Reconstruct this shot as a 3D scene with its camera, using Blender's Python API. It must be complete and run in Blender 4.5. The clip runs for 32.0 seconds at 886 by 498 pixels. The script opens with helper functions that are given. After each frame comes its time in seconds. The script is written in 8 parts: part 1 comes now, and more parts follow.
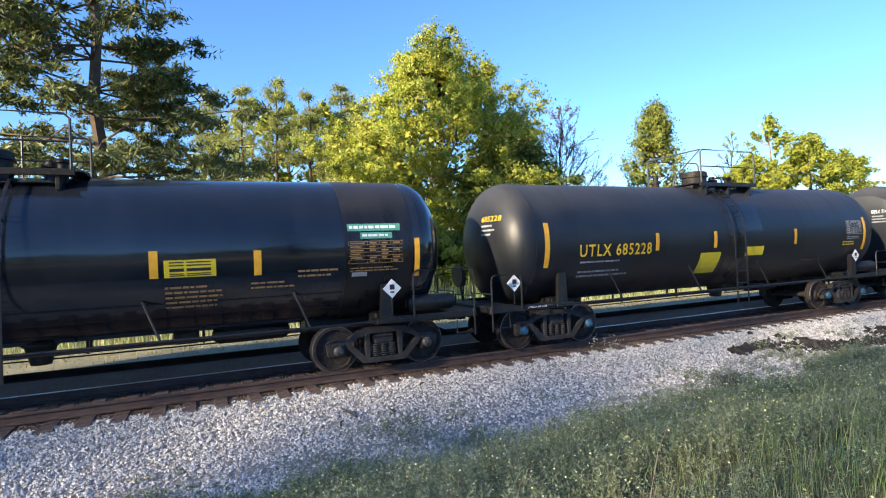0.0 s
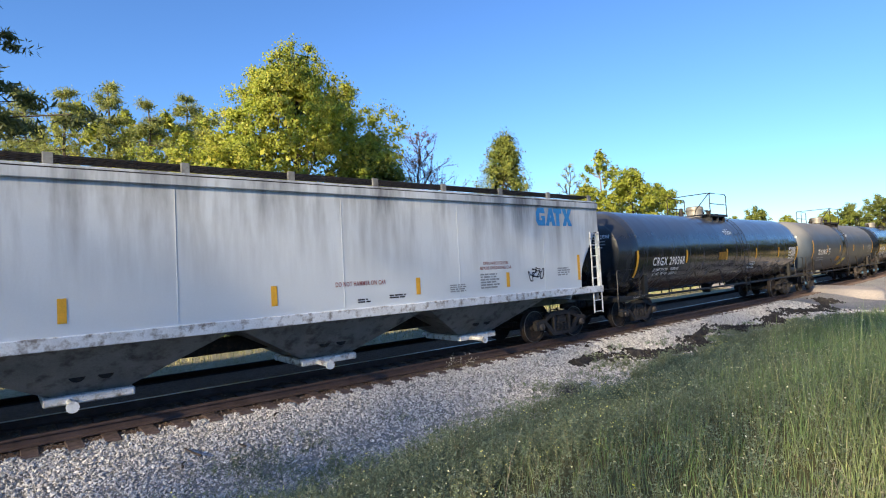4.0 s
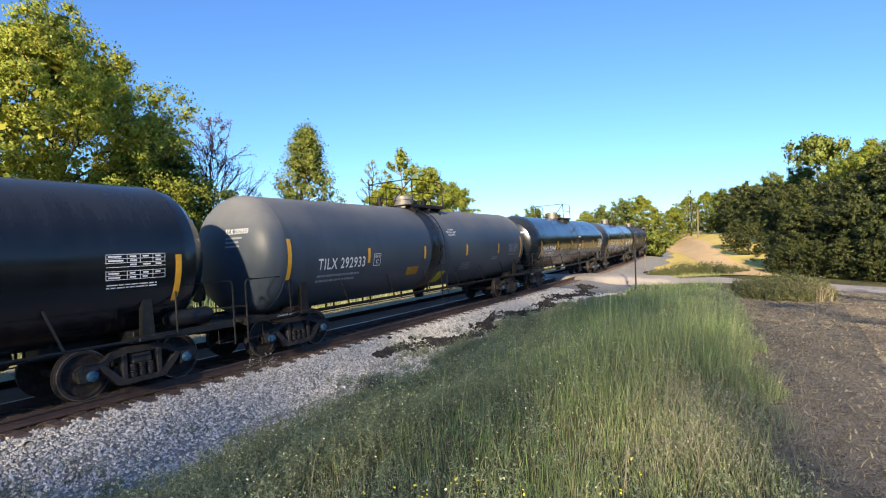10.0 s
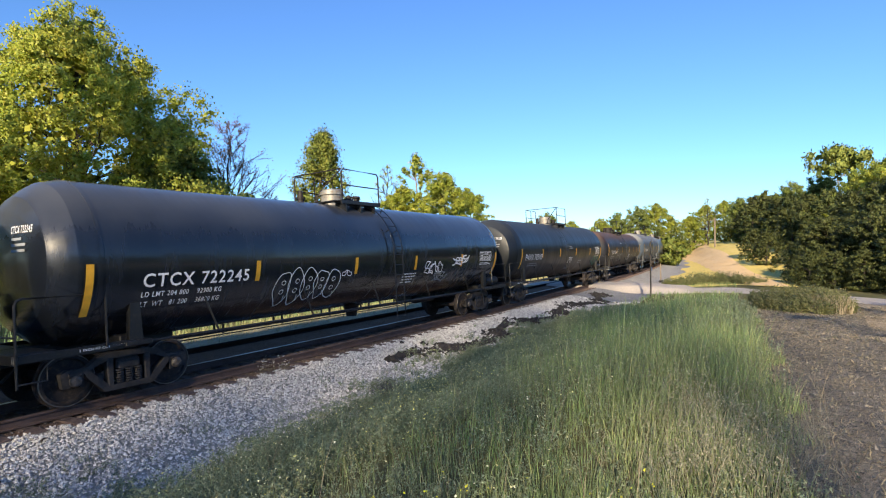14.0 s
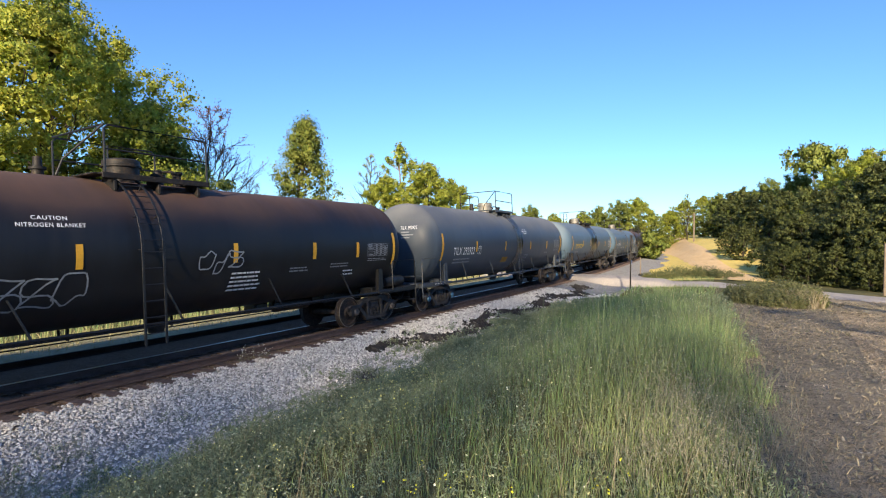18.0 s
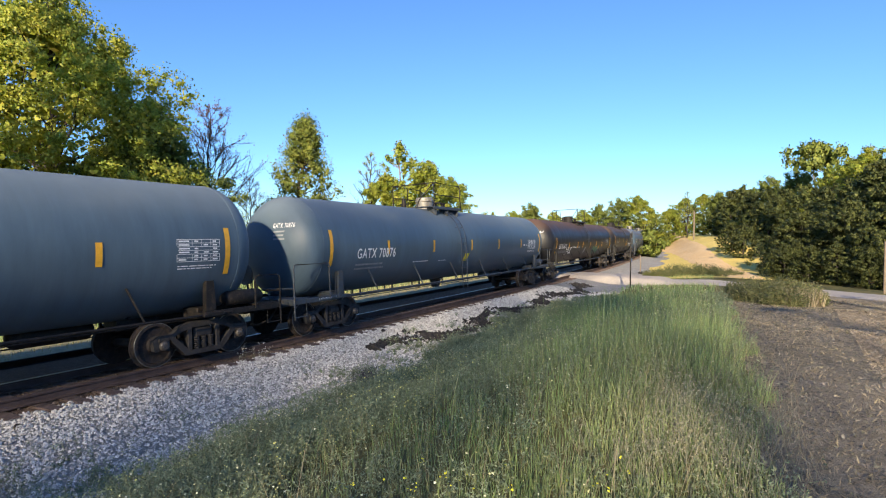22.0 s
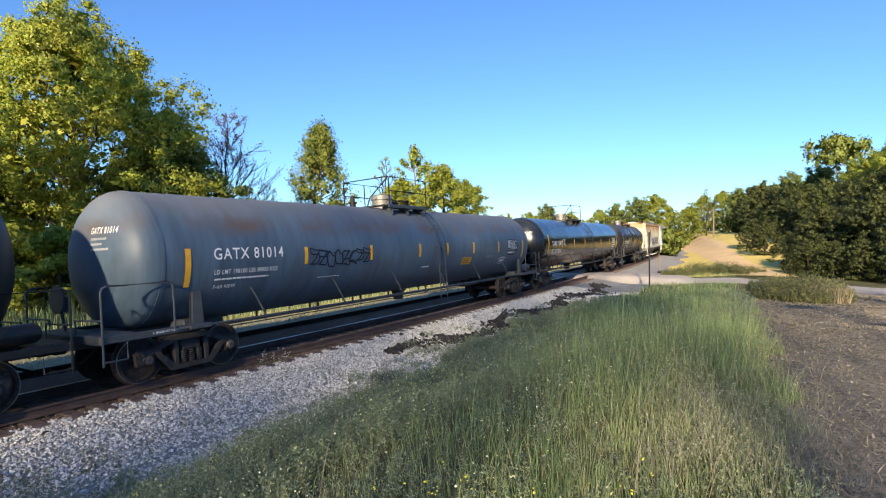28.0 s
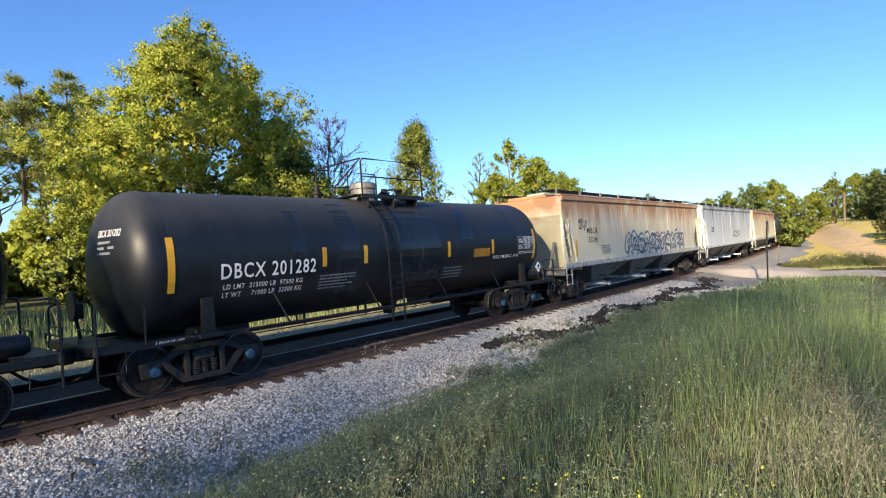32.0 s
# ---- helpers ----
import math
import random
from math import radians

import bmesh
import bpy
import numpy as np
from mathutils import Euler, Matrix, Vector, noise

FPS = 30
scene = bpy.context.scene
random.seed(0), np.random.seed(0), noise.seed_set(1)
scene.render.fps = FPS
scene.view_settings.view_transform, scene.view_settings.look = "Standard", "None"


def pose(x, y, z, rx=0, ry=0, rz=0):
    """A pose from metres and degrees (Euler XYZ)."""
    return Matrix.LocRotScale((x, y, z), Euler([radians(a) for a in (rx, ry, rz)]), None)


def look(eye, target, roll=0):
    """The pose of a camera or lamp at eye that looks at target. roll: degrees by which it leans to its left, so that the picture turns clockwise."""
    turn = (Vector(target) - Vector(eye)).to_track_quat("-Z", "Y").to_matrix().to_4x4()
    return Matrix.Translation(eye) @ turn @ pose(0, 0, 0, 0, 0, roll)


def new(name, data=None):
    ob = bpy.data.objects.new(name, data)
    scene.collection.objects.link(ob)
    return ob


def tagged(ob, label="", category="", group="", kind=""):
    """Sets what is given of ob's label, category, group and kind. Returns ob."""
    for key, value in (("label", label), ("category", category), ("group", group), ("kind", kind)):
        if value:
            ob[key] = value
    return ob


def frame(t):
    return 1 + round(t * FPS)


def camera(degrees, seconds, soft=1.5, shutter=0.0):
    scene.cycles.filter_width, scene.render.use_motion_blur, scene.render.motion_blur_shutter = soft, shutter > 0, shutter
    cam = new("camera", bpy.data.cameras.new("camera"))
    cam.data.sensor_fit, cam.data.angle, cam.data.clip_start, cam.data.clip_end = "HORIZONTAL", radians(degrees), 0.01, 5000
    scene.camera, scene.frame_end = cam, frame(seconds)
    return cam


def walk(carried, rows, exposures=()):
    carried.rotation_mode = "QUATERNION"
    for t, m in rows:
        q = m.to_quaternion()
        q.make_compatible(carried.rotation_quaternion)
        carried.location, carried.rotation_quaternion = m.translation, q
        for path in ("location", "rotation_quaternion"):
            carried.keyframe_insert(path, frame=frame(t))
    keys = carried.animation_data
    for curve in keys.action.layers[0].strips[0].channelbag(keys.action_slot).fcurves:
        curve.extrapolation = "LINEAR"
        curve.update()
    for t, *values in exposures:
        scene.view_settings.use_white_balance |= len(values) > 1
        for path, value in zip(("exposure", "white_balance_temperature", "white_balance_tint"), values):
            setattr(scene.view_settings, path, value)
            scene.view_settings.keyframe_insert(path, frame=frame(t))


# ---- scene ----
cam = camera(78.47, 32.0, 1.1)
EYE = (0.0, 0.0, 2.708)  # z = 0 is the top of the near rail
TURNS = [
    (0, -24.31, -1.67, 1.43), (0.5, -30.42, -1.54, 0.97), (1, -36.01, -1.14, 0.89), (1.5, -40.30, -0.58, 0.74), (2, -42.36, -0.12, 0.98),
    (2.5, -41.99, 0.21, 1.21), (4.5, -38.70, 0.26, 1.24), (5, -41.22, -0.07, 0.99), (5.5, -44.68, -0.48, 0.77), (6, -48.77, -0.87, 0.69),
    (6.5, -52.93, -1.31, 0.85), (7, -56.56, -1.65, 1.12), (7.5, -58.98, -1.85, 1.35), (8, -60.04, -1.82, 1.52), (8.5, -60.10, -1.68, 1.50),
    (9, -59.90, -1.43, 1.42), (9.5, -59.76, -1.12, 1.42), (10, -59.61, -0.74, 1.50), (10.5, -59.23, -0.21, 1.62), (11, -58.51, 0.30, 1.67),
    (11.5, -57.72, 0.65, 1.48), (12, -57.19, 0.71, 1.11), (12.5, -57.09, 0.52, 0.78), (13, -57.38, 0.21, 0.57), (13.5, -57.82, -0.04, 0.55),
    (14, -58.17, -0.13, 0.63), (14.5, -58.42, -0.12, 0.66), (16.5, -59.54, -0.59, 0.17), (17, -59.71, -0.82, -0.04), (17.5, -59.86, -1.02, -0.21),
    (18, -59.99, -1.13, -0.24), (18.5, -60.07, -1.18, -0.15), (19, -60.08, -1.18, -0.06), (19.5, -60.02, -1.18, 0.02), (20, -59.96, -1.20, -0.03),
    (20.5, -59.94, -1.24, -0.09), (21, -59.95, -1.27, -0.16), (21.5, -59.99, -1.30, -0.18), (22, -59.99, -1.32, -0.20), (22.5, -59.96, -1.43, -0.16),
    (23, -59.94, -1.58, -0.07), (23.5, -59.96, -1.80, -0.11), (24, -59.98, -1.99, -0.16), (24.5, -59.99, -2.11, -0.18), (25, -59.92, -2.10, -0.15),
    (25.5, -59.86, -2.00, -0.04), (27.5, -58.93, -1.11, 0.73), (28, -58.29, -1.00, 0.94), (28.5, -57.59, -1.00, 1.11), (29, -56.66, -1.10, 1.34),
    (29.5, -55.13, -1.21, 1.66), (30, -53.03, -1.27, 2.02), (30.5, -50.91, -1.22, 2.28), (31, -49.49, -1.21, 2.36), (31.5, -48.88, -1.20, 2.27),
    (32, -48.28, -1.25, 2.06),
]
walk(cam, [(t, pose(*EYE, 90 + p, r, y)) for t, y, p, r in TURNS], exposures=[(0.0, 1.55), (1.0, 1.32), (2.5, 1.10), (5.0, 1.04), (32.0, 1.0)])

# ---------------------------------------------------------------- light
SUN_EL, SUN_AZ = 20.0, 198.0  # degrees; azimuth counted from +X towards +Y, where the light comes from
world = bpy.data.worlds.new("sky")
scene.world = world
world.use_nodes = True
wn = world.node_tree.nodes
sky = wn.new("ShaderNodeTexSky")
sky.sky_type = "NISHITA"
sky.sun_disc = False
sky.sun_elevation = radians(SUN_EL)
sky.sun_rotation = radians(90.0 - SUN_AZ)
sky.altitude, sky.air_density, sky.dust_density, sky.ozone_density = 60.0, 1.05, 0.12, 5.0
tint = wn.new("ShaderNodeMix")
tint.data_type, tint.blend_type = "RGBA", "MULTIPLY"
tint.inputs[0].default_value = 1.0
tint.inputs[7].default_value = (0.78, 0.95, 1.18, 1)
world.node_tree.links.new(sky.outputs[0], tint.inputs[6])
world.node_tree.links.new(tint.outputs[2], wn["Background"].inputs[0])
wn["Background"].inputs[1].default_value = 0.096
sun_data = bpy.data.lights.new("sun", "SUN")
sun_data.energy, sun_data.angle, sun_data.color = 5.0, radians(1.6), (1.0, 0.82, 0.56)
sun = new("sun", sun_data)
sun_way = Vector((math.cos(radians(SUN_AZ)) * math.cos(radians(SUN_EL)), math.sin(radians(SUN_AZ)) * math.cos(radians(SUN_EL)), math.sin(radians(SUN_EL))))
sun.matrix_world = look(tuple(sun_way * 300), (0, 0, 0))

# ---------------------------------------------------------------- materials
def link(nt, a, b):
    nt.links.new(a, b)


def base_mat(name):
    m = bpy.data.materials.new(name)
    m.use_nodes = True
    nt = m.node_tree
    return m, nt, nt.nodes["Principled BSDF"]


def noise_of(nt, scale, detail=4.0, rough=0.6, vec=None):
    n = nt.nodes.new("ShaderNodeTexNoise")
    n.inputs["Scale"].default_value = scale
    n.inputs["Detail"].default_value = detail
    n.inputs["Roughness"].default_value = rough
    if vec is not None:
        link(nt, vec, n.inputs["Vector"])
    return n.outputs["Fac"]


def ramp_of(nt, fac, stops):
    r = nt.nodes.new("ShaderNodeValToRGB")
    el = r.color_ramp.elements
    while len(el) < len(stops):
        el.new(0.5)
    for e, (p, col) in zip(el, stops):
        e.position = p
        e.color = (*col, 1) if len(col) == 3 else col
    link(nt, fac, r.inputs[0])
    return r.outputs[0]


def mix_of(nt, fac, a, b, kind="MIX"):
    n = nt.nodes.new("ShaderNodeMix")
    n.data_type, n.blend_type = "RGBA", kind
    for sock, v in ((n.inputs[0], fac), (n.inputs[6], a), (n.inputs[7], b)):
        if isinstance(v, (int, float)):
            sock.default_value = v
        elif isinstance(v, tuple):
            sock.default_value = (*v, 1)
        else:
            link(nt, v, sock)
    return n.outputs[2]


def math_of(nt, op, a, b):
    n = nt.nodes.new("ShaderNodeMath")
    n.operation, n.use_clamp = op, False
    for sock, v in ((n.inputs[0], a), (n.inputs[1], b)):
        if isinstance(v, (int, float)):
            sock.default_value = v
        else:
            link(nt, v, sock)
    return n.outputs[0]


def map_of(nt, v, a, b, c=0.0, d=1.0):
    n = nt.nodes.new("ShaderNodeMapRange")
    link(nt, v, n.inputs[0])
    for i, x in enumerate((a, b, c, d)):
        n.inputs[i + 1].default_value = x
    return n.outputs[0]


def bump_of(nt, bsdf, h, strength=0.3, dist=0.01):
    n = nt.nodes.new("ShaderNodeBump")
    n.inputs["Strength"].default_value, n.inputs["Distance"].default_value = strength, dist
    link(nt, h, n.inputs["Height"])
    link(nt, n.outputs[0], bsdf.inputs["Normal"])


def coords(nt, stretch=(1, 1, 1)):
    tc = nt.nodes.new("ShaderNodeTexCoord")
    mp = nt.nodes.new("ShaderNodeMapping")
    mp.inputs["Scale"].default_value = stretch
    link(nt, tc.outputs["Object"], mp.inputs[0])
    return tc.outputs["Object"], mp.outputs[0]


def plain(name, col, rough=0.6, metal=0.0, var=0.35, scale=4.0, fine=60.0, bump=0.15, dirt=None):
    """Paint, metal or soil: a colour broken at two scales, with fine relief."""
    m, nt, b = base_mat(name)
    o, _ = coords(nt)
    big, small = noise_of(nt, scale, vec=o), noise_of(nt, fine, 3.0, vec=o)
    dark = tuple(c * (1 - var) for c in col)
    lite = tuple(min(1, c * (1 + var)) for c in col)
    c1 = ramp_of(nt, big, [(0.3, dark), (0.7, lite)])
    c2 = mix_of(nt, 0.35, c1, ramp_of(nt, small, [(0.35, dark), (0.65, lite)]))
    if dirt:
        f = ramp_of(nt, noise_of(nt, scale * 2.3, 6.0, vec=o), [(0.5, (0, 0, 0)), (0.68, (1, 1, 1))])
        c2 = mix_of(nt, f, c2, dirt)
    link(nt, c2, b.inputs["Base Color"])
    link(nt, map_of(nt, small, 0.3, 0.7, rough - 0.1, min(1, rough + 0.12)), b.inputs["Roughness"])
    b.inputs["Metallic"].default_value = metal
    b.inputs["Specular IOR Level"].default_value = 0.5 if rough < 0.55 else 0.22
    bump_of(nt, b, small, bump)
    return m


def tank_paint(name, col, rough, dust_sheen, dust_sheen_amount, seed, streak=0.3, coat=0.0, bleed=None):
    """Tank paint: weathered, with road dust, rust or a painted sheen of light on the top and run-down streaks on the
    flanks.
    """
    m, nt, b = base_mat(name)
    o, st = coords(nt, (1.6, 0.25, 0.25))
    off = nt.nodes.new("ShaderNodeVectorMath")
    off.operation = "ADD"
    off.inputs[1].default_value = (seed * 7.3, seed * 1.7, 0)
    link(nt, st, off.inputs[0])
    runs = noise_of(nt, 2.2, 6.0, 0.65, off.outputs[0])
    off2 = nt.nodes.new("ShaderNodeVectorMath")
    off2.operation = "ADD"
    off2.inputs[1].default_value = (seed * 3.1, 0, seed)
    link(nt, o, off2.inputs[0])
    big = noise_of(nt, 0.7, 5.0, 0.6, off2.outputs[0])
    small = noise_of(nt, 45.0, 3.0, 0.6, o)
    sep = nt.nodes.new("ShaderNodeSeparateXYZ")
    link(nt, o, sep.inputs[0])
    up = map_of(nt, sep.outputs[2], 2.75, 3.95)
    # top tone: settled dirt or rust, on some tanks also painted sky sheen
    d = math_of(nt, "MULTIPLY", math_of(nt, "ADD", up, math_of(nt, "MULTIPLY", math_of(nt, "SUBTRACT", big, 0.5), 1.1)), dust_sheen_amount)
    d = math_of(nt, "MULTIPLY", d, map_of(nt, up, 0.0, 0.45))
    d = math_of(nt, "MINIMUM", math_of(nt, "MAXIMUM", d, 0.0), 0.92)
    body = ramp_of(nt, runs, [(0.30, tuple(c * (1 - streak) for c in col)), (0.72, tuple(min(1, c * (1 + streak) + 0.004) for c in col))])
    body = mix_of(nt, math_of(nt, "MULTIPLY", small, 0.12 if col[0] > 0.02 else 0.03), body, dust_sheen)
    c2 = mix_of(nt, d, body, dust_sheen)
    if bleed:
        # a ragged belt of rust under the dusty top
        zz = math_of(nt, "ADD", sep.outputs[2], math_of(nt, "MULTIPLY", math_of(nt, "SUBTRACT", runs, 0.5), 0.5))
        belt = math_of(nt, "MULTIPLY", map_of(nt, zz, 2.78, 3.02), map_of(nt, zz, 3.10, 3.34, 1.0, 0.0))
        c2 = mix_of(nt, math_of(nt, "MULTIPLY", belt, map_of(nt, big, 0.40, 0.66)), c2, bleed)
    link(nt, c2, b.inputs["Base Color"])
    rr = math_of(nt, "ADD", math_of(nt, "MULTIPLY", d, 0.4), map_of(nt, runs, 0.3, 0.7, max(0.05, rough - 0.08), rough + 0.08))
    link(nt, rr, b.inputs["Roughness"])
    b.inputs["Coat Weight"].default_value = coat
    b.inputs["Coat Roughness"].default_value = 0.12
    bump_of(nt, b, big, 0.08, 0.02)
    return m


def leaf_mat(name, stops, shine=0.55, through_light=0.28, clump=0.9, deep=0.5):
    m, nt, b = base_mat(name)
    g = nt.nodes.new("ShaderNodeNewGeometry")
    c = ramp_of(nt, g.outputs["Random Per Island"], stops)
    o, _ = coords(nt)
    c = mix_of(nt, map_of(nt, noise_of(nt, 0.35, 3.0, vec=o), 0.35, 0.65, 0.0, 0.6), c, mix_of(nt, 0.5, c, stops[-1][1]))
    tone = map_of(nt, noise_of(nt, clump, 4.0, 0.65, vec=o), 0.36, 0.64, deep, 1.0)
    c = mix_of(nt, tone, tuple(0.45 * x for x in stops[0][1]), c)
    link(nt, c, b.inputs["Base Color"])
    b.inputs["Roughness"].default_value = shine
    t = nt.nodes.new("ShaderNodeBsdfTranslucent")
    link(nt, c, t.inputs[0])
    mx = nt.nodes.new("ShaderNodeMixShader")
    mx.inputs[0].default_value = through_light
    link(nt, b.outputs[0], mx.inputs[1])
    link(nt, t.outputs[0], mx.inputs[2])
    link(nt, mx.outputs[0], nt.nodes["Material Output"].inputs[0])
    return m


def island_mat(name, stops, rough=0.9, bump=0.3, fine=60.0):
    m, nt, b = base_mat(name)
    g = nt.nodes.new("ShaderNodeNewGeometry")
    o, _ = coords(nt)
    small = noise_of(nt, fine, 3.0, vec=o)
    c = ramp_of(nt, g.outputs["Random Per Island"], stops)
    c = mix_of(nt, 0.35, c, ramp_of(nt, small, [(0.3, tuple(x * 0.6 for x in stops[0][1])), (0.7, stops[-1][1])]))
    link(nt, c, b.inputs["Base Color"])
    b.inputs["Roughness"].default_value = rough
    bump_of(nt, b, small, bump)
    return m


def ground_mat(name, cols, scale=0.6, fine=9.0, rough=0.95, bump=0.5, bdist=0.04):
    m, nt, b = base_mat(name)
    o, _ = coords(nt)
    big, mid, small = noise_of(nt, scale, 5.0, vec=o), noise_of(nt, fine, 5.0, 0.7, vec=o), noise_of(nt, fine * 9, 3.0, 0.7, vec=o)
    c1 = ramp_of(nt, big, [(0.35, cols[0]), (0.62, cols[1])])
    c2 = ramp_of(nt, mid, [(0.38, cols[2]), (0.6, cols[1])])
    c = mix_of(nt, 0.5, c1, c2)
    c = mix_of(nt, map_of(nt, small, 0.45, 0.75, 0.0, 0.7), c, cols[3])
    link(nt, c, b.inputs["Base Color"])
    b.inputs["Roughness"].default_value = rough
    b.inputs["Specular IOR Level"].default_value = 0.12
    bump_of(nt, b, math_of(nt, "ADD", mid, small), bump, bdist)
    return m


STEEL_DARK = plain("dark_steel", (0.018, 0.017, 0.017), 0.55, 0.0, 0.5, 5, 70, 0.2, dirt=(0.05, 0.037, 0.028))
STEEL_BLACK = plain("black_paint", (0.012, 0.013, 0.015), 0.45, 0.0, 0.4, 5, 70, 0.1, dirt=(0.03, 0.026, 0.022))
STEEL_GREY = plain("grey_paint", (0.055, 0.068, 0.085), 0.5, 0.0, 0.3, 5, 70, 0.1, dirt=(0.07, 0.055, 0.04))
BOGIE = plain("bogie_steel", (0.040, 0.038, 0.039), 0.72, 0.0, 0.5, 6, 50, 0.25, dirt=(0.062, 0.052, 0.046))
WHEEL = plain("wheel_steel", (0.034, 0.030, 0.031), 0.7, 0.0, 0.45, 7, 60, 0.2, dirt=(0.075, 0.056, 0.045))
RIM = plain("rim_steel", (0.20, 0.19, 0.18), 0.4, 0.7, 0.2, 6, 60, 0.1)
CAP_BLUE = plain("blue_cap", (0.03, 0.10, 0.19), 0.45, 0.0, 0.3, 10, 60, 0.1)
CAP_GREY = plain("grey_cap", (0.09, 0.08, 0.075), 0.5, 0.2, 0.3, 10, 60, 0.1)
GALV = plain("bare_metal", (0.25, 0.245, 0.225), 0.5, 0.35, 0.3, 6, 50, 0.15, dirt=(0.2, 0.15, 0.11))
STRIPE = plain("yellow_reflector", (0.80, 0.42, 0.035), 0.45, 0.0, 0.18, 8, 60, 0.05)
SIGN_YELLOW = plain("yellow_panel", (0.70, 0.56, 0.03), 0.5, 0.0, 0.15, 6, 40, 0.05)
SIGN_ORANGE = plain("orange_panel", (0.40, 0.20, 0.03), 0.6, 0.0, 0.4, 6, 40, 0.05)
LETTER_WHITE = plain("white_lettering", (0.86, 0.87, 0.88), 0.6, 0.0, 0.15, 8, 50, 0.05)
LETTER_DIM = plain("worn_lettering", (0.30, 0.32, 0.34), 0.7, 0.0, 0.35, 9, 50, 0.05)
LETTER_YELLOW = plain("yellow_lettering", (0.70, 0.48, 0.05), 0.6, 0.0, 0.2, 8, 50, 0.05)
LETTER_DARK = plain("dark_lettering", (0.03, 0.03, 0.035), 0.6, 0.0, 0.3, 8, 50, 0.05)
LETTER_RED = plain("red_lettering", (0.30, 0.10, 0.09), 0.6, 0.0, 0.3, 8, 50, 0.05)
LETTER_TAN = plain("tan_lettering", (0.32, 0.20, 0.09), 0.6, 0.0, 0.3, 8, 50, 0.05)
SIGN_GREEN = plain("green_panel", (0.10, 0.34, 0.26), 0.6, 0.0, 0.3, 8, 50, 0.05)
LOGO_BLUE = plain("blue_logo", (0.05, 0.26, 0.58), 0.6, 0.0, 0.2, 8, 50, 0.05)
SPRAY_BLUE = plain("blue_spray", (0.10, 0.17, 0.27), 0.6, 0.0, 0.3, 6, 40, 0.05)
SPRAY_GREEN = plain("green_spray", (0.10, 0.30, 0.20), 0.6, 0.0, 0.3, 6, 40, 0.05)
SPRAY_DARK = plain("black_spray", (0.02, 0.025, 0.04), 0.6, 0.0, 0.3, 6, 40, 0.05)
RAIL = plain("rail_steel", (0.105, 0.074, 0.066), 0.65, 0.1, 0.4, 3, 60, 0.2)
RAIL_TOP = plain("running_surface", (0.50, 0.49, 0.48), 0.34, 0.8, 0.15, 3, 60, 0.05)
RAIL_RUST = plain("rusty_rail", (0.030, 0.022, 0.019), 0.75, 0.0, 0.4, 3, 60, 0.2)
TIE = plain("tie_wood", (0.125, 0.092, 0.082), 0.9, 0.0, 0.5, 3, 30, 0.5, dirt=(0.06, 0.045, 0.035))
TWIG = plain("twig_bark", (0.045, 0.036, 0.032), 0.9, 0.0, 0.3, 3, 14, 0.4)
BARK = plain("bark", (0.09, 0.07, 0.055), 0.9, 0.0, 0.4, 3, 14, 0.6)
PALE_BARK = plain("pale_bark", (0.20, 0.17, 0.15), 0.9, 0.0, 0.35, 3, 14, 0.5)
POST = plain("weathered_post", (0.20, 0.16, 0.12), 0.85, 0.0, 0.35, 3, 30, 0.4)

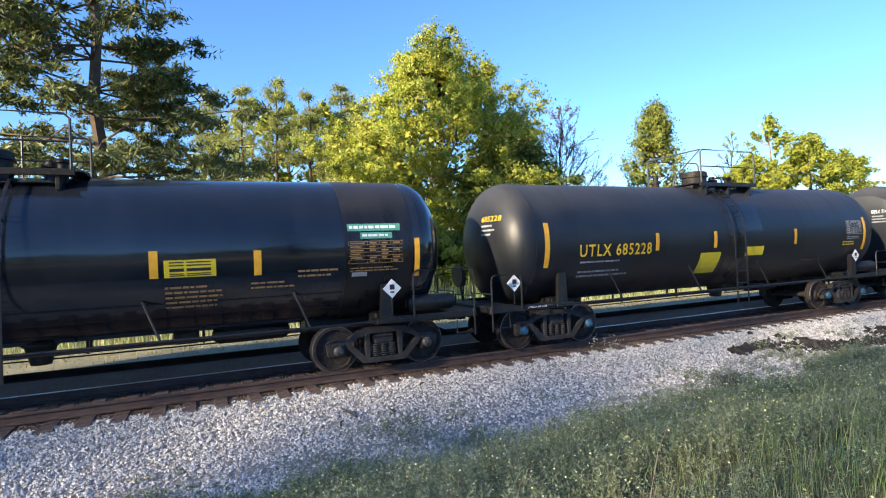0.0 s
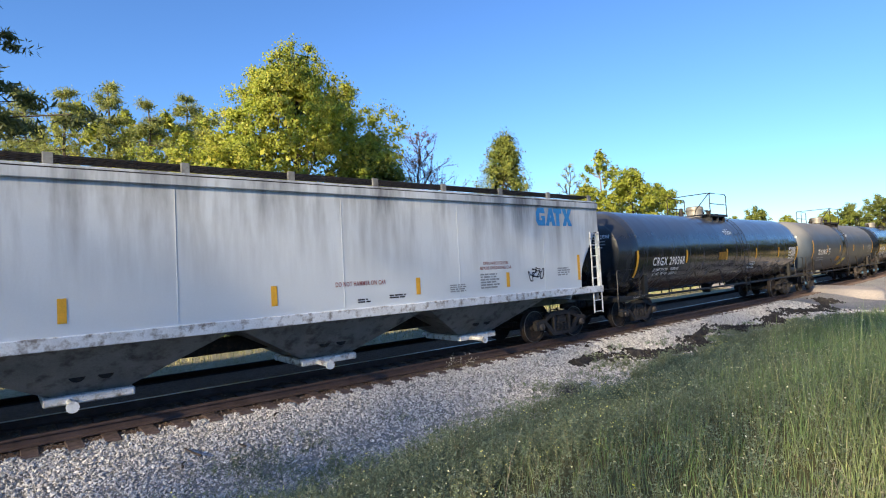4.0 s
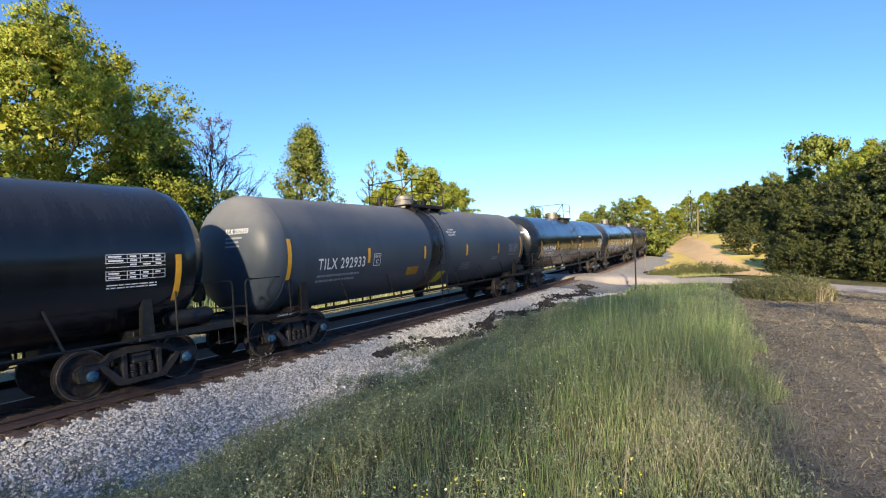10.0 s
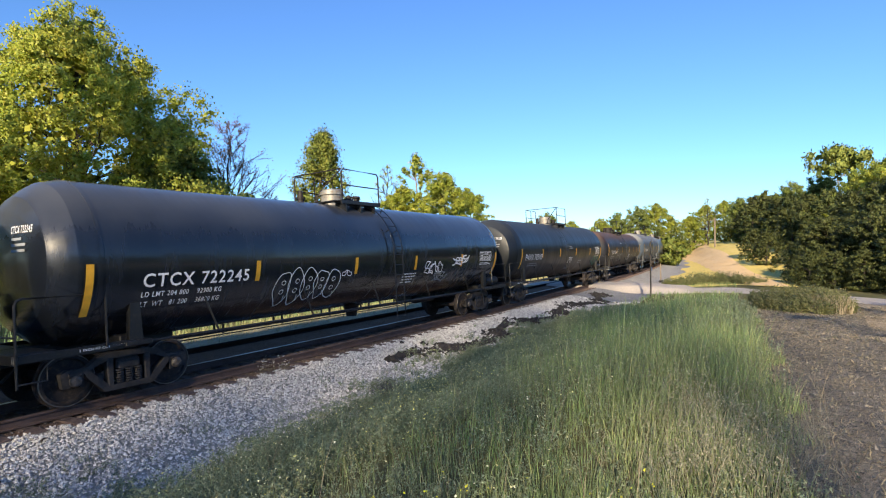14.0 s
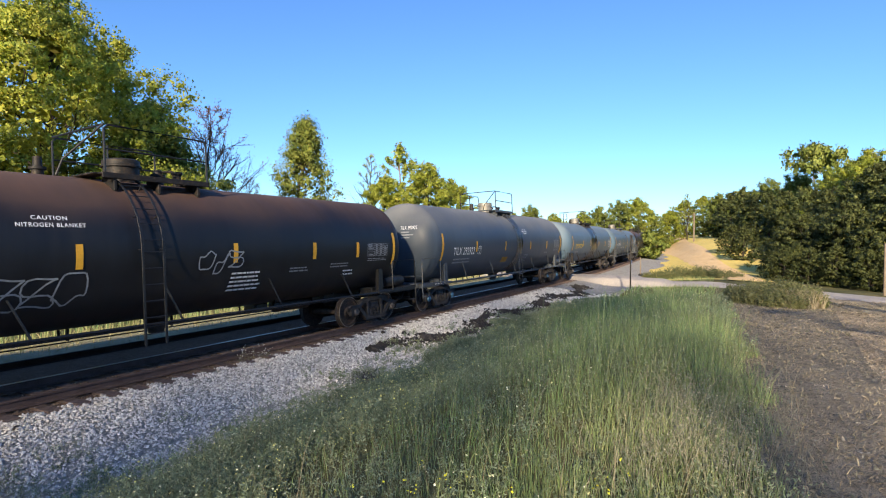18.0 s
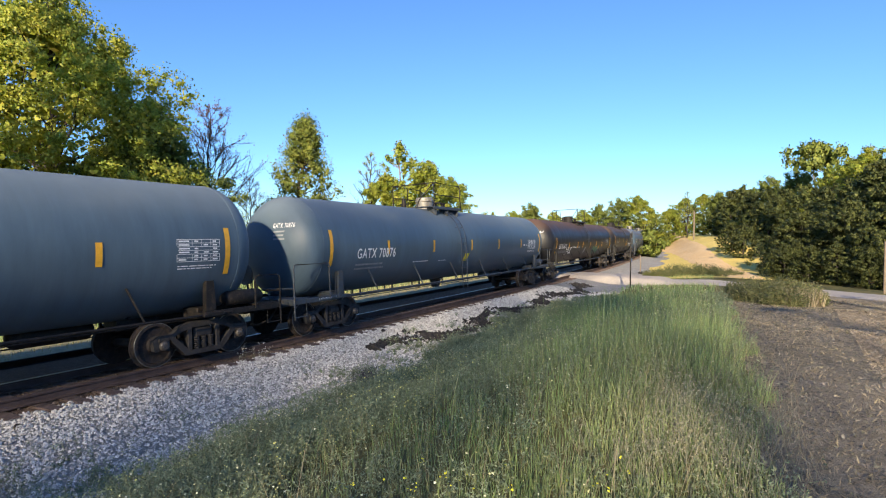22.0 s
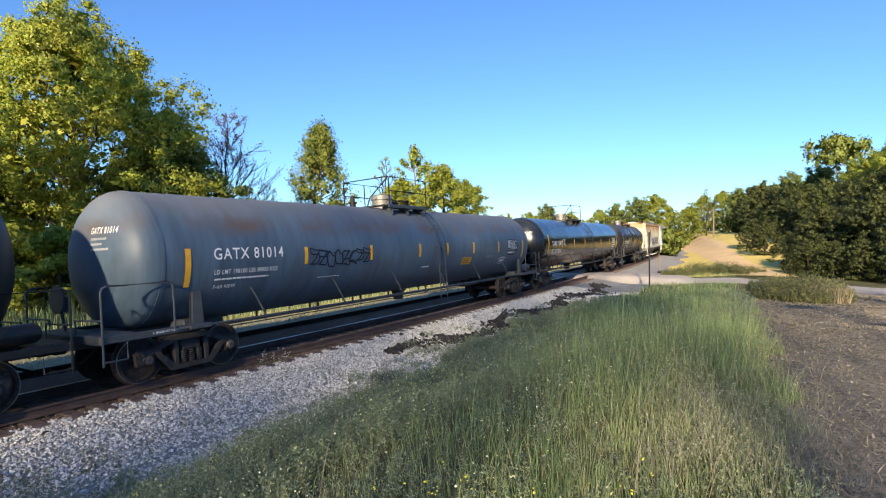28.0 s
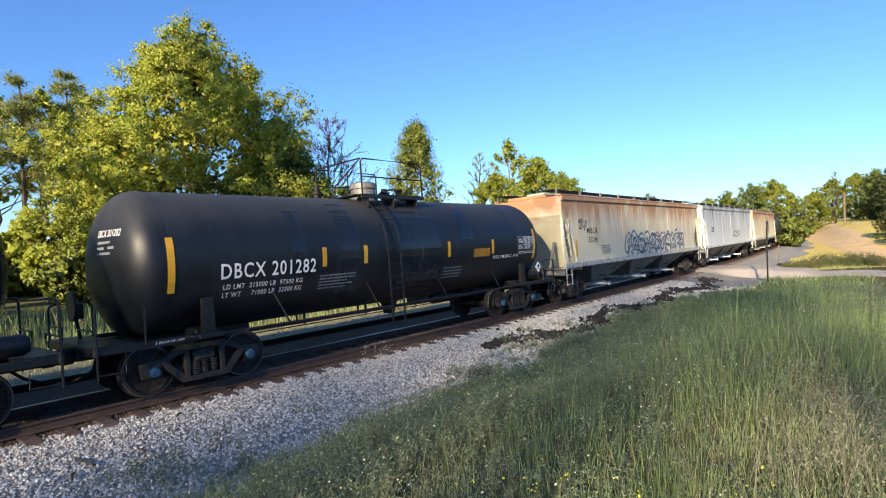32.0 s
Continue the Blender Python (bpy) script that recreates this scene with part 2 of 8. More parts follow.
# ---------------------------------------------------------------- geometry helpers
class Geo:
    """Vertices and faces of one mesh part."""

    def __init__(self):
        self.v, self.f = [], []

    def add(self, vs, fs):
        k = len(self.v)
        self.v += [tuple(p) for p in vs]
        self.f += [tuple(i + k for i in q) for q in fs]
        return self

    def box(self, c, size, ch=0.006, m=None):
        """A box with chamfered edges."""
        hx, hy, hz = (s / 2 for s in size)
        ch = min(ch, hx * 0.45, hy * 0.45, hz * 0.45)
        vs, idx = [], {}
        for sx in (-1, 1):
            for sy in (-1, 1):
                for sz in (-1, 1):
                    for a in range(3):
                        p = [sx * (hx - ch), sy * (hy - ch), sz * (hz - ch)]
                        p[a] = (sx * hx, sy * hy, sz * hz)[a]
                        idx[sx, sy, sz, a] = len(vs)
                        vs.append(Vector(p))
        fs = []
        s2 = ((-1, -1), (1, -1), (1, 1), (-1, 1))
        for s in (-1, 1):
            fs.append([idx[s, a, b, 0] for a, b in s2])
            fs.append([idx[a, s, b, 1] for a, b in s2])
            fs.append([idx[a, b, s, 2] for a, b in s2])
        for a in (-1, 1):
            for b in (-1, 1):
                fs.append([idx[-1, a, b, 1], idx[1, a, b, 1], idx[1, a, b, 2], idx[-1, a, b, 2]])
                fs.append([idx[a, -1, b, 0], idx[a, 1, b, 0], idx[a, 1, b, 2], idx[a, -1, b, 2]])
                fs.append([idx[a, b, -1, 0], idx[a, b, 1, 0], idx[a, b, 1, 1], idx[a, b, -1, 1]])
                for d in (-1, 1):
                    fs.append([idx[a, b, d, 0], idx[a, b, d, 1], idx[a, b, d, 2]])
        if m is not None:
            vs = [m @ p for p in vs]
        return self.add([p + Vector(c) for p in vs], fs)

    def tube(self, pts, r, n=8, r1=None, caps=True):
        """A round bar along points."""
        pts = [Vector(p) for p in pts]
        r1 = r if r1 is None else r1
        vs, fs = [], []
        ref = None
        for i, p in enumerate(pts):
            d = (pts[min(i + 1, len(pts) - 1)] - pts[max(i - 1, 0)]).normalized()
            if ref is None:
                ref = Vector((0, 0, 1)) if abs(d.z) < 0.9 else Vector((1, 0, 0))
            a = d.cross(ref).normalized()
            b = d.cross(a).normalized()
            rr = r + (r1 - r) * i / max(1, len(pts) - 1)
            for k in range(n):
                w = 2 * math.pi * k / n
                vs.append(p + a * (rr * math.cos(w)) + b * (rr * math.sin(w)))
        for i in range(len(pts) - 1):
            for k in range(n):
                fs.append((i * n + k, i * n + (k + 1) % n, (i + 1) * n + (k + 1) % n, (i + 1) * n + k))
        if caps:
            fs.append(tuple(range(n))[::-1])
            fs.append(tuple((len(pts) - 1) * n + k for k in range(n)))
        return self.add(vs, fs)

    def lathe(self, prof, n=32, axis="x", c=(0, 0, 0)):
        """A turned body: (place on the axis, radius)."""
        vs, fs = [], []
        for a, r in prof:
            for k in range(n):
                w = 2 * math.pi * k / n
                u, q = r * math.cos(w), r * math.sin(w)
                vs.append({"x": (c[0] + a, c[1] + u, c[2] + q), "y": (c[0] + q, c[1] + a, c[2] + u), "z": (c[0] + u, c[1] + q, c[2] + a)}[axis])
        for i in range(len(prof) - 1):
            for k in range(n):
                fs.append((i * n + k, i * n + (k + 1) % n, (i + 1) * n + (k + 1) % n, (i + 1) * n + k))
        fs.append(tuple(range(n))[::-1])
        fs.append(tuple((len(prof) - 1) * n + k for k in range(n)))
        return self.add(vs, fs)

    def prism(self, outline, y0, y1):
        """An (x, z) outline given thickness from y0 to y1."""
        n = len(outline)
        vs = [(x, y0, z) for x, z in outline] + [(x, y1, z) for x, z in outline]
        fs = [tuple(range(n)), tuple(range(2 * n - 1, n - 1, -1))]
        fs += [(i, i + n, (i + 1) % n + n, (i + 1) % n) for i in range(n)]
        return self.add(vs, fs)

    def mesh(self, name, mat, smooth=False, sharp=40):
        me = bpy.data.meshes.new(name)
        me.from_pydata(self.v, [], self.f)
        me.update()
        bm = bmesh.new()
        bm.from_mesh(me)
        bmesh.ops.recalc_face_normals(bm, faces=bm.faces)
        bm.to_mesh(me)
        bm.free()
        me.materials.append(mat)
        if smooth:
            me.polygons.foreach_set("use_smooth", [True] * len(me.polygons))
            me.set_sharp_from_angle(angle=radians(sharp))
        return me


def big_mesh(name, verts, faces, mat, smooth=False):
    me = bpy.data.meshes.new(name)
    me.from_pydata(np.asarray(verts).reshape(-1, 3).tolist(), [], np.asarray(faces).tolist())
    me.update()
    me.materials.append(mat)
    if smooth:
        me.polygons.foreach_set("use_smooth", [True] * len(me.polygons))
    return me


def put(name, me, parent=None, m=None, label=""):
    ob = new(name, me)
    if parent is not None:
        ob.parent = parent
    if m is not None:
        ob.matrix_basis = m
    if label:
        tagged(ob, label)
    return ob


# ---------------------------------------------------------------- the line of the track
CANT = 2.73
TRACK_Y, TRACK_Z = 11.412, -0.038
BEND_FROM, BEND, BEND_RAMP = -4.76, 0.0014328, 20.0
GS = np.arange(-260.0, 520.0, 0.25)
GK = np.clip((GS - BEND_FROM) / BEND_RAMP, 0, 1) * BEND
GTH = np.concatenate([[0], np.cumsum((GK[1:] + GK[:-1]) / 2 * 0.25)])
GX = GS[0] + np.concatenate([[0], np.cumsum(np.cos((GTH[1:] + GTH[:-1]) / 2) * 0.25)])
GY = TRACK_Y + np.concatenate([[0], np.cumsum(np.sin((GTH[1:] + GTH[:-1]) / 2) * 0.25)])


def on_track(s, n=0.0, up=0.0):
    """A place at s along the near track, n metres to the near side of its middle line."""
    x, y, th = np.interp(s, GS, GX), np.interp(s, GS, GY), np.interp(s, GS, GTH)
    return Vector((x + n * math.sin(th), y - n * math.cos(th), up))


def track_pose(s, up=0.0, cant=CANT, n=0.0):
    p = on_track(s, n, TRACK_Z + up)
    return Matrix.Translation(p) @ Matrix.Rotation(float(np.interp(s, GS, GTH)), 4, "Z") @ Matrix.Rotation(-radians(cant), 4, "X")


def travel(t):
    """How far the train has run, counted from 16 s."""
    u = t - 16.0
    return 10.562 * u + 0.00617 * u * u + 0.000549 * u ** 3


def smooth01(x):
    x = np.clip(x, 0, 1)
    return x * x * (3 - 2 * x)


def ground_z(x, y):
    """Height of the land."""
    x, y = np.asarray(x, float), np.asarray(y, float)
    yt = np.interp(x, GX, GY)
    n = yt - y
    level = 1.0 - 0.45 * smooth01((x - 4) / 14) - 0.75 * smooth01((x - 14) / 20)
    level = level + 2.9 * smooth01((x - 50) / 75) * smooth01((n - 2.5) / 12) + 0.012 * np.clip(x - 120, 0, 400)
    z = -0.24 - 0.0477 * (0.79 - np.clip(n, -0.8, 1.3))
    z = np.where(n > 1.35, -0.22 - 0.28 * smooth01((n - 1.35) / 2.6) * 1.0, z)
    z = np.where(n > 3.6, -0.5 + (level + 0.5) * smooth01((n - 3.6) / 6.5), z)
    z = np.where(n < -6.3, -0.32 - 0.55 * smooth01((-6.3 - n) / 2.5) + 0.6 * smooth01((-9.5 - n) / 25) + 0.01 * np.clip(-30 - n, 0, 300), z)
    z = z + np.where(np.abs(n + 2.4) > 6.5, 0.05 * np.sin(x * 0.9 + 1.3 * np.sin(y * 0.6)) * np.sin(y * 0.8), 0)
    return z

# ---------------------------------------------------------------- the land
def axis_steps(*spans):
    out = []
    for a, b, d in spans:
        out += list(np.arange(a, b, d))
    return np.array(out + [spans[-1][1]])


def sheet(name, xs, ys, mat, zf, lift=0.0, label="", category="", kind="structure", warp=None):
    """A piece of land surface over a grid of xs by ys; warp bends the grid into place."""
    X, Y = np.meshgrid(xs, ys, indexing="ij")
    if warp:
        X, Y = warp(X, Y)
    Z = zf(X, Y) + lift
    nx, ny = X.shape
    v = np.stack([X, Y, Z], -1).reshape(-1, 3)
    i, j = np.meshgrid(np.arange(nx - 1), np.arange(ny - 1), indexing="ij")
    k = (i * ny + j).ravel()
    f = np.stack([k, k + ny, k + ny + 1, k + 1], -1)
    ob = put(name, big_mesh(name, v, f, mat, True))
    return tagged(ob, label, category, kind=kind)


GROUND = ground_mat("grassy_soil", [(0.075, 0.085, 0.035), (0.17, 0.15, 0.07), (0.06, 0.07, 0.028), (0.24, 0.20, 0.10)], 0.25, 3.0)
BALLAST_BED = ground_mat("ballast_bed", [(0.25, 0.24, 0.225), (0.42, 0.405, 0.38), (0.12, 0.115, 0.11), (0.62, 0.60, 0.56)], 1.2, 22.0, 0.9, 0.9, 0.03)
CLEARING = ground_mat("mown_clearing", [(0.155, 0.15, 0.12), (0.44, 0.37, 0.28), (0.085, 0.083, 0.07), (0.58, 0.50, 0.39)], 0.22, 7.0, 0.95, 1.0, 0.08)
GRAVEL_ROAD = ground_mat("gravel_road", [(0.38, 0.34, 0.30), (0.52, 0.46, 0.40), (0.32, 0.28, 0.25), (0.6, 0.54, 0.48)], 0.5, 9.0)
DIRT_ROAD = ground_mat("dirt_road", [(0.70, 0.46, 0.22), (0.80, 0.57, 0.30), (0.62, 0.42, 0.20), (0.84, 0.64, 0.38)], 0.12, 1.5)
FIELD = ground_mat("dry_field", [(0.62, 0.48, 0.12), (0.80, 0.60, 0.19), (0.50, 0.43, 0.10), (0.84, 0.66, 0.26)], 0.12, 1.8)

xs = axis_steps((-3000, -400, 650), (-400, -60, 20), (-60, -8, 2.0), (-8, 50, 0.6), (50, 160, 2.5), (160, 420, 13), (420, 3000, 645))
ys = axis_steps((-3000, -300, 675), (-300, -40, 20), (-40, -10, 2.0), (-10, 22, 0.6), (22, 80, 2.0), (80, 300, 11), (300, 3000, 675))
sheet("ground", xs, ys, GROUND, ground_z, 0.0, "rough grassy ground sloping down to the railway", "ground")


def along(X, Y):
    """Grid of (s, n) to places beside the track."""
    x, y, th = np.interp(X, GS, GX), np.interp(X, GS, GY), np.interp(X, GS, GTH)
    return x + Y * np.sin(th), y - Y * np.cos(th)


sheet("ballast_bed", np.arange(-40, 200, 0.5), np.array([5.3, 4.8, 4.3, 3.9, 3.4, 2.8, 2.2, 1.7, 1.35, 1.22]), BALLAST_BED,
      ground_z, 0.03, "pale grey crushed stone ballast under the tracks", "ballast", warp=along)


OILY_BED = ground_mat("oily_track_bed", [(0.125, 0.082, 0.060), (0.22, 0.152, 0.115), (0.072, 0.050, 0.038), (0.32, 0.24, 0.19)], 0.8, 14.0, 0.9, 0.8, 0.03)
FAR_BED = ground_mat("weedy_far_ballast", [(0.24, 0.22, 0.13), (0.40, 0.36, 0.24), (0.15, 0.155, 0.07), (0.52, 0.48, 0.36)], 0.9, 9.0, 0.9, 0.8, 0.03)
sheet("track_bed", np.arange(-40, 200, 0.5), np.array([1.22, 0.8, 0, -0.6, -1.0]), OILY_BED, ground_z, 0.03, "oil-darkened stones and soil between the rails", "ballast", warp=along)
def far_side_z(x, y):
    """The bed banked up against the old rail, falling away beyond it."""
    n = np.interp(x, GX, GY) - y
    return ground_z(x, y) + 0.13 * smooth01((-1.0 - n) / 0.7) * smooth01((6.2 + n) / 2.0)


# a brown strip between the far rail and the old rail
BROWN_BED = ground_mat("brown_bed", [(0.125, 0.075, 0.048), (0.20, 0.125, 0.085), (0.07, 0.044, 0.030), (0.30, 0.21, 0.15)], 0.8, 14.0, 0.95, 0.8, 0.03)
sheet("brown_bed", np.arange(-40, 200, 0.5), np.array([-1.0, -1.4, -2.0, -2.48]), BROWN_BED, far_side_z, 0.03, "brown stones beyond the rails", "ballast", warp=along)
sheet("far_bed", np.arange(-40, 200, 0.5), np.array([-2.48, -2.7, -3.2, -3.8, -4.7, -5.3, -5.8, -6.2, -6.8, -7.4, -8.2, -9.0]), FAR_BED, far_side_z, 0.03, "pale weedy stones and soil beyond the track", "ballast", warp=along)


def road_middle(y):
    """Where the gravel road runs: straight over the rails, then bending towards the near side."""
    return 39.6 - 1.6 * np.log1p(np.exp((2.0 - y) / 1.6)) * (0.95 - 0.0045 * np.clip(-y, 0, 60))


def road_warp(X, Y):
    return road_middle(X) + Y, X


def road_z(X, Y):
    z = ground_z(X, Y)
    n = np.interp(X, GX, GY) - Y
    ramp = -0.03 - 0.0477 * (0.79 - np.clip(n, -0.8, 0.8)) - 0.10 * smooth01((n - 1.5) / 5)
    top = np.maximum(z, np.where((n > -6.5) & (n < 7), ramp, -9))
    w = smooth01((2.3 - np.abs(X - road_middle(Y))) / 0.9)
    return z - 0.06 * (1 - w) + (top - z) * w


sheet("gravel_road", np.arange(-40, 26, 0.6), np.array([-2.3, -2.0, -1.7, -1.4, -0.7, 0.0, 0.7, 1.4, 1.7, 2.0, 2.3]), GRAVEL_ROAD, road_z, 0.07, "pale gravel road crossing the railway", "road", warp=road_warp)


def dirt_warp(X, Y):
    return X, 1.4 + 0.167 * (X - 48) + 0.25 * np.sin((X - 48) / 11.0) + Y * (1.35 + 0.019 * (X - 46)) + 0.25 * np.sin(X * 0.7 + Y * 5)


def dirt_z(X, Y):
    """Worn proud in the middle, sinking under the field at the edges and the near end."""
    u = (Y - (1.4 + 0.167 * (X - 48) + 0.25 * np.sin((X - 48) / 11.0))) / (1.35 + 0.019 * (X - 46))
    return ground_z(X, Y) + 0.14 * np.clip(1.6 - 1.6 * u * u, -0.2, 1) * smooth01((X - 42) / 4)


sheet("dirt_road", np.arange(43, 170, 1.0), np.linspace(-1, 1, 13), DIRT_ROAD, dirt_z, 0.04, "orange dirt road climbing through the field", "road", warp=dirt_warp)
sheet("dry_field", np.arange(42.5, 260, 1.5), np.linspace(0, 1, 24), FIELD, ground_z, 0.06, "sunlit field of dry yellow grass", "field",
      warp=lambda X, Y: (X, (-9.0 + 0.10 * (X - 48)) * (1 - Y) + (np.interp(X, GX, GY) - 4.6 + 0.5 * np.sin(X * 0.35)) * Y))


def toe_line(x):
    """The foot of the ballast, where weeds begin."""
    x = np.asarray(x, float)
    return np.interp(x, GX, GY) - 3.95 - 0.75 * smooth01((15 - x) / 9) - 0.25 * np.sin(x * 1.3) - 0.18 * np.sin(x * 3.1)


def grass_edge(x):
    """The line between the tall grass and the mown clearing."""
    x = np.asarray(x, float)
    return -0.35 + 0.45 * smooth01((x - 2) / 6) + 0.056 * np.clip(x - 8, 0, 40) - 1.0 * smooth01((2 - x) / 4)


def clearing_warp(X, Y):
    return X, grass_edge(X) - Y - 0.12 * np.sin(X * 1.1)


sheet("mown_clearing", np.arange(-8, 33.5, 0.5), np.arange(0, 26, 0.8), CLEARING, ground_z, 0.025, "trampled dry clearing of brown mown grass", "clearing", warp=clearing_warp)

# ---------------------------------------------------------------- tracks
def rail_mesh(name, s0, s1, n, mat, up, cant_off):
    prof = [(-0.07, -0.17), (-0.07, -0.155), (-0.012, -0.135), (-0.009, -0.05), (-0.036, -0.038), (-0.036, -0.006), (-0.03, 0.0), (0.03, 0.0), (0.036, -0.006),
            (0.036, -0.038), (0.009, -0.05), (0.012, -0.135), (0.07, -0.155), (0.07, -0.17)]
    ss = np.arange(s0, s1 + 0.1, 4.0)
    v, f, k = [], [], len(prof)
    for s in ss:
        for a, b in prof:
            v.append(tuple(on_track(s, n + a, up + b + cant_off)))
    for i in range(len(ss) - 1):
        for j in range(k):
            f.append((i * k + j, i * k + (j + 1) % k, (i + 1) * k + (j + 1) % k, (i + 1) * k + j))
    me = big_mesh(name, v, f, mat)
    me.materials.append(RAIL_TOP)
    return me


tie_geo = Geo().box((0, 0, 0), (0.23, 2.76, 0.18), 0.012)
tie_mesh = tie_geo.mesh("tie", TIE)


def build_track(label, n0, z_off, cant, s_near, s_far, shiny):
    track = tagged(new("railway_track"), label, "track", kind="structure")
    for side in (1, -1):
        off = z_off - math.sin(radians(cant)) * (0.79 - 0.7525 * side)
        me = rail_mesh("rail", -60, 260, n0 + side * 0.7525, RAIL if shiny else RAIL_RUST, off, 0)
        if shiny and side < 0:
            k = 14
            for p in me.polygons:
                if p.index % k in (5, 6, 7):
                    p.material_index = 1
        put("rail", me, track)
    rnd = random.Random(5 + int(n0))
    joined = Geo()
    s = -60.0
    while s < 260:
        s += 0.52
        m = track_pose(s + rnd.uniform(-0.03, 0.03), z_off - 0.27, cant, n0) @ pose(0, 0, rnd.uniform(-0.008, 0.004), 0, 0, rnd.uniform(-1.5, 1.5)) @ pose(0, rnd.uniform(-0.05, 0.05), 0)
        if s_near <= s <= s_far:
            put("tie", tie_mesh, track, m)
        else:
            joined.box((0, 0, 0), (0.23, 2.6, 0.18), 0.01)
            for i in range(len(joined.v) - 24, len(joined.v)):
                joined.v[i] = tuple(m @ Vector(joined.v[i]))
    ob = put("far_ties", joined.mesh("far_ties", TIE), track)
    tagged(ob, kind="stuff")
    return track


build_track("near railway track on dark wooden ties", 0.0, 0.0, CANT, -6, 60, True)
old_rail = put("old_rail", rail_mesh("old_rail", -60, 120, -2.44, RAIL_RUST, 0.0, 0))
tagged(old_rail, "old rusty rail lying beyond the track", "rail")

# ---------------------------------------------------------------- lettering
WORDS = {}


def letter_all(strings):
    """Meshes of words in the built-in font, each scaled to a unit box."""
    obs = []
    for s in strings:
        cu = bpy.data.curves.new("word", "FONT")
        cu.body, cu.resolution_u, cu.offset, cu.space_character = s, 3, 0.014, 1.16
        obs.append((s, new("word", cu)))
    dg = bpy.context.evaluated_depsgraph_get()
    for s, ob in obs:
        me = bpy.data.meshes.new_from_object(ob.evaluated_get(dg))
        v = np.array([p.co[:2] for p in me.vertices])
        lo, hi = v.min(0), v.max(0)
        v = (v - lo) / (hi - lo)
        WORDS[s] = (v, [tuple(p.vertices) for p in me.polygons])
        bpy.data.objects.remove(ob)
        bpy.data.meshes.remove(me)


class Skin:
    """Flat shapes laid on a tank's near side (r: its radius) or on a flat side (r = 0, at depth y)."""

    def __init__(self, r, cz, y=0.0, lift=0.014, du=0.0):
        self.r, self.cz, self.y, self.lift, self.du = r, cz, y, lift, du

    def at(self, u, z):
        u += self.du
        if self.r:
            q = max(-0.98, min(0.98, (z - self.cz) / self.r))
            a = math.asin(q)
            return (u, -(self.r + self.lift) * math.cos(a), self.cz + (self.r + self.lift) * math.sin(a))
        return (u, self.y - self.lift, z)

    def patch(self, g, u0, u1, z0, z1, n=4, slant=0.0):
        vs, fs = [], []
        for i in range(n + 1):
            z = z0 + (z1 - z0) * i / n
            du = slant * i / n
            vs += [self.at(u0 + du, z), self.at(u1 + du, z)]
        for i in range(n):
            fs.append((2 * i, 2 * i + 1, 2 * i + 3, 2 * i + 2))
        return g.add(vs, fs)

    def word(self, s, u0, u1, z0, z1):
        v, f = WORDS[s]
        bm = bmesh.new()
        vs = [bm.verts.new((p[0], p[1], 0)) for p in v]
        for q in f:
            if len(set(q)) == len(q):
                try:
                    bm.faces.new([vs[i] for i in q])
                except ValueError:
                    pass
        if self.r and z1 - z0 > 0.2:
            for c in (0.2, 0.4, 0.6, 0.8):
                bmesh.ops.bisect_plane(bm, geom=bm.verts[:] + bm.edges[:] + bm.faces[:], plane_co=(0, c, 0), plane_no=(0, 1, 0))
        bm.verts.index_update()
        g = Geo()
        g.add([self.at(u0 + (u1 - u0) * p.co.x, z0 + (z1 - z0) * p.co.y) for p in bm.verts], [[p.index for p in q.verts] for q in bm.faces])
        bm.free()
        return g

    def stroke(self, g, pts, w, close=False):
        """A sprayed line of width w through (u, z) points."""
        n = len(pts)
        vs, fs = [], []
        for i in range(n):
            a, b = pts[max(0, i - 1)], pts[min(n - 1, i + 1)]
            dx, dz = b[0] - a[0], b[1] - a[1]
            l = math.hypot(dx, dz) or 1
            ox, oz = -dz / l * w / 2, dx / l * w / 2
            vs += [self.at(pts[i][0] + ox, pts[i][1] + oz), self.at(pts[i][0] - ox, pts[i][1] - oz)]
        for i in range(n - 1):
            fs.append((2 * i, 2 * i + 1, 2 * i + 3, 2 * i + 2))
        return g.add(vs, fs)


def shape_mesh(g, name, mat):
    me = bpy.data.meshes.new(name)
    me.from_pydata(g.v, [], g.f)
    me.update()
    me.materials.append(mat)
    return me


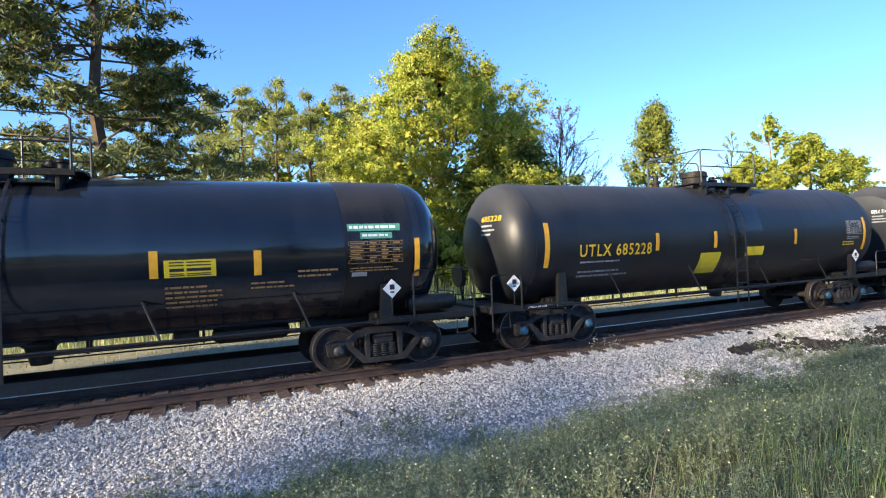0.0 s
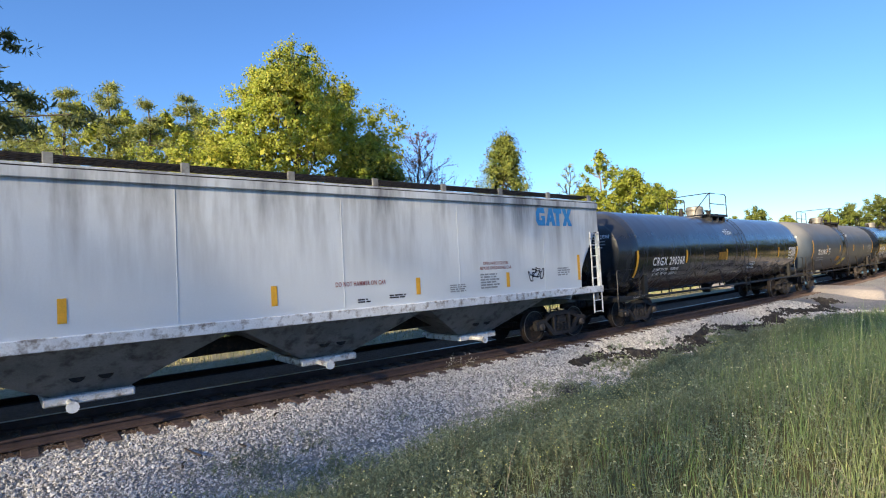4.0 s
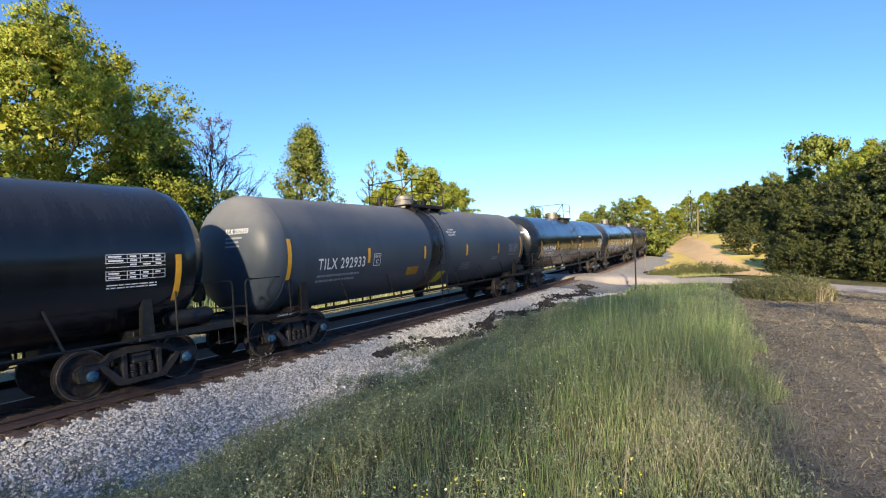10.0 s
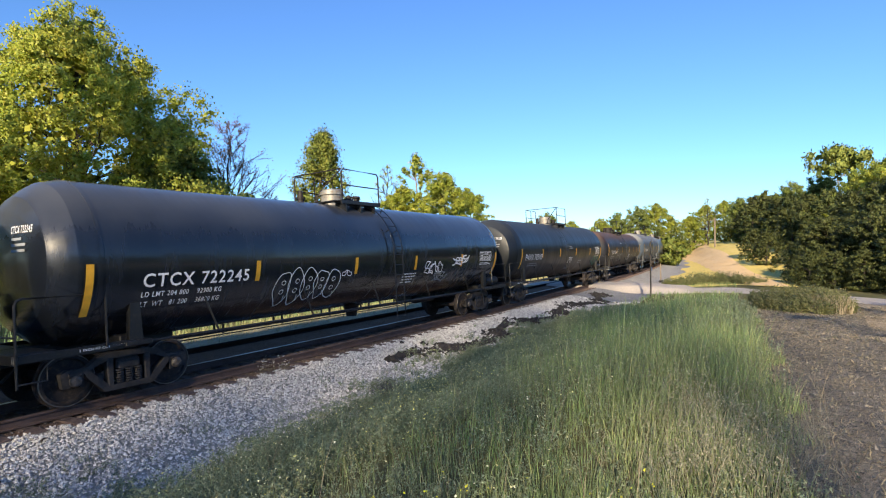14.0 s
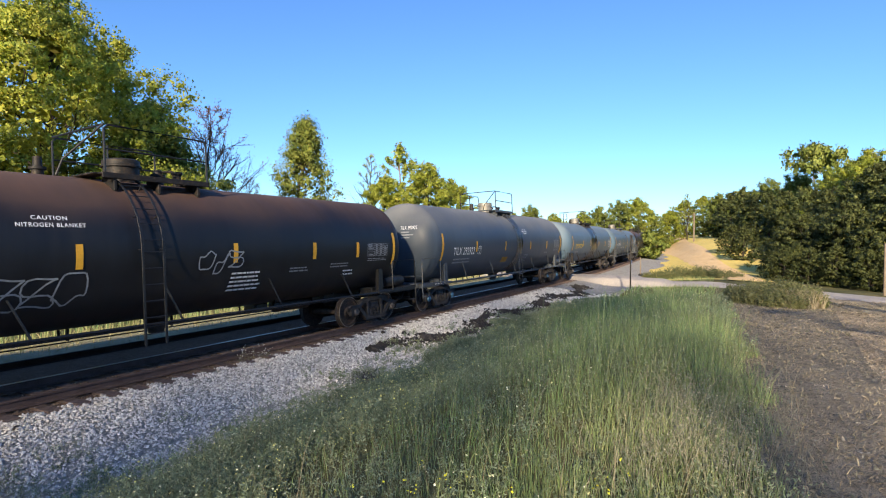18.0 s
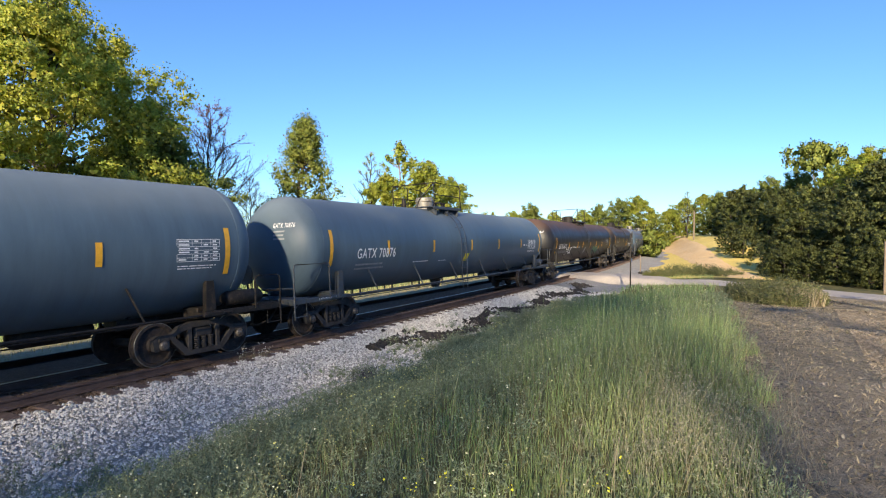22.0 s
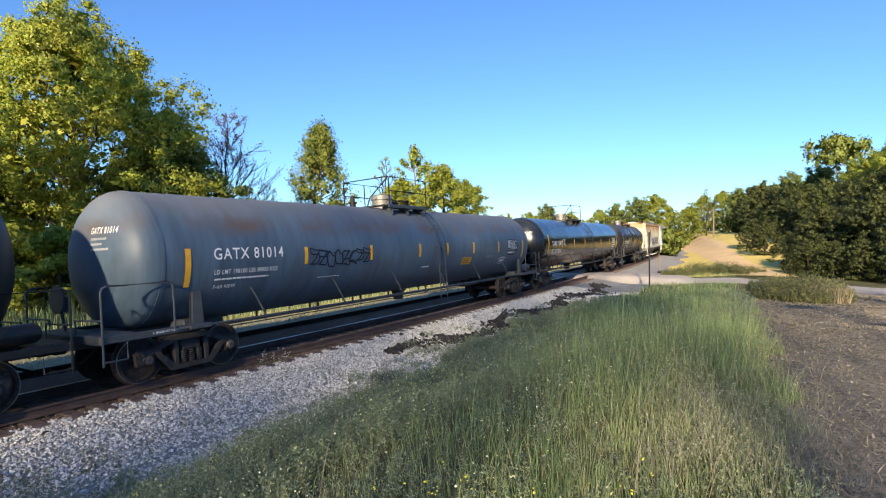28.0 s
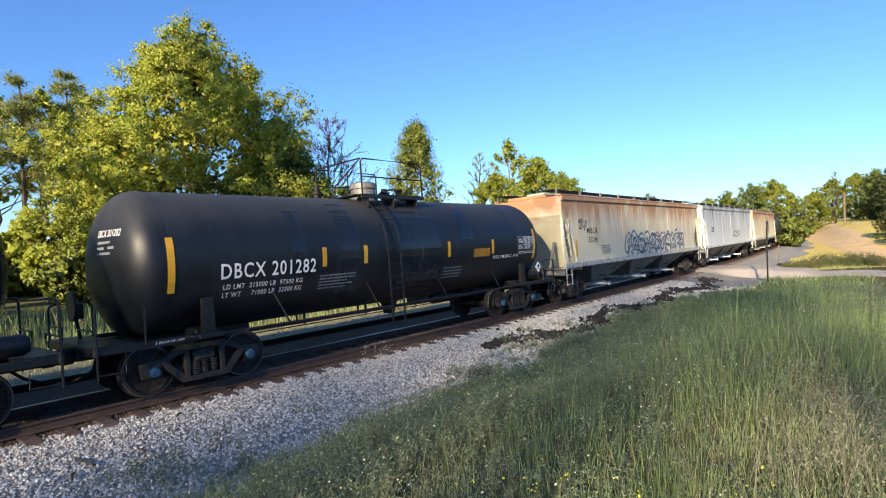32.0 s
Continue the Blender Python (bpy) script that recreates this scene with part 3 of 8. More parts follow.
def scrawl(skin, g, u0, u1, z0, z1, w, rnd, letters):
    """Loops of spray paint, letter by letter, saying nothing; a thin line makes swollen outlines with a small hole."""
    step = (u1 - u0) / letters
    if letters < 0:
        step = -step
        for k in range(-letters):
            c, mid = u0 + step * (k + 0.5), (z0 + z1) / 2 + rnd.uniform(-0.05, 0.05)
            hh, lobes, ph = (z1 - z0) * rnd.uniform(0.40, 0.5), rnd.choice((2, 3, 3)), rnd.uniform(0, 6.28)
            ring = [(c + step * 0.56 * math.cos(a) * (1 + 0.16 * math.sin(lobes * a + ph)), mid + hh * math.sin(a) * (1 + 0.12 * math.cos(lobes * a + ph))) for a in np.linspace(0, 6.2832, 40)]
            skin.stroke(g, ring, w)
            for dz in (0.3, -0.25):
                skin.stroke(g, [(c + step * 0.14 * math.cos(a), mid + hh * dz + hh * 0.13 * math.sin(a)) for a in np.linspace(0, 6.2832, 14)], w * 0.8)
            skin.stroke(g, [(c + step * 0.3, mid - hh * 0.5), (c + step * 0.42, mid - hh * 0.9)], w)
        return g
    for k in range(letters):
        c, hh = u0 + step * (k + 0.5), (z1 - z0) * rnd.uniform(0.36, 0.5)
        mid = (z0 + z1) / 2 + rnd.uniform(-0.06, 0.06)
        ph, fr = rnd.uniform(0, 6.28), rnd.choice((1, 1, 2, 2, 3))
        pts = [(c + step * 0.55 * math.sin(fr * a + ph), mid + hh * math.sin(a + 0.4 * math.sin(3 * a + ph))) for a in np.linspace(0, 6.28, 26)]
        skin.stroke(g, pts, w)
    return g


# ---------------------------------------------------------------- running gear, shared by all cars
WB = 0.925  # half the bogie's wheelbase
WR = 0.457


def running_gear():
    out = {}
    g = Geo()
    prof = [(-0.07, 0.30), (-0.07, WR - 0.02), (-0.06, WR), (0.045, WR - 0.004), (0.055, WR + 0.026), (0.08, WR + 0.024), (0.08, 0.30), (0.045, 0.27), (0.02, 0.16), (0.06, 0.12), (0.06, 0.0)]
    prof = [(-0.06, 0.0), (-0.06, 0.13), (-0.015, 0.17), (-0.03, 0.36), (-0.07, 0.385)] + prof[1:7] + [(0.045, 0.36), (0.02, 0.17), (0.08, 0.13), (0.08, 0.0)]
    g.lathe(prof, 36, "y")
    out["wheel"] = g.mesh("wheel", WHEEL, True, 35)
    rim = Geo().lathe([(-0.0745, 0.438), (-0.0745, WR - 0.003), (-0.066, WR + 0.002), (-0.066, 0.438)], 36, "y")
    rim.f = rim.f[:-2]
    out["rim"] = rim.mesh("rim", RIM, True, 35)
    out["axle"] = Geo().lathe([(-1.02, 0.0), (-1.02, 0.075), (-0.78, 0.085), (-0.6, 0.095), (0, 0.085), (0.6, 0.095), (0.78, 0.085), (1.02, 0.075), (1.02, 0.0)], 14, "y").mesh("axle", WHEEL, True, 35)
    for nm, mt in (("blue", CAP_BLUE), ("grey", CAP_GREY)):
        c = Geo().lathe([(0.0, 0.10), (-0.06, 0.10), (-0.085, 0.085), (-0.1, 0.05), (-0.1, 0.0)], 18, "y")
        for k in range(3):
            a = k * 2.094
            c.lathe([(-0.085, 0.02), (-0.115, 0.02), (-0.115, 0.0)], 6, "y", (0.05 * math.cos(a), 0, 0.05 * math.sin(a)))
        out["cap_" + nm] = c.mesh("bearing_cap", mt, True, 40)
    # cast side frame: arched top, dropped middle, two windows
    sf = Geo()
    ox = [(-1.16, 0.42), (-1.16, 0.60), (-1.05, 0.66), (-0.74, 0.66), (-0.55, 0.80), (-0.30, 0.86), (0.30, 0.86), (0.55, 0.80), (0.74, 0.66), (1.05, 0.66), (1.16, 0.60), (1.16, 0.42)]
    top = ox[1:11] + [(1.1, 0.56), (0.76, 0.56), (0.52, 0.68), (0.28, 0.74), (-0.28, 0.74), (-0.52, 0.68), (-0.76, 0.56), (-1.1, 0.56)]
    sf.prism(top, -0.07, 0.07)
    low = [(-0.80, 0.60), (-0.70, 0.60), (-0.36, 0.27), (0.36, 0.27), (0.70, 0.60), (0.80, 0.60), (0.74, 0.48), (0.44, 0.17), (-0.44, 0.17), (-0.74, 0.48)]
    sf.prism(low, -0.08, 0.08)
    for s in (-1, 1):
        sf.box((s * 0.34, 0, 0.5), (0.11, 0.17, 0.52), 0.02)
        sf.prism([(s * 0.79, 0.60), (s * 0.79, 0.34), (s * 0.85, 0.34), (s * 0.85, 0.60)], -0.06, 0.06)
        sf.prism([(s * 1.00, 0.60), (s * 1.00, 0.36), (s * 1.12, 0.36), (s * 1.16, 0.60)], -0.06, 0.06)
        sf.box((s * WB, 0, 0.575), (0.24, 0.17, 0.09), 0.02)
    out["side_frame"] = sf.mesh("side_frame", BOGIE, False)
    sp = Geo()
    for k in (-0.17, 0.0, 0.17):
        for j in range(6):
            sp.lathe([(0.0, 0.055), (0.0, 0.078), (0.028, 0.078), (0.028, 0.055)], 12, "z", (k, -0.02, 0.285 + j * 0.043))
    out["spring_nest"] = sp.mesh("spring_nest", BOGIE, True)
    bo = Geo().box((0, 0, 0.62), (0.44, 2.1, 0.22), 0.04).box((0, 0, 0.74), (0.5, 0.7, 0.08), 0.02).box((-0.45, 0, 0.42), (0.1, 1.9, 0.13), 0.02).box((0.45, 0, 0.42), (0.1, 1.9, 0.13), 0.02)
    bo.box((0, -1.0, 0.60), (0.40, 0.16, 0.16), 0.03).box((0, 1.0, 0.60), (0.40, 0.16, 0.16), 0.03)
    out["bolster"] = bo.mesh("bolster", BOGIE)
    out["brake_shoe"] = Geo().box((0, 0, 0.44), (0.06, 0.12, 0.34), 0.02).mesh("brake_shoe", STEEL_DARK)
    cp = Geo().box((-0.25, 0, 0.87), (0.62, 0.16, 0.18), 0.03).box((-0.62, -0.02, 0.87), (0.26, 0.28, 0.28), 0.05).box((-0.73, 0.1, 0.87), (0.13, 0.1, 0.24), 0.03)
    cp.tube([(-0.1, -0.35, 0.78), (-0.35, -0.34, 0.55), (-0.62, -0.2, 0.42), (-0.8, -0.1, 0.45)], 0.028, 8)
    out["coupler"] = cp.mesh("coupler", STEEL_DARK)
    return out


GEAR = running_gear()
WHEELSETS = []  # (object, place in the car, place of the car)


def add_bogies(car, half, caps, mid, tint_label=""):
    for e in (-1, 1):
        bx = e * half
        put("bolster", GEAR["bolster"], car, pose(bx, 0, 0))
        for w in (-1, 1):
            for side in (-1, 1):
                put("brake_shoe", GEAR["brake_shoe"], car, pose(bx + w * 0.41, side * 0.75, 0))
        for side in (-1, 1):
            fr = put("side_frame", GEAR["side_frame"], car, pose(bx, side * 1.0, 0, 0, 0, 0 if side < 0 else 180))
            put("spring_nest", GEAR["spring_nest"], fr, pose(0, 0, 0))
        for w in (-1, 1):
            ws = put("wheelset", GEAR["axle"], car, pose(bx + w * WB, 0, WR))
            for side in (-1, 1):
                wh = put("wheel", GEAR["wheel"], ws, pose(0, side * 0.72, 0, 0, 0, 0 if side < 0 else 180))
                if side < 0:
                    put("rim", GEAR["rim"], ws, pose(0, side * 0.72, 0))
                put("bearing_cap", GEAR["cap_" + (caps if side < 0 else "grey")], ws, pose(0, side * 1.03, 0, 0, 0, 0 if side < 0 else 180), "bright blue bearing cap" if caps == "blue" and side < 0 else "")
            WHEELSETS.append((ws, bx + w * WB, mid))
        put("coupler", GEAR["coupler"], car, pose(e * (half + 1.38), 0, 0, 0, 0, 0 if e < 0 else 180))


TRAIN = []  # (object, place of its middle along the train)

# ---------------------------------------------------------------- tank cars
def paints():
    P = {}
    # gloss: the bluish top colour stands in for the sky's reflection
    P["gloss"] = tank_paint("gloss_black_tank", (0.005, 0.008, 0.013), 0.20, (0.075, 0.085, 0.10), 0.3, 1, 0.3, 0.15)
    P["blueblack"] = tank_paint("blue_black_tank", (0.006, 0.010, 0.018), 0.11, (0.10, 0.10, 0.10), 0.12, 2, 0.3, 0.6)
    P["black"] = tank_paint("black_tank", (0.0076, 0.0108, 0.0168), 0.44, (0.10, 0.098, 0.095), 0.5, 3, 0.35)
    # satin: upper half painted bluish and lighter as a sky sheen
    P["satin"] = tank_paint("satin_black_tank", (0.0075, 0.0110, 0.0185), 0.24, (0.10, 0.105, 0.115), 0.62, 4, 0.3, 0.5)
    # both greys: the pale dusty top colour also carries warm sunlight
    P["grey"] = tank_paint("grey_tank", (0.0336, 0.0510, 0.0762), 0.5, (0.25, 0.24, 0.225), 0.7, 5, 0.25)
    P["grey_two"] = tank_paint("blue_grey_tank", (0.0386, 0.0588, 0.0874), 0.5, (0.25, 0.245, 0.235), 0.68, 6, 0.22)
    P["pale"] = tank_paint("pale_grey_tank", (0.068, 0.112, 0.158), 0.5, (0.20, 0.235, 0.26), 0.6, 7, 0.2)
    P["rust"] = tank_paint("rusty_black_tank", (0.0065, 0.0080, 0.0110), 0.5, (0.12, 0.066, 0.048), 0.9, 8, 0.35)
    P["rust_two"] = tank_paint("brown_black_tank", (0.0070, 0.0080, 0.0105), 0.5, (0.12, 0.075, 0.055), 0.9, 9, 0.35)
    P["patched"] = tank_paint("patched_grey_tank", (0.066, 0.112, 0.170), 0.52, (0.19, 0.175, 0.165), 0.6, 10, 0.4, 0.0, (0.115, 0.085, 0.072))
    P["dull"] = tank_paint("dull_black_tank", (0.0065, 0.0095, 0.0135), 0.42, (0.055, 0.062, 0.07), 0.5, 11, 0.4)
    return P


PAINT = paints()
BAND_DARK = tank_paint("stained_band", (0.008, 0.009, 0.011), 0.3, (0.08, 0.07, 0.06), 0.4, 12, 0.5)
PATCH_GLOSS = tank_paint("repainted_patch", (0.012, 0.018, 0.028), 0.22, (0.1, 0.1, 0.1), 0.1, 13, 0.3)

NUMBERED = ["UTLX", "685228", "GBRX 714970", "CRGX 290368", "TILX 293012", "PNWX 703450", "TILX 292933", "PNWX 703440", "CTCX 722245", "PNWX 703109", "TILX 251518",
            "TILX 292922", "672510", "GATX 70876", "GATX 81017", "GATX 81014", "TAMX 1042", "DBCX 201282", "MBLX", "53241", "GACX", "55308",
            "LD LMT 209700   95100KG", "LT WT     76300   34600KG", "LD LMT  206600   93700KG", "LT WT      79400   36000KG", "LD LMT  195600 LBS 88730 KGS", "LT WT     67400 LBS 30550 KGS",
            "LD LMT  215000 LB  97500 KG", "LT WT     71000 LB  32200 KG", "LD LMT 198100 LBS 89850 KGS", "DO NOT HAMMER ON CAR", "OPEN HATCH COVERS", "BEFORE UNLOADING CAR",
            "CAUTION", "NITROGEN BLANKET", "DO NOT ENTER", "C", "PLATE", "2 INCH HF COMP SHOES", "4 INCH FIBERGLASS", "INSULATION", "LD LMT 204 800    92900 KG", "LT  WT   81 200    36800 KG", "LD LMT 204 900    92900 KG", "LT WT   81 100    36800 KG", "LD LMT  205700   93300KG", "LT WT      80300   36400KG", "7-60 NEW", "POLYMERIC WB", "10-98 NEW", "FRA AIP", "VENT TANK WHEN UNLOADING"]
letter_all(NUMBERED)


def tank_body(L, r, cz, jacket=False):
    g = Geo()
    h = r * 0.5
    prof = []
    for k in range(11):
        a = math.pi / 2 * k / 10
        prof.append((-(L - h) - h * math.cos(a), max(0.001, r * math.sin(a))))
    if jacket:
        # insulation jacket: a creased cone between the barrel and a shallow head
        prof = [(-L + 0.20 - 0.20 * math.cos(math.pi / 2 * k / 6), max(0.001, 0.80 * r * math.sin(math.pi / 2 * k / 6))) for k in range(7)]
        prof += [(-L + 0.34, 0.885 * r), (-L + 0.50, 0.955 * r), (-(L - h), r)]
        prof = prof[:1] + prof
    # jacket lap just inside each head
    prof += [(-(L - h) + 0.02, r), (-(L - h) + 0.02, r + 0.008), (-(L - h) + 0.09, r + 0.008), (-(L - h) + 0.09, r)]
    for x in np.linspace(-(L - h) + 1.2, L - h - 1.2, 6):
        prof += [(x - 0.05, r), (x - 0.012, r + 0.0012), (x + 0.012, r + 0.0012), (x + 0.05, r)]
    prof += [(-a, b) for a, b in prof[14:10:-1]]
    prof += [(-a, b) for a, b in prof[10::-1]]
    g.lathe(prof, 72, "x", (0, 0, cz))
    return g


def arc_pts(r, cz, a0, a1, n, x, side=-1):
    """Points round the tank: angle 0 at its waist, 90 at the top."""
    return [(x, side * r * math.cos(radians(a)), cz + r * math.sin(radians(a))) for a in np.linspace(a0, a1, n)]


def tank_car(name, label, f, b, paint, r=1.43, cz=2.42, letters=(), stripes=(), lad=0.5, bars=(), panels=(), tags=(), caps="grey", band=None, deck="galv", gear_mat=None, jacket=False, dome_u=0.0, patches=(), loops="wide", group="tank cars of the train", patch_mat=None, head=None):
    half, mid = (b - f) / 2, (b + f) / 2
    L = half + 1.5
    car = tagged(new(name), label, "tank car", group)
    steel = gear_mat or STEEL_BLACK
    rnd = random.Random(int(mid * 10))
    put("tank", tank_body(L, r, cz, jacket).mesh("tank", paint, True, 16 if jacket else 30), car)
    if band:
        w0, w1, bm_ = band
        g = Geo().lathe([(w0, r - 0.002), (w0, r + 0.0085), (w1, r + 0.0085), (w1, r - 0.002)], 72, "x", (0, 0, cz))
        put("center_band", g.mesh("center_band", bm_, True, 30), car, None, "dark stained band round the tank")
    for u0, u1, z0, z1 in patches:
        g = Skin(r, cz, lift=0.004).patch(Geo(), u0, u1, z0, z1, 12, rnd.uniform(-0.05, 0.1))
        put("paint_patch", shape_mesh(g, "paint_patch", patch_mat or PATCH_GLOSS), car, None, "patch of fresh dark paint")
    # stub sills, bolster webs and end decks
    for e in (-1, 1):
        g = Geo().box((e * (half + 0.25), 0, 0.93), (3.3, 0.5, 0.32), 0.02)
        for y in (-0.85, 0.85):
            g.box((e * half, y, 1.02), (0.34, 0.5, 0.24), 0.02)
        put("stub_sill", g.mesh("stub_sill", steel), car)
        for y in (-1, 1):
            q = Geo().prism([(e * half - 0.13, 0.98), (e * half + 0.13, 0.98), (e * half + 0.09, cz - r * 0.5), (e * half - 0.09, cz - r * 0.5)], y * 1.22, y * 1.34)
            q.box((e * half, y * 1.2, 1.0), (0.5, 0.5, 0.09), 0.015)
            put("bolster_web", q.mesh("bolster_web", steel), car)
        g = Geo().box((e * (half + 1.62), 0, 1.06), (0.62, 2.7, 0.05), 0.01).box((e * (half + 1.9), 0, 1.0), (0.07, 2.8, 0.16), 0.01)
        for y in (-1.36, 1.36):
            g.box((e * (half + 1.0), y, 1.0), (1.9, 0.06, 0.13), 0.01)
        put("end_deck", g.mesh("end_deck", steel), car)
        for y in (-1.4, 1.4):
            g = Geo()
            x0, x1 = e * (half + 1.9), e * (half + (0.55 if loops == "wide" else 1.15))
            top = 1.95 if loops == "wide" else 1.75
            c = 0.10 * e
            g.tube([(x0, y, 0.55), (x0, y, top - 0.1), (x0 - c * 0.3, y, top - 0.03), (x0 - c, y, top), (x1 + c, y, top), (x1 + c * 0.3, y, top - 0.03), (x1, y, top - 0.1), (x1, y, 1.0)], 0.021, 8)
            g.tube([(x0, y, 0.62), (x0 - e * 0.42, y, 0.62), (x0 - e * 0.42, y, 1.0)], 0.018, 6)
            g.tube([(x0, y * 0.98, 1.35), (x0, y * 0.35, 1.35), (x0, y * 0.35, 1.0)], 0.018, 6)
            put("end_handrail", g.mesh("end_handrail", steel, True), car)
    # side rails with sloping brackets, and the pipes below
    for y in (-1, 1):
        g = Geo().tube([(-half - 0.5, y * 1.4, 1.0), (half + 0.5, y * 1.4, 1.0)], 0.026, 8)
        k = max(4, int(round(2 * half / 2.6)))
        for x in np.linspace(-half + 1.6, half - 1.6, k):
            g.tube([(x - 0.16, y * r * 0.86, cz - r * 0.52), (x + 0.1, y * 1.4, 1.0)], 0.022, 6)
        put("side_rail", g.mesh("side_rail", steel, True), car)
    for yy, zz, rr in ((0.55, 0.74, 0.022), (-0.5, 0.84, 0.018), (0.9, 0.60, 0.016)):
        put("brake_pipe", Geo().tube([(-half - 1.2, yy, zz), (half + 1.2, yy, zz)], rr, 6).mesh("brake_pipe", steel, True), car)
    hang = Geo().box((0, 0.55, 0.88), (0.05, 0.06, 0.42), 0.008).box((0, 0.2, 1.05), (0.05, 1.45, 0.05), 0.008).box((0, 0.9, 0.86), (0.05, 0.05, 0.42), 0.008).mesh("pipe_hanger", steel)
    for x in np.linspace(-half + 1.3, half - 1.3, max(4, int(half))):
        put("pipe_hanger", hang, car, pose(x, 0, 0))
    g = Geo().lathe([(-0.75, 0.001), (-0.72, 0.12), (-0.62, 0.19), (0.62, 0.19), (0.72, 0.12), (0.75, 0.001)], 20, "x", (half - 2.4, 0.15, 0.86))
    g.box((half - 3.6, 0.2, 0.88), (0.45, 0.5, 0.26), 0.05)
    put("brake_reservoir", g.mesh("brake_reservoir", steel, True), car)
    g = Geo().lathe([(-0.55, 0.001), (-0.52, 0.12), (-0.44, 0.17), (0.44, 0.17), (0.52, 0.12), (0.55, 0.001)], 20, "x", (half + 1.05, -1.05, 1.27))
    put("air_tank", g.mesh("air_tank", steel, True), car)
    g = Geo().lathe([(-0.02, 0.001), (-0.02, 0.28), (0.02, 0.28), (0.02, 0.24), (0.012, 0.23), (0.012, 0.04), (0.06, 0.03), (0.06, 0.001)], 20, "x", (-half - 1.72, 0.55, 1.72))
    g.tube([(-half - 1.7, 0.55, 1.72), (-half - 1.6, 0.55, 1.1)], 0.03, 6).box((-half - 1.62, 0.55, 1.62), (0.14, 0.24, 0.3), 0.03)
    put("brake_wheel", g.mesh("brake_wheel", steel, True), car)
    bottom = Geo().lathe([(0, 0.001), (0, 0.16), (0.1, 0.18), (0.3, 0.24), (0.34, 0.3), (0.42, 0.3), (0.42, 0.001)], 16, "z", (dome_u + 0.4, 0, cz - r - 0.34))
    put("bottom_outlet", bottom.mesh("bottom_outlet", steel, True), car)
    # top works: deck, rails, manway, valves
    zt = cz + r
    dh = 0.85 if jacket else 1.1
    g = Geo()
    for y in (-0.72, 0.72):
        g.box((dome_u, y, zt + 0.02), (2 * dh + 0.1, 0.46, 0.035), 0.006).box((dome_u, y * 1.31, zt - 0.02), (2 * dh + 0.1, 0.05, 0.11), 0.008)
        for x in (-dh + 0.2, 0, dh - 0.2):
            g.box((dome_u + x, y, zt - 0.16), (0.06, 0.42, 0.3), 0.008)
    for x in (-dh, dh):
        g.box((dome_u + x, 0, zt + 0.02), (0.3, 1.6, 0.035), 0.006)
    put("top_deck", g.mesh("top_deck", STEEL_DARK if deck == "dark" else steel), car)
    rail_m = {"galv": STEEL_DARK, "dark": STEEL_BLACK, "green": STEEL_GREY}[deck]
    for y in (-0.95, 0.95):
        g = Geo().tube([(dome_u - dh, y, zt + 0.02), (dome_u - dh, y, zt + 0.86), (dome_u - dh + 0.08, y, zt + 0.94), (dome_u + dh - 0.08, y, zt + 0.94), (dome_u + dh, y, zt + 0.86), (dome_u + dh, y, zt + 0.02)], 0.022, 8)
        g.tube([(dome_u - dh, y, zt + 0.48), (dome_u + dh, y, zt + 0.48)], 0.018, 6)
        if y > 0 or lad < -5:
            g.tube([(dome_u, y, zt + 0.02), (dome_u, y, zt + 0.94)], 0.02, 6)
        put("deck_railing", g.mesh("deck_railing", rail_m, True), car)
    g = Geo()
    g.tube([(dome_u - dh, -0.95, zt + 0.94), (dome_u - dh - 0.55, -0.6, zt + 0.25), (dome_u - dh - 0.65, -0.55, zt - 0.05)], 0.02, 6)
    g.tube([(dome_u - dh, 0.95, zt + 0.94), (dome_u - dh, -0.95, zt + 0.94)], 0.02, 6)
    put("end_railing", g.mesh("end_railing", rail_m, True), car)
    g = Geo().lathe([(-0.1, 0.34), (0.30, 0.34), (0.30, 0.385), (0.34, 0.385), (0.35, 0.36), (0.44, 0.355), (0.47, 0.31), (0.48, 0.001)], 28, "z", (dome_u - 0.25, 0, zt))
    put("manway", g.mesh("manway", GALV if deck == "galv" else STEEL_DARK, True, 40), car, None, "bare metal manway" if deck == "galv" else "")
    g = Geo().lathe([(-0.1, 0.12), (0.2, 0.12), (0.2, 0.16), (0.26, 0.16), (0.26, 0.1), (0.36, 0.08), (0.36, 0.001)], 14, "z", (dome_u + 0.62, 0.1, zt))
    put("valve", g.mesh("valve", STEEL_DARK, True), car)
    g = Geo().lathe([(-0.1, 0.09), (0.22, 0.09), (0.25, 0.12), (0.3, 0.12), (0.3, 0.001)], 12, "z", (dome_u + dh - 0.25, -0.25, zt))
    g.tube([(dome_u + 0.62, 0.1, zt + 0.3), (dome_u + 0.8, -0.1, zt + 0.33), (dome_u + dh - 0.25, -0.25, zt + 0.28)], 0.03, 6)
    put("vent_pipe", g.mesh("vent_pipe", STEEL_DARK, True), car)
    g = Geo().lathe([(-0.08, 0.10), (0.1, 0.10), (0.1, 0.14), (0.15, 0.14), (0.15, 0.08), (0.34, 0.07), (0.36, 0.001)], 12, "z", (dome_u - dh - 0.7, 0, zt))
    put("relief_valve", g.mesh("relief_valve", STEEL_DARK, True), car)
    # ladder: over the shoulder, then straight down the flank
    R2 = r + 0.13
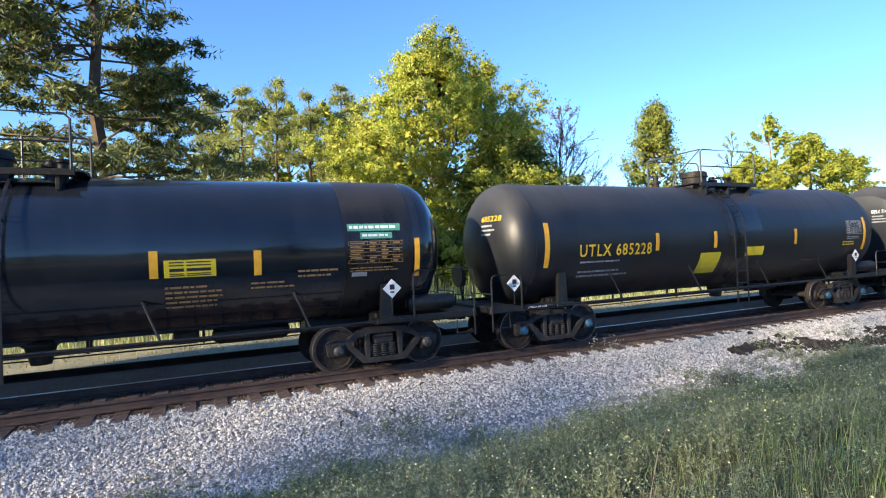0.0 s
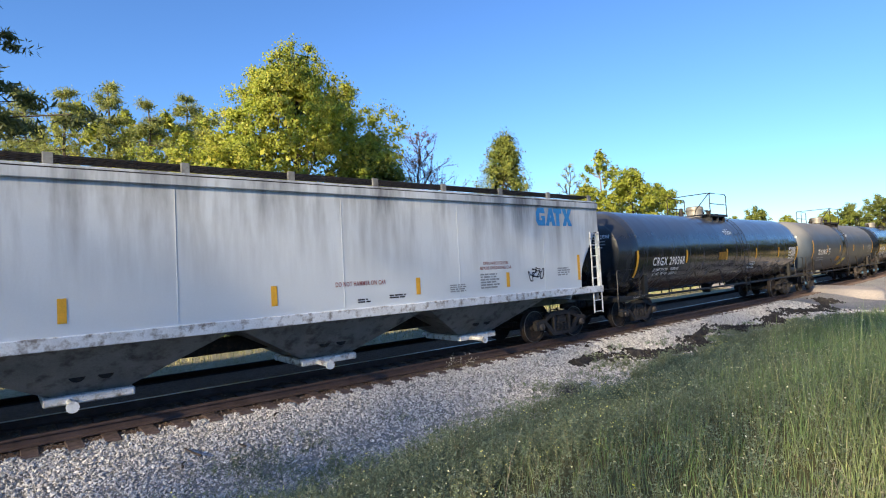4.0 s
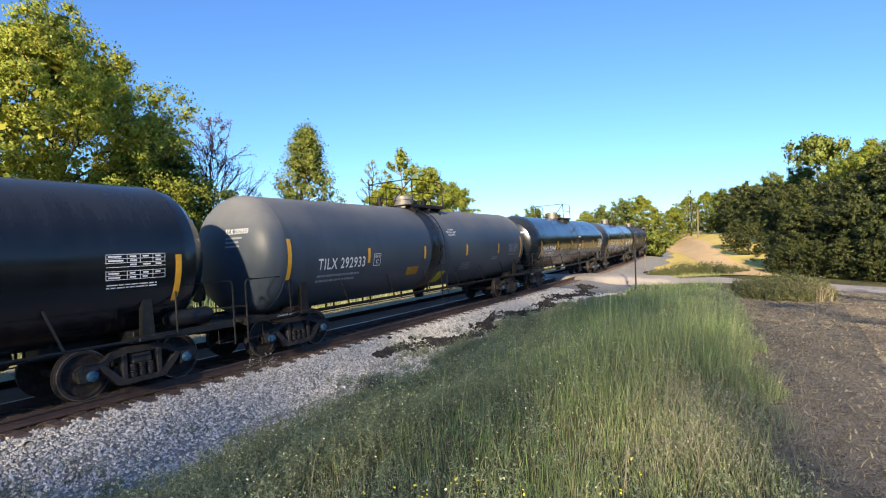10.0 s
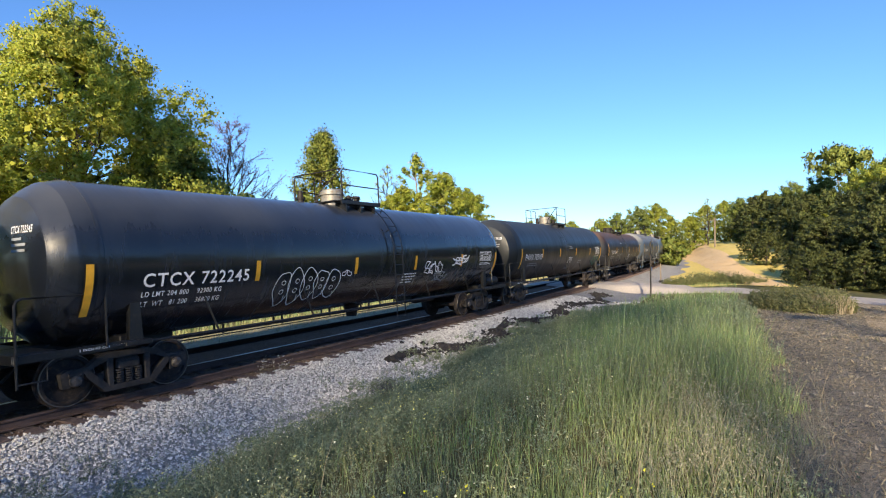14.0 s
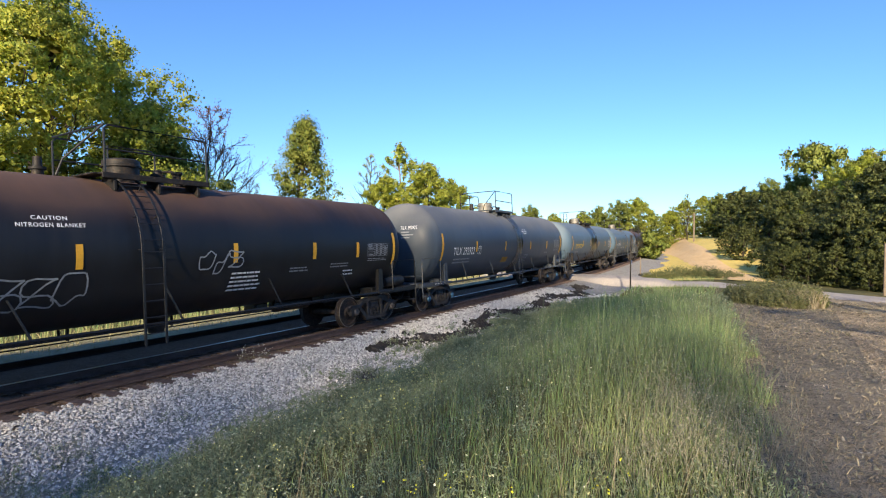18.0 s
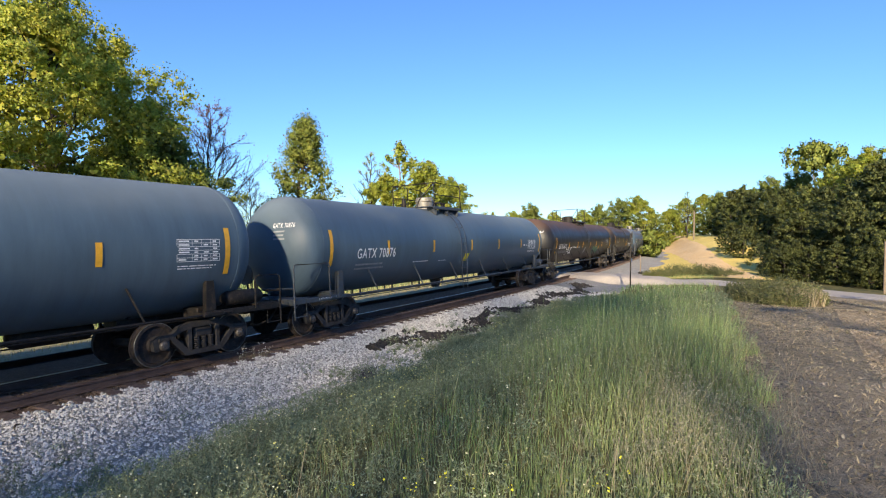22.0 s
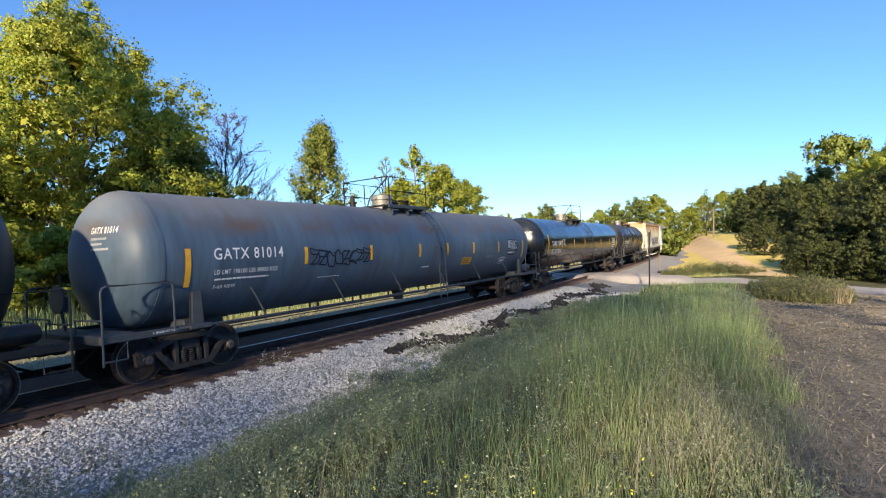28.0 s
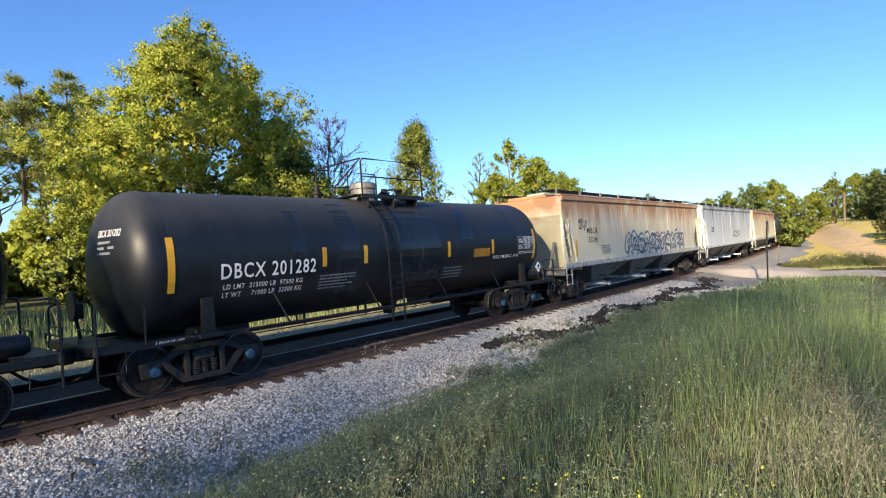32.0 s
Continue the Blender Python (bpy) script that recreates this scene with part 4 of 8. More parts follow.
    for x in (lad - 0.21, lad + 0.21):
        g = Geo()
        path = arc_pts(R2, cz, 72, 6, 9, x) + [(x, -R2, cz - 0.3), (x, -R2, 0.62)]
        for p, q in zip(path, path[1:]):
            d = Vector(q) - Vector(p)
            g.box((Vector(p) + Vector(q)) / 2, (0.05, d.length + 0.01, 0.016), 0.003, Matrix.Rotation(math.atan2(d.z, d.y), 3, "X"))
        for ang in (55, 25, 0):
            y, z = -math.cos(radians(ang)), math.sin(radians(ang))
            g.tube([(x, y * r * 0.99, cz + z * r * 0.99), (x, y * R2, cz + z * R2)], 0.014, 6)
        put("ladder_rail", g.mesh("ladder_rail", steel), car)
    rung = Geo().tube([(-0.21, 0, 0), (0.21, 0, 0)], 0.012, 6).mesh("rung", steel, True)
    for ang in np.arange(64, 4, -11.5):
        put("rung", rung, car, pose(lad, -R2 * math.cos(radians(ang)), cz + R2 * math.sin(radians(ang))))
    for z in np.arange(cz - 0.05, 0.6, -0.31):
        put("rung", rung, car, pose(lad, -R2, z))
    # markings
    du = -0.08 if r > 1.5 else 0.0
    sk = Skin(r, cz, du=du)
    for u, z0, z1, w in stripes:
        put("reflector_stripe", shape_mesh(sk.patch(Geo(), u - w / 2, u + w / 2, z0, z1, 5), "reflector_stripe", STRIPE), car, None, "yellow reflective stripe")
    for s, u0, u1, z0, z1, mt in letters:
        put("lettering", shape_mesh(sk.word(s, u0, u1, z0, z1), "lettering", mt), car)
        if s == "C":
            g = Geo()
            for p, q in (((u0 - 0.1, z0 - 0.05), (u1 + 0.1, z0 - 0.05)), ((u1 + 0.1, z0 - 0.05), (u1 + 0.1, z1 + 0.17)), ((u1 + 0.1, z1 + 0.17), (u0 - 0.1, z1 + 0.17)), ((u0 - 0.1, z1 + 0.17), (u0 - 0.1, z0 - 0.05))):
                sk.stroke(g, [p, q], 0.018)
            put("plate_box", shape_mesh(g, "plate_box", mt), car)
            put("lettering", shape_mesh(sk.word("PLATE", u0 - 0.05, u1 + 0.05, z1 + 0.06, z1 + 0.13), "lettering", mt), car)
    put("lettering", shape_mesh(Skin(0, 0, -1.394, 0.004).word("2 INCH HF COMP SHOES", -half - 1.0, -half - 0.2, 0.985, 1.03), "lettering", LETTER_WHITE), car)
    for u0, u1, z0, z1, rows, mt in bars:
        g = Geo()
        h = (z1 - z0) / rows
        if rows == 6:
            # a ruled table: frame, lines and columns of small figures
            for p, q in [((u0, z0 + h * k), (u1, z0 + h * k)) for k in range(7)] + [((u0 + (u1 - u0) * k, z0), (u0 + (u1 - u0) * k, z1)) for k in (0, 0.34, 0.56, 0.78, 1)]:
                sk.stroke(g, [p, q], 0.010)
            for k in range(6):
                for c0, c1 in ((0.03, 0.3), (0.38, 0.52), (0.6, 0.74), (0.82, 0.95)):
                    if rnd.random() < 0.85:
                        sk.patch(g, u0 + (u1 - u0) * c0, u0 + (u1 - u0) * (c0 + (c1 - c0) * rnd.uniform(0.6, 1)), z0 + h * (k + 0.3), z0 + h * (k + 0.7), 1)
            put("ruled_table", shape_mesh(g, "ruled_table", mt), car, None, "ruled table of inspection figures")
            continue
        for k in range(rows):
            x = u0
            end = u0 + (u1 - u0) * rnd.uniform(0.72, 1.0)
            while x < end - 0.03:
                w = rnd.uniform(0.04, 0.19)
                sk.patch(g, x, min(x + w, end), z1 - h * (k + 0.68), z1 - h * (k + 0.26), 1)
                x += w + 0.022
        put("small_print", shape_mesh(g, "small_print", mt), car)
    for u0, u1, z0, z1, mt, slant in panels:
        put("panel", shape_mesh(Skin(r, cz, lift=0.012, du=du).patch(Geo(), u0, u1, z0, z1, 4, slant), "panel", mt), car)
    for u0, u1, z0, z1, n, w, mt in tags:
        put("spray_tag", shape_mesh(scrawl(sk, Geo(), u0, u1, z0, z1, w, rnd, n), "spray_tag", mt), car, None, "sprayed graffiti")
    if head:
        hh = r * 0.5
        def on_head(y, z):
            q = min(0.97, math.hypot(y, z - cz) / (r + 0.01))
            if jacket:
                return (-L + 0.185 - 0.20 * math.sqrt(max(0.02, 1 - (q / 0.8) ** 2)), y, z)
            return (-(L - hh) - (hh + 0.012) * math.sqrt(1 - q * q), y, z)
        v, fs = WORDS[head[0]]
        g = Geo().add([on_head(-0.28 - 0.62 * p[0], cz + 0.52 + 0.13 * p[1]) for p in v], fs)
        put("head_lettering", shape_mesh(g, "head_lettering", head[1]), car)
        g = Geo()
        for k in range(3):
            w = rnd.uniform(0.3, 0.5)
            g.add([on_head(-0.3, cz + 0.40 - 0.1 * k), on_head(-0.3 - w, cz + 0.40 - 0.1 * k), on_head(-0.3 - w, cz + 0.445 - 0.1 * k), on_head(-0.3, cz + 0.445 - 0.1 * k)], [(0, 1, 2, 3)])
        put("head_print", shape_mesh(g, "head_print", LETTER_DIM), car)
    add_bogies(car, half, caps, mid)
    TRAIN.append((car, mid))
    return car


def std_stripes(end, *inner, tall=(1.85, 2.85), short=(2.12, 2.55)):
    """Tall stripes at both ends, short ones between."""
    return [(-end, *tall, 0.13), (end, *tall, 0.13)] + [(u, *short, 0.12) for u in inner]


def table(u0, u1, z0, z1, mt):
    """A ruled inspection table: as bars and lines."""
    return [(u0, u1, z0 + (z1 - z0) * 0.1, z1, 6, mt), (u0 + 0.02, u1, z0 - 0.12, z0 - 0.02, 2, mt)]


def placard(car, u, z, y=-1.05):
    m = pose(u, y, z, 0, 0, 0)
    g = Geo().box((0, 0, 0), (0.27, 0.012, 0.27), 0.004, Matrix.Rotation(radians(45), 3, "Y"))
    put("placard_bracket", Geo().box((0, 0.02, -0.26), (0.03, 0.03, 0.42), 0.004).box((0, 0.012, 0), (0.2, 0.008, 0.2), 0.003).mesh("placard_bracket", STEEL_BLACK), car, m)
    ob = put("placard", g.mesh("placard", LETTER_WHITE), car, m, "white diamond hazard placard")
    put("placard_mark", Geo().box((0, 0, 0), (0.1, 0.004, 0.1), 0.001).box((0, 0, -0.1), (0.08, 0.004, 0.03), 0.001).mesh("placard_mark", LETTER_DARK), ob, pose(0, -0.009, 0.03))


W, DM, YL, TN = LETTER_WHITE, LETTER_DIM, LETTER_YELLOW, LETTER_TAN
N0, N1 = 2.02, 2.32  # height of the numbers

c = tank_car("tank_car", "glossy blue-black tank car with green and yellow panels", -176.9, -166.33, PAINT["blueblack"], r=1.45, cz=2.43, lad=-0.95, stripes=[(1.27, 2.05, 2.5, 0.13), (2.9, 2.02, 2.46, 0.13), (5.93, 1.85, 2.6, 0.11)],
             bars=[(1.42, 2.35, 1.5, 1.92, 5, TN), (2.78, 3.55, 1.76, 1.92, 2, TN), (3.6, 4.35, 1.92, 2.1, 2, TN)] + table(4.54, 5.62, 2.1, 2.56, TN) + [(4.58, 5.56, 2.765, 2.895, 1, W), (4.82, 5.38, 2.62, 2.72, 1, W)],
             panels=[(1.42, 2.22, 2.05, 2.34, SIGN_YELLOW, 0), (4.54, 5.6, 2.76, 2.9, SIGN_GREEN, 0), (4.78, 5.42, 2.61, 2.73, SIGN_GREEN, 0), (4.6, 4.9, 1.9, 1.98, DM, 0)], deck="dark", dome_u=-1.0, band=(4.47, 5.84, BAND_DARK))
for z, zh in ((2.30, 0.010), (2.25, 0.010), (2.175, 0.026), (2.11, 0.008), (2.08, 0.008)):
    put("panel_print", shape_mesh(Skin(1.45, 2.43, lift=0.016).patch(Skin(1.45, 2.43, lift=0.016).patch(Geo(), 1.5, 1.72, z - zh, z + zh, 2), 1.76, 2.14, z - zh, z + zh, 2), "panel_print", LETTER_DARK), c)
placard(c, 5.4, 1.62, -1.36)
c = tank_car("tank_car", "dusty black tank car with yellow lettering", -162.13, -150.84, PAINT["black"], r=1.46, cz=2.44, lad=0.1, stripes=std_stripes(6.1, -2.78, -0.70, 2.65),
             head=("685228", YL), letters=[("UTLX", -5.19, -4.25, 2.05, 2.33, YL), ("685228", -4.10, -2.97, 2.05, 2.33, YL)], bars=[(-5.15, -3.95, 1.88, 1.97, 1, DM), (-5.15, -3.55, 1.55, 1.75, 2, DM)] + table(5.15, 5.95, 2.3, 2.75, DM) + [(4.98, 5.75, 1.99, 2.14, 2, YL), (3.2, 4.3, 1.62, 1.64, 1, YL)], patches=[(0.42, 1.22, 2.48, 3.3)],
             panels=[(-1.2, -0.43, 1.46, 2.0, SIGN_YELLOW, 0), (0.55, 1.29, 1.86, 2.1, SIGN_YELLOW, 0)], caps="blue", deck="green", dome_u=0.6, band=(-0.2, 0.45, BAND_DARK), loops="narrow")
placard(c, -6.85, 1.55, -1.2)
placard(c, 5.75, 1.66, -1.36)
c = tank_car("tank_car", "black tank car with large white lettering", -146.1, -132.95, PAINT["black"], r=1.55, cz=2.52, lad=0.35, stripes=std_stripes(7.02, -3.95, -1.75, 1.66, 3.88, tall=(1.70, 2.62), short=(2.07, 2.54)),
             head=("GBRX 714970", W), letters=[("GBRX 714970", -6.56, -4.35, 2.08, 2.42, W), ("LD LMT 209700   95100KG", -6.05, -4.25, 1.86, 1.97, W), ("LT WT     76300   34600KG", -6.05, -4.25, 1.68, 1.79, W)],
             jacket=True, bars=[(-6.2, -5.6, 1.3, 1.45, 2, DM), (-3.0, -2.3, 2.28, 2.5, 3, W), (-3.0, -2.2, 1.95, 2.25, 5, W), (-3.0, -2.3, 1.62, 1.88, 4, W), (-1.0, -0.4, 2.62, 2.7, 1, DM), (4.0, 4.2, 1.9, 2.1, 2, DM), (1.85, 2.4, 1.7, 2.05, 4, DM)] + table(4.96, 6.0, 2.2, 2.75, W),
             panels=[(1.92, 2.65, 2.12, 2.55, SIGN_YELLOW, 0)], tags=[(1.9, 4.4, 1.5, 1.95, 5, 0.025, DM)], band=(-0.65, 0.6, PATCH_GLOSS), deck="dark", patches=[(3.0, 3.3, 2.55, 3.2)])
placard(c, 7.4, 1.6)

HOP_GREY = plain("grimy_grey_paint", (0.20, 0.205, 0.20), 0.6, 0, 0.3, 2, 40, 0.1, dirt=(0.09, 0.085, 0.08))




def hopper_car(label, f, b, paint, sill_paint, logo=False, words=(), bars=(), tags=(), stripes=(), caps="grey"):
    """A covered hopper: flat sides with a top chord, sloped ends over the bogies, hatches and a grated walk on the roof."""
    half, mid = (b - f) / 2, (b + f) / 2
    E = half + 1.45
    car = tagged(new("covered_hopper"), label, "hopper car", "covered hoppers of the train")
    Z0, Z1, Y = 1.45, 4.02, 1.5
    rnd = random.Random(int(mid))
    for y in (-1, 1):
        cut = [(E - 0.965, Z0 + 0.03), (E - 0.97, 1.75), (E - 0.93, 2.0), (E - 0.85, 2.25), (E - 0.72, 2.5), (E - 0.55, 2.72), (E - 0.36, 2.86), (E - 0.30, 3.02), (E - 0.22, 3.18), (E - 0.04, 3.2), (E - 0.04, Z1)]
        g = Geo().prism(cut + [(-x, z) for x, z in cut[::-1]], y * (Y - 0.04), y * Y)
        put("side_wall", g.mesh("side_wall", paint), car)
        for x in np.linspace(-E + 2.6, E - 2.6, 5):
            put("wall_seam", Geo().box((x, y * (Y + 0.002), (Z0 + Z1) / 2), (0.012, 0.008, Z1 - Z0 - 0.25), 0.002).mesh("wall_seam", paint), car)
        g = Geo().box((0, y * (Y + 0.02), Z1 - 0.02), (2 * E, 0.09, 0.17), 0.012).box((0, y * (Y - 0.1), Z1 + 0.1), (2 * E, 0.2, 0.06), 0.012)
        put("top_chord", g.mesh("top_chord", paint), car)
        # a solid dark strip stands in for the shaded slit above the chord
        put("chord_gap_shade", Geo().box((0, y * (Y + 0.028), Z1 + 0.068), (2 * E - 0.02, 0.07, 0.022), 0.004).mesh("chord_gap_shade", STEEL_DARK), car)
        g = Geo().box((0, y * (Y + 0.015), Z0 - 0.02), (2 * E + 0.1, 0.1, 0.2), 0.012).box((0, y * (Y - 0.08), Z0 - 0.1), (2 * E, 0.2, 0.03), 0.006)
        put("side_sill", g.mesh("side_sill", sill_paint), car)
    for e in (-1, 1):
        # curved end edge of the side, the sloped end sheet and the end frame
        for y in (-1, 1):
            put("end_post", Geo().prism([(e * (E - 0.05), Z1), (e * E, Z1), (e * E, Z1 - 0.75), (e * (E - 0.05), Z1 - 0.75)], y * (Y - 0.05), y * (Y + 0.006)).prism([(e * (E - 0.06), Z1 - 0.7), (e * E, Z1 - 0.7), (e * E, Z0), (e * (E - 0.06), Z0)], y * (Y - 0.08), y * (Y + 0.01)).mesh("end_post", paint), car)
        g = Geo().prism([(e * E, Z1 + 0.05), (e * (E - 0.05), Z1 + 0.05), (e * (E - 0.05), Z1 - 0.62), (e * (E - 1.5), Z0 - 0.2), (e * (E - 1.46), Z0 - 0.25), (e * E, Z1 - 0.66)], -Y + 0.05, Y - 0.05)
        put("end_slope", g.mesh("end_slope", paint), car)
        g = Geo()
        for y in (-0.8, 0.8):
            g.box((e * (E - 0.35), y, 1.85), (0.1, 0.1, 1.1), 0.01, Matrix.Rotation(radians(-25 * e), 3, "Y"))
        g.box((e * (half + 0.5), 0, 1.12), (2.6, 0.5, 0.3), 0.02).box((e * (E - 0.1), 0, 1.2), (0.14, 2.9, 0.26), 0.02).box((e * (half + 0.7), 0, 1.32), (1.6, 2.8, 0.05), 0.01)
        put("end_frame", g.mesh("end_frame", HOP_GREY), car)
        for y in (-1, 1):
            for x in (E - 0.02, E - 0.44):
                put("ladder_rail", Geo().box((e * x, y * (Y + 0.03), 1.95), (0.045, 0.03, 2.5), 0.006).mesh("ladder_rail", sill_paint), car)
            rung = Geo().tube([(-0.21, 0, 0), (0.21, 0, 0)], 0.014, 6).mesh("rung", sill_paint, True)
            for z in np.arange(0.75, 3.15, 0.34):
                put("rung", rung, car, pose(e * (E - 0.23), y * (Y + 0.045), z))
    # roof, hatches, grated walk
    g = Geo().prism([(-E + 0.02, Z1 + 0.06), (E - 0.02, Z1 + 0.06), (E - 0.02, Z1 + 0.02), (-E + 0.02, Z1 + 0.02)], -Y + 0.1, Y - 0.1)
    g.box((0, 0, Z1 + 0.13), (2 * E - 0.1, 1.7, 0.14), 0.05)
    put("roof", g.mesh("roof", paint), car)
    for x in np.linspace(-E + 1.3, E - 1.3, 10):
        g = Geo().box((x, 0, Z1 + 0.27), (1.15, 0.75, 0.12), 0.04)
        put("hatch", g.mesh("hatch", sill_paint), car)
    for y in (-1, 1):
        g = Geo()
        for k in range(5):
            g.box((0, y * (0.72 + 0.13 * k), Z1 + 0.31), (2 * E + 0.3, 0.035, 0.03), 0.003)
        for x in np.arange(-E, E, 0.16):
            g.add([(x, y * 0.70, Z1 + 0.315), (x + 0.05, y * 0.70, Z1 + 0.315), (x + 0.05, y * 1.26, Z1 + 0.315), (x, y * 1.26, Z1 + 0.315)], [(0, 1, 2, 3)])
        put("roof_walk", g.mesh("roof_walk", STEEL_DARK), car)
        for x in np.linspace(-E + 0.1, E - 0.1, 10):
            g = Geo().box((x, y * 1.32, Z1 + 0.21), (0.14, 0.06, 0.26), 0.006)
            put("walk_bracket", g.mesh("walk_bracket", HOP_GREY), car)
    # outlets below
    n = 3
    for k in range(n):
        cx = (k - (n - 1) / 2) * (2 * half - 1.9) / n
        w = (2 * half - 2.1) / n / 2
        g = Geo()
        g.add([(cx - w, -1.42, Z0 - 0.1), (cx + w, -1.42, Z0 - 0.1), (cx + w, 1.42, Z0 - 0.1), (cx - w, 1.42, Z0 - 0.1), (cx - 0.55, -0.6, 0.5), (cx + 0.55, -0.6, 0.5), (cx + 0.55, 0.6, 0.5), (cx - 0.55, 0.6, 0.5)],
              [(0, 1, 5, 4), (1, 2, 6, 5), (2, 3, 7, 6), (3, 0, 4, 7), (4, 5, 6, 7), (3, 2, 1, 0)])
        ho = put("hopper", g.mesh("hopper", HOP_GREY), car)
        g = Geo().box((cx, 0, 0.44), (1.3, 1.5, 0.14), 0.02).tube([(cx - 0.3, -1.3, 0.42), (cx - 0.3, 1.3, 0.42)], 0.05, 8).lathe([(-1.34, 0.09), (-1.28, 0.09)], 12, "y", (cx - 0.3, 0, 0.42))
        put("outlet_gate", g.mesh("outlet_gate", sill_paint), ho)
        g = Geo().lathe([(-0.92, 0.13), (-0.88, 0.13)], 16, "y", (cx + 0.2, 0.02, 0.86)).lathe([(-0.92, 0.13), (-0.88, 0.13)], 16, "y", (cx - 0.2, 0.02, 0.86))
        put("vibrator_bracket", g.mesh("vibrator_bracket", STEEL_DARK), ho)
    g = Geo().box((0, 0, 0.95), (2 * half, 0.34, 0.3), 0.02)
    put("center_sill", g.mesh("center_sill", STEEL_DARK), car)
    sk = Skin(0, 0, -Y - 0.002, 0.006)
    for u, z0, z1 in stripes:
        put("reflector_stripe", shape_mesh(sk.patch(Geo(), u - 0.06, u + 0.06, z0, z1, 1), "reflector_stripe", STRIPE), car, None, "yellow reflective stripe")
    for s, u0, u1, z0, z1, mt in words:
        put("lettering", shape_mesh(sk.word(s, u0, u1, z0, z1), "lettering", mt), car)
    for u0, u1, z0, z1, rows, mt in bars:
        g = Geo()
        h = (z1 - z0) / rows
        for k in range(rows):
            x, end = u0, u0 + (u1 - u0) * rnd.uniform(0.75, 1)
            while x < end - 0.03:
                w = rnd.uniform(0.06, 0.25)
                sk.patch(g, x, min(end, x + w), z1 - h * (k + 0.6), z1 - h * k, 1)
                x += w + 0.03
        put("small_print", shape_mesh(g, "small_print", mt), car)
    for u0, u1, z0, z1, n, w, mt in tags:
        put("spray_tag", shape_mesh(scrawl(sk, Geo(), u0, u1, z0, z1, w, rnd, n), "spray_tag", mt), car, None, "sprayed graffiti")
    if logo:
        # four chunky flat blocks in the lessor's blue
        g = Geo()
        x0, z0, w, h = 6.1, 3.36, 0.395, 0.50

        def block(k, *pts):
            g.add([sk.at(x0 + w * (k + p), z0 + h * q) for p, q in pts], [tuple(range(len(pts)))])
        block(0, (0.0, 0.25), (0.2, 0.0), (0.36, 0.3), (0.36, 0.7), (0.2, 1.0), (0.0, 0.75))
        block(0, (0.2, 1.0), (0.36, 0.7), (0.98, 0.7), (0.88, 1.0))
        block(0, (0.2, 0.0), (0.98, 0.0), (0.98, 0.3), (0.36, 0.3))
        block(0, (0.64, 0.3), (0.98, 0.3), (0.98, 0.55), (0.55, 0.55), (0.55, 0.42), (0.64, 0.42))
        block(1, (0.02, 0.0), (0.38, 0.0), (0.6, 0.62), (0.6, 1.0), (0.42, 1.0))
        block(1, (0.6, 1.0), (0.6, 0.62), (0.74, 0.0), (1.12, 0.0), (0.8, 1.0))
        block(1, (0.46, 0.22), (0.69, 0.22), (0.63, 0.46), (0.55, 0.46))
        block(2, (-0.04, 0.72), (0.86, 0.72), (0.86, 1.0), (-0.1, 1.0))
        block(2, (0.2, 0.0), (0.58, 0.0), (0.58, 0.72), (0.2, 0.72))
        block(3, (-0.08, 0.0), (0.34, 0.0), (0.46, 0.3), (0.6, 0.0), (1.04, 0.0), (0.7, 0.5), (1.02, 1.0), (0.6, 1.0), (0.46, 0.72), (0.34, 1.0), (-0.08, 1.0), (0.22, 0.5))
        put("logo", shape_mesh(g, "logo", LOGO_BLUE), car, None, "blue block logo")
    add_bogies(car, half, caps, mid)
    TRAIN.append((car, mid))
    return car


def hopper_paint(name, col, stain, seed, amount, top=0.0):
    """Pale paint with run-down stains from the roof."""
    m, nt, b = base_mat(name)
    o, st = coords(nt, (1.1, 0.3, 0.16))
    runs = noise_of(nt, 1.6, 6.0, 0.6, st)
    small = noise_of(nt, 30.0, 3.0, 0.6, o)
    sep = nt.nodes.new("ShaderNodeSeparateXYZ")
    link(nt, o, sep.inputs[0])
    up = map_of(nt, sep.outputs[2], 1.9, 4.1, 0.0, 1.0)
    f = math_of(nt, "MULTIPLY", map_of(nt, runs, 0.42, 0.68), up)
    f = math_of(nt, "MULTIPLY", f, amount)
    band = math_of(nt, "MULTIPLY", map_of(nt, sep.outputs[2], 3.0, 3.95, 0.0, top), map_of(nt, noise_of(nt, 0.9, 5.0, 0.6, o), 0.3, 0.6))
    f = math_of(nt, "MINIMUM", math_of(nt, "ADD", f, band), 0.95)
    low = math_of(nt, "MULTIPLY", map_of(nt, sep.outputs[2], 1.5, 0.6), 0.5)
    c1 = mix_of(nt, f, col, stain)
    c1 = mix_of(nt, math_of(nt, "MULTIPLY", small, 0.2), c1, tuple(x * 0.6 for x in col))
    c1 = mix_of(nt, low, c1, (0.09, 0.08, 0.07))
    link(nt, c1, b.inputs["Base Color"])
    b.inputs["Roughness"].default_value = 0.55
    bump_of(nt, b, small, 0.06)
    return m


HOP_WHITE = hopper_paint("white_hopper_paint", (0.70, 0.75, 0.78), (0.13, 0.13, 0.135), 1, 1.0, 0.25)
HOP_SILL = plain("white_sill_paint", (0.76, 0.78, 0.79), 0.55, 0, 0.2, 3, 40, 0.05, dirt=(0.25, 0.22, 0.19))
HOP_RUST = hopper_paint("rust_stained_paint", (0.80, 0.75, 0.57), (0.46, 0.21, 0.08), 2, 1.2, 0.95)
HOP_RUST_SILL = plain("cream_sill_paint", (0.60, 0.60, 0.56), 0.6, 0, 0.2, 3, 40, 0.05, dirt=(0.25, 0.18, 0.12))

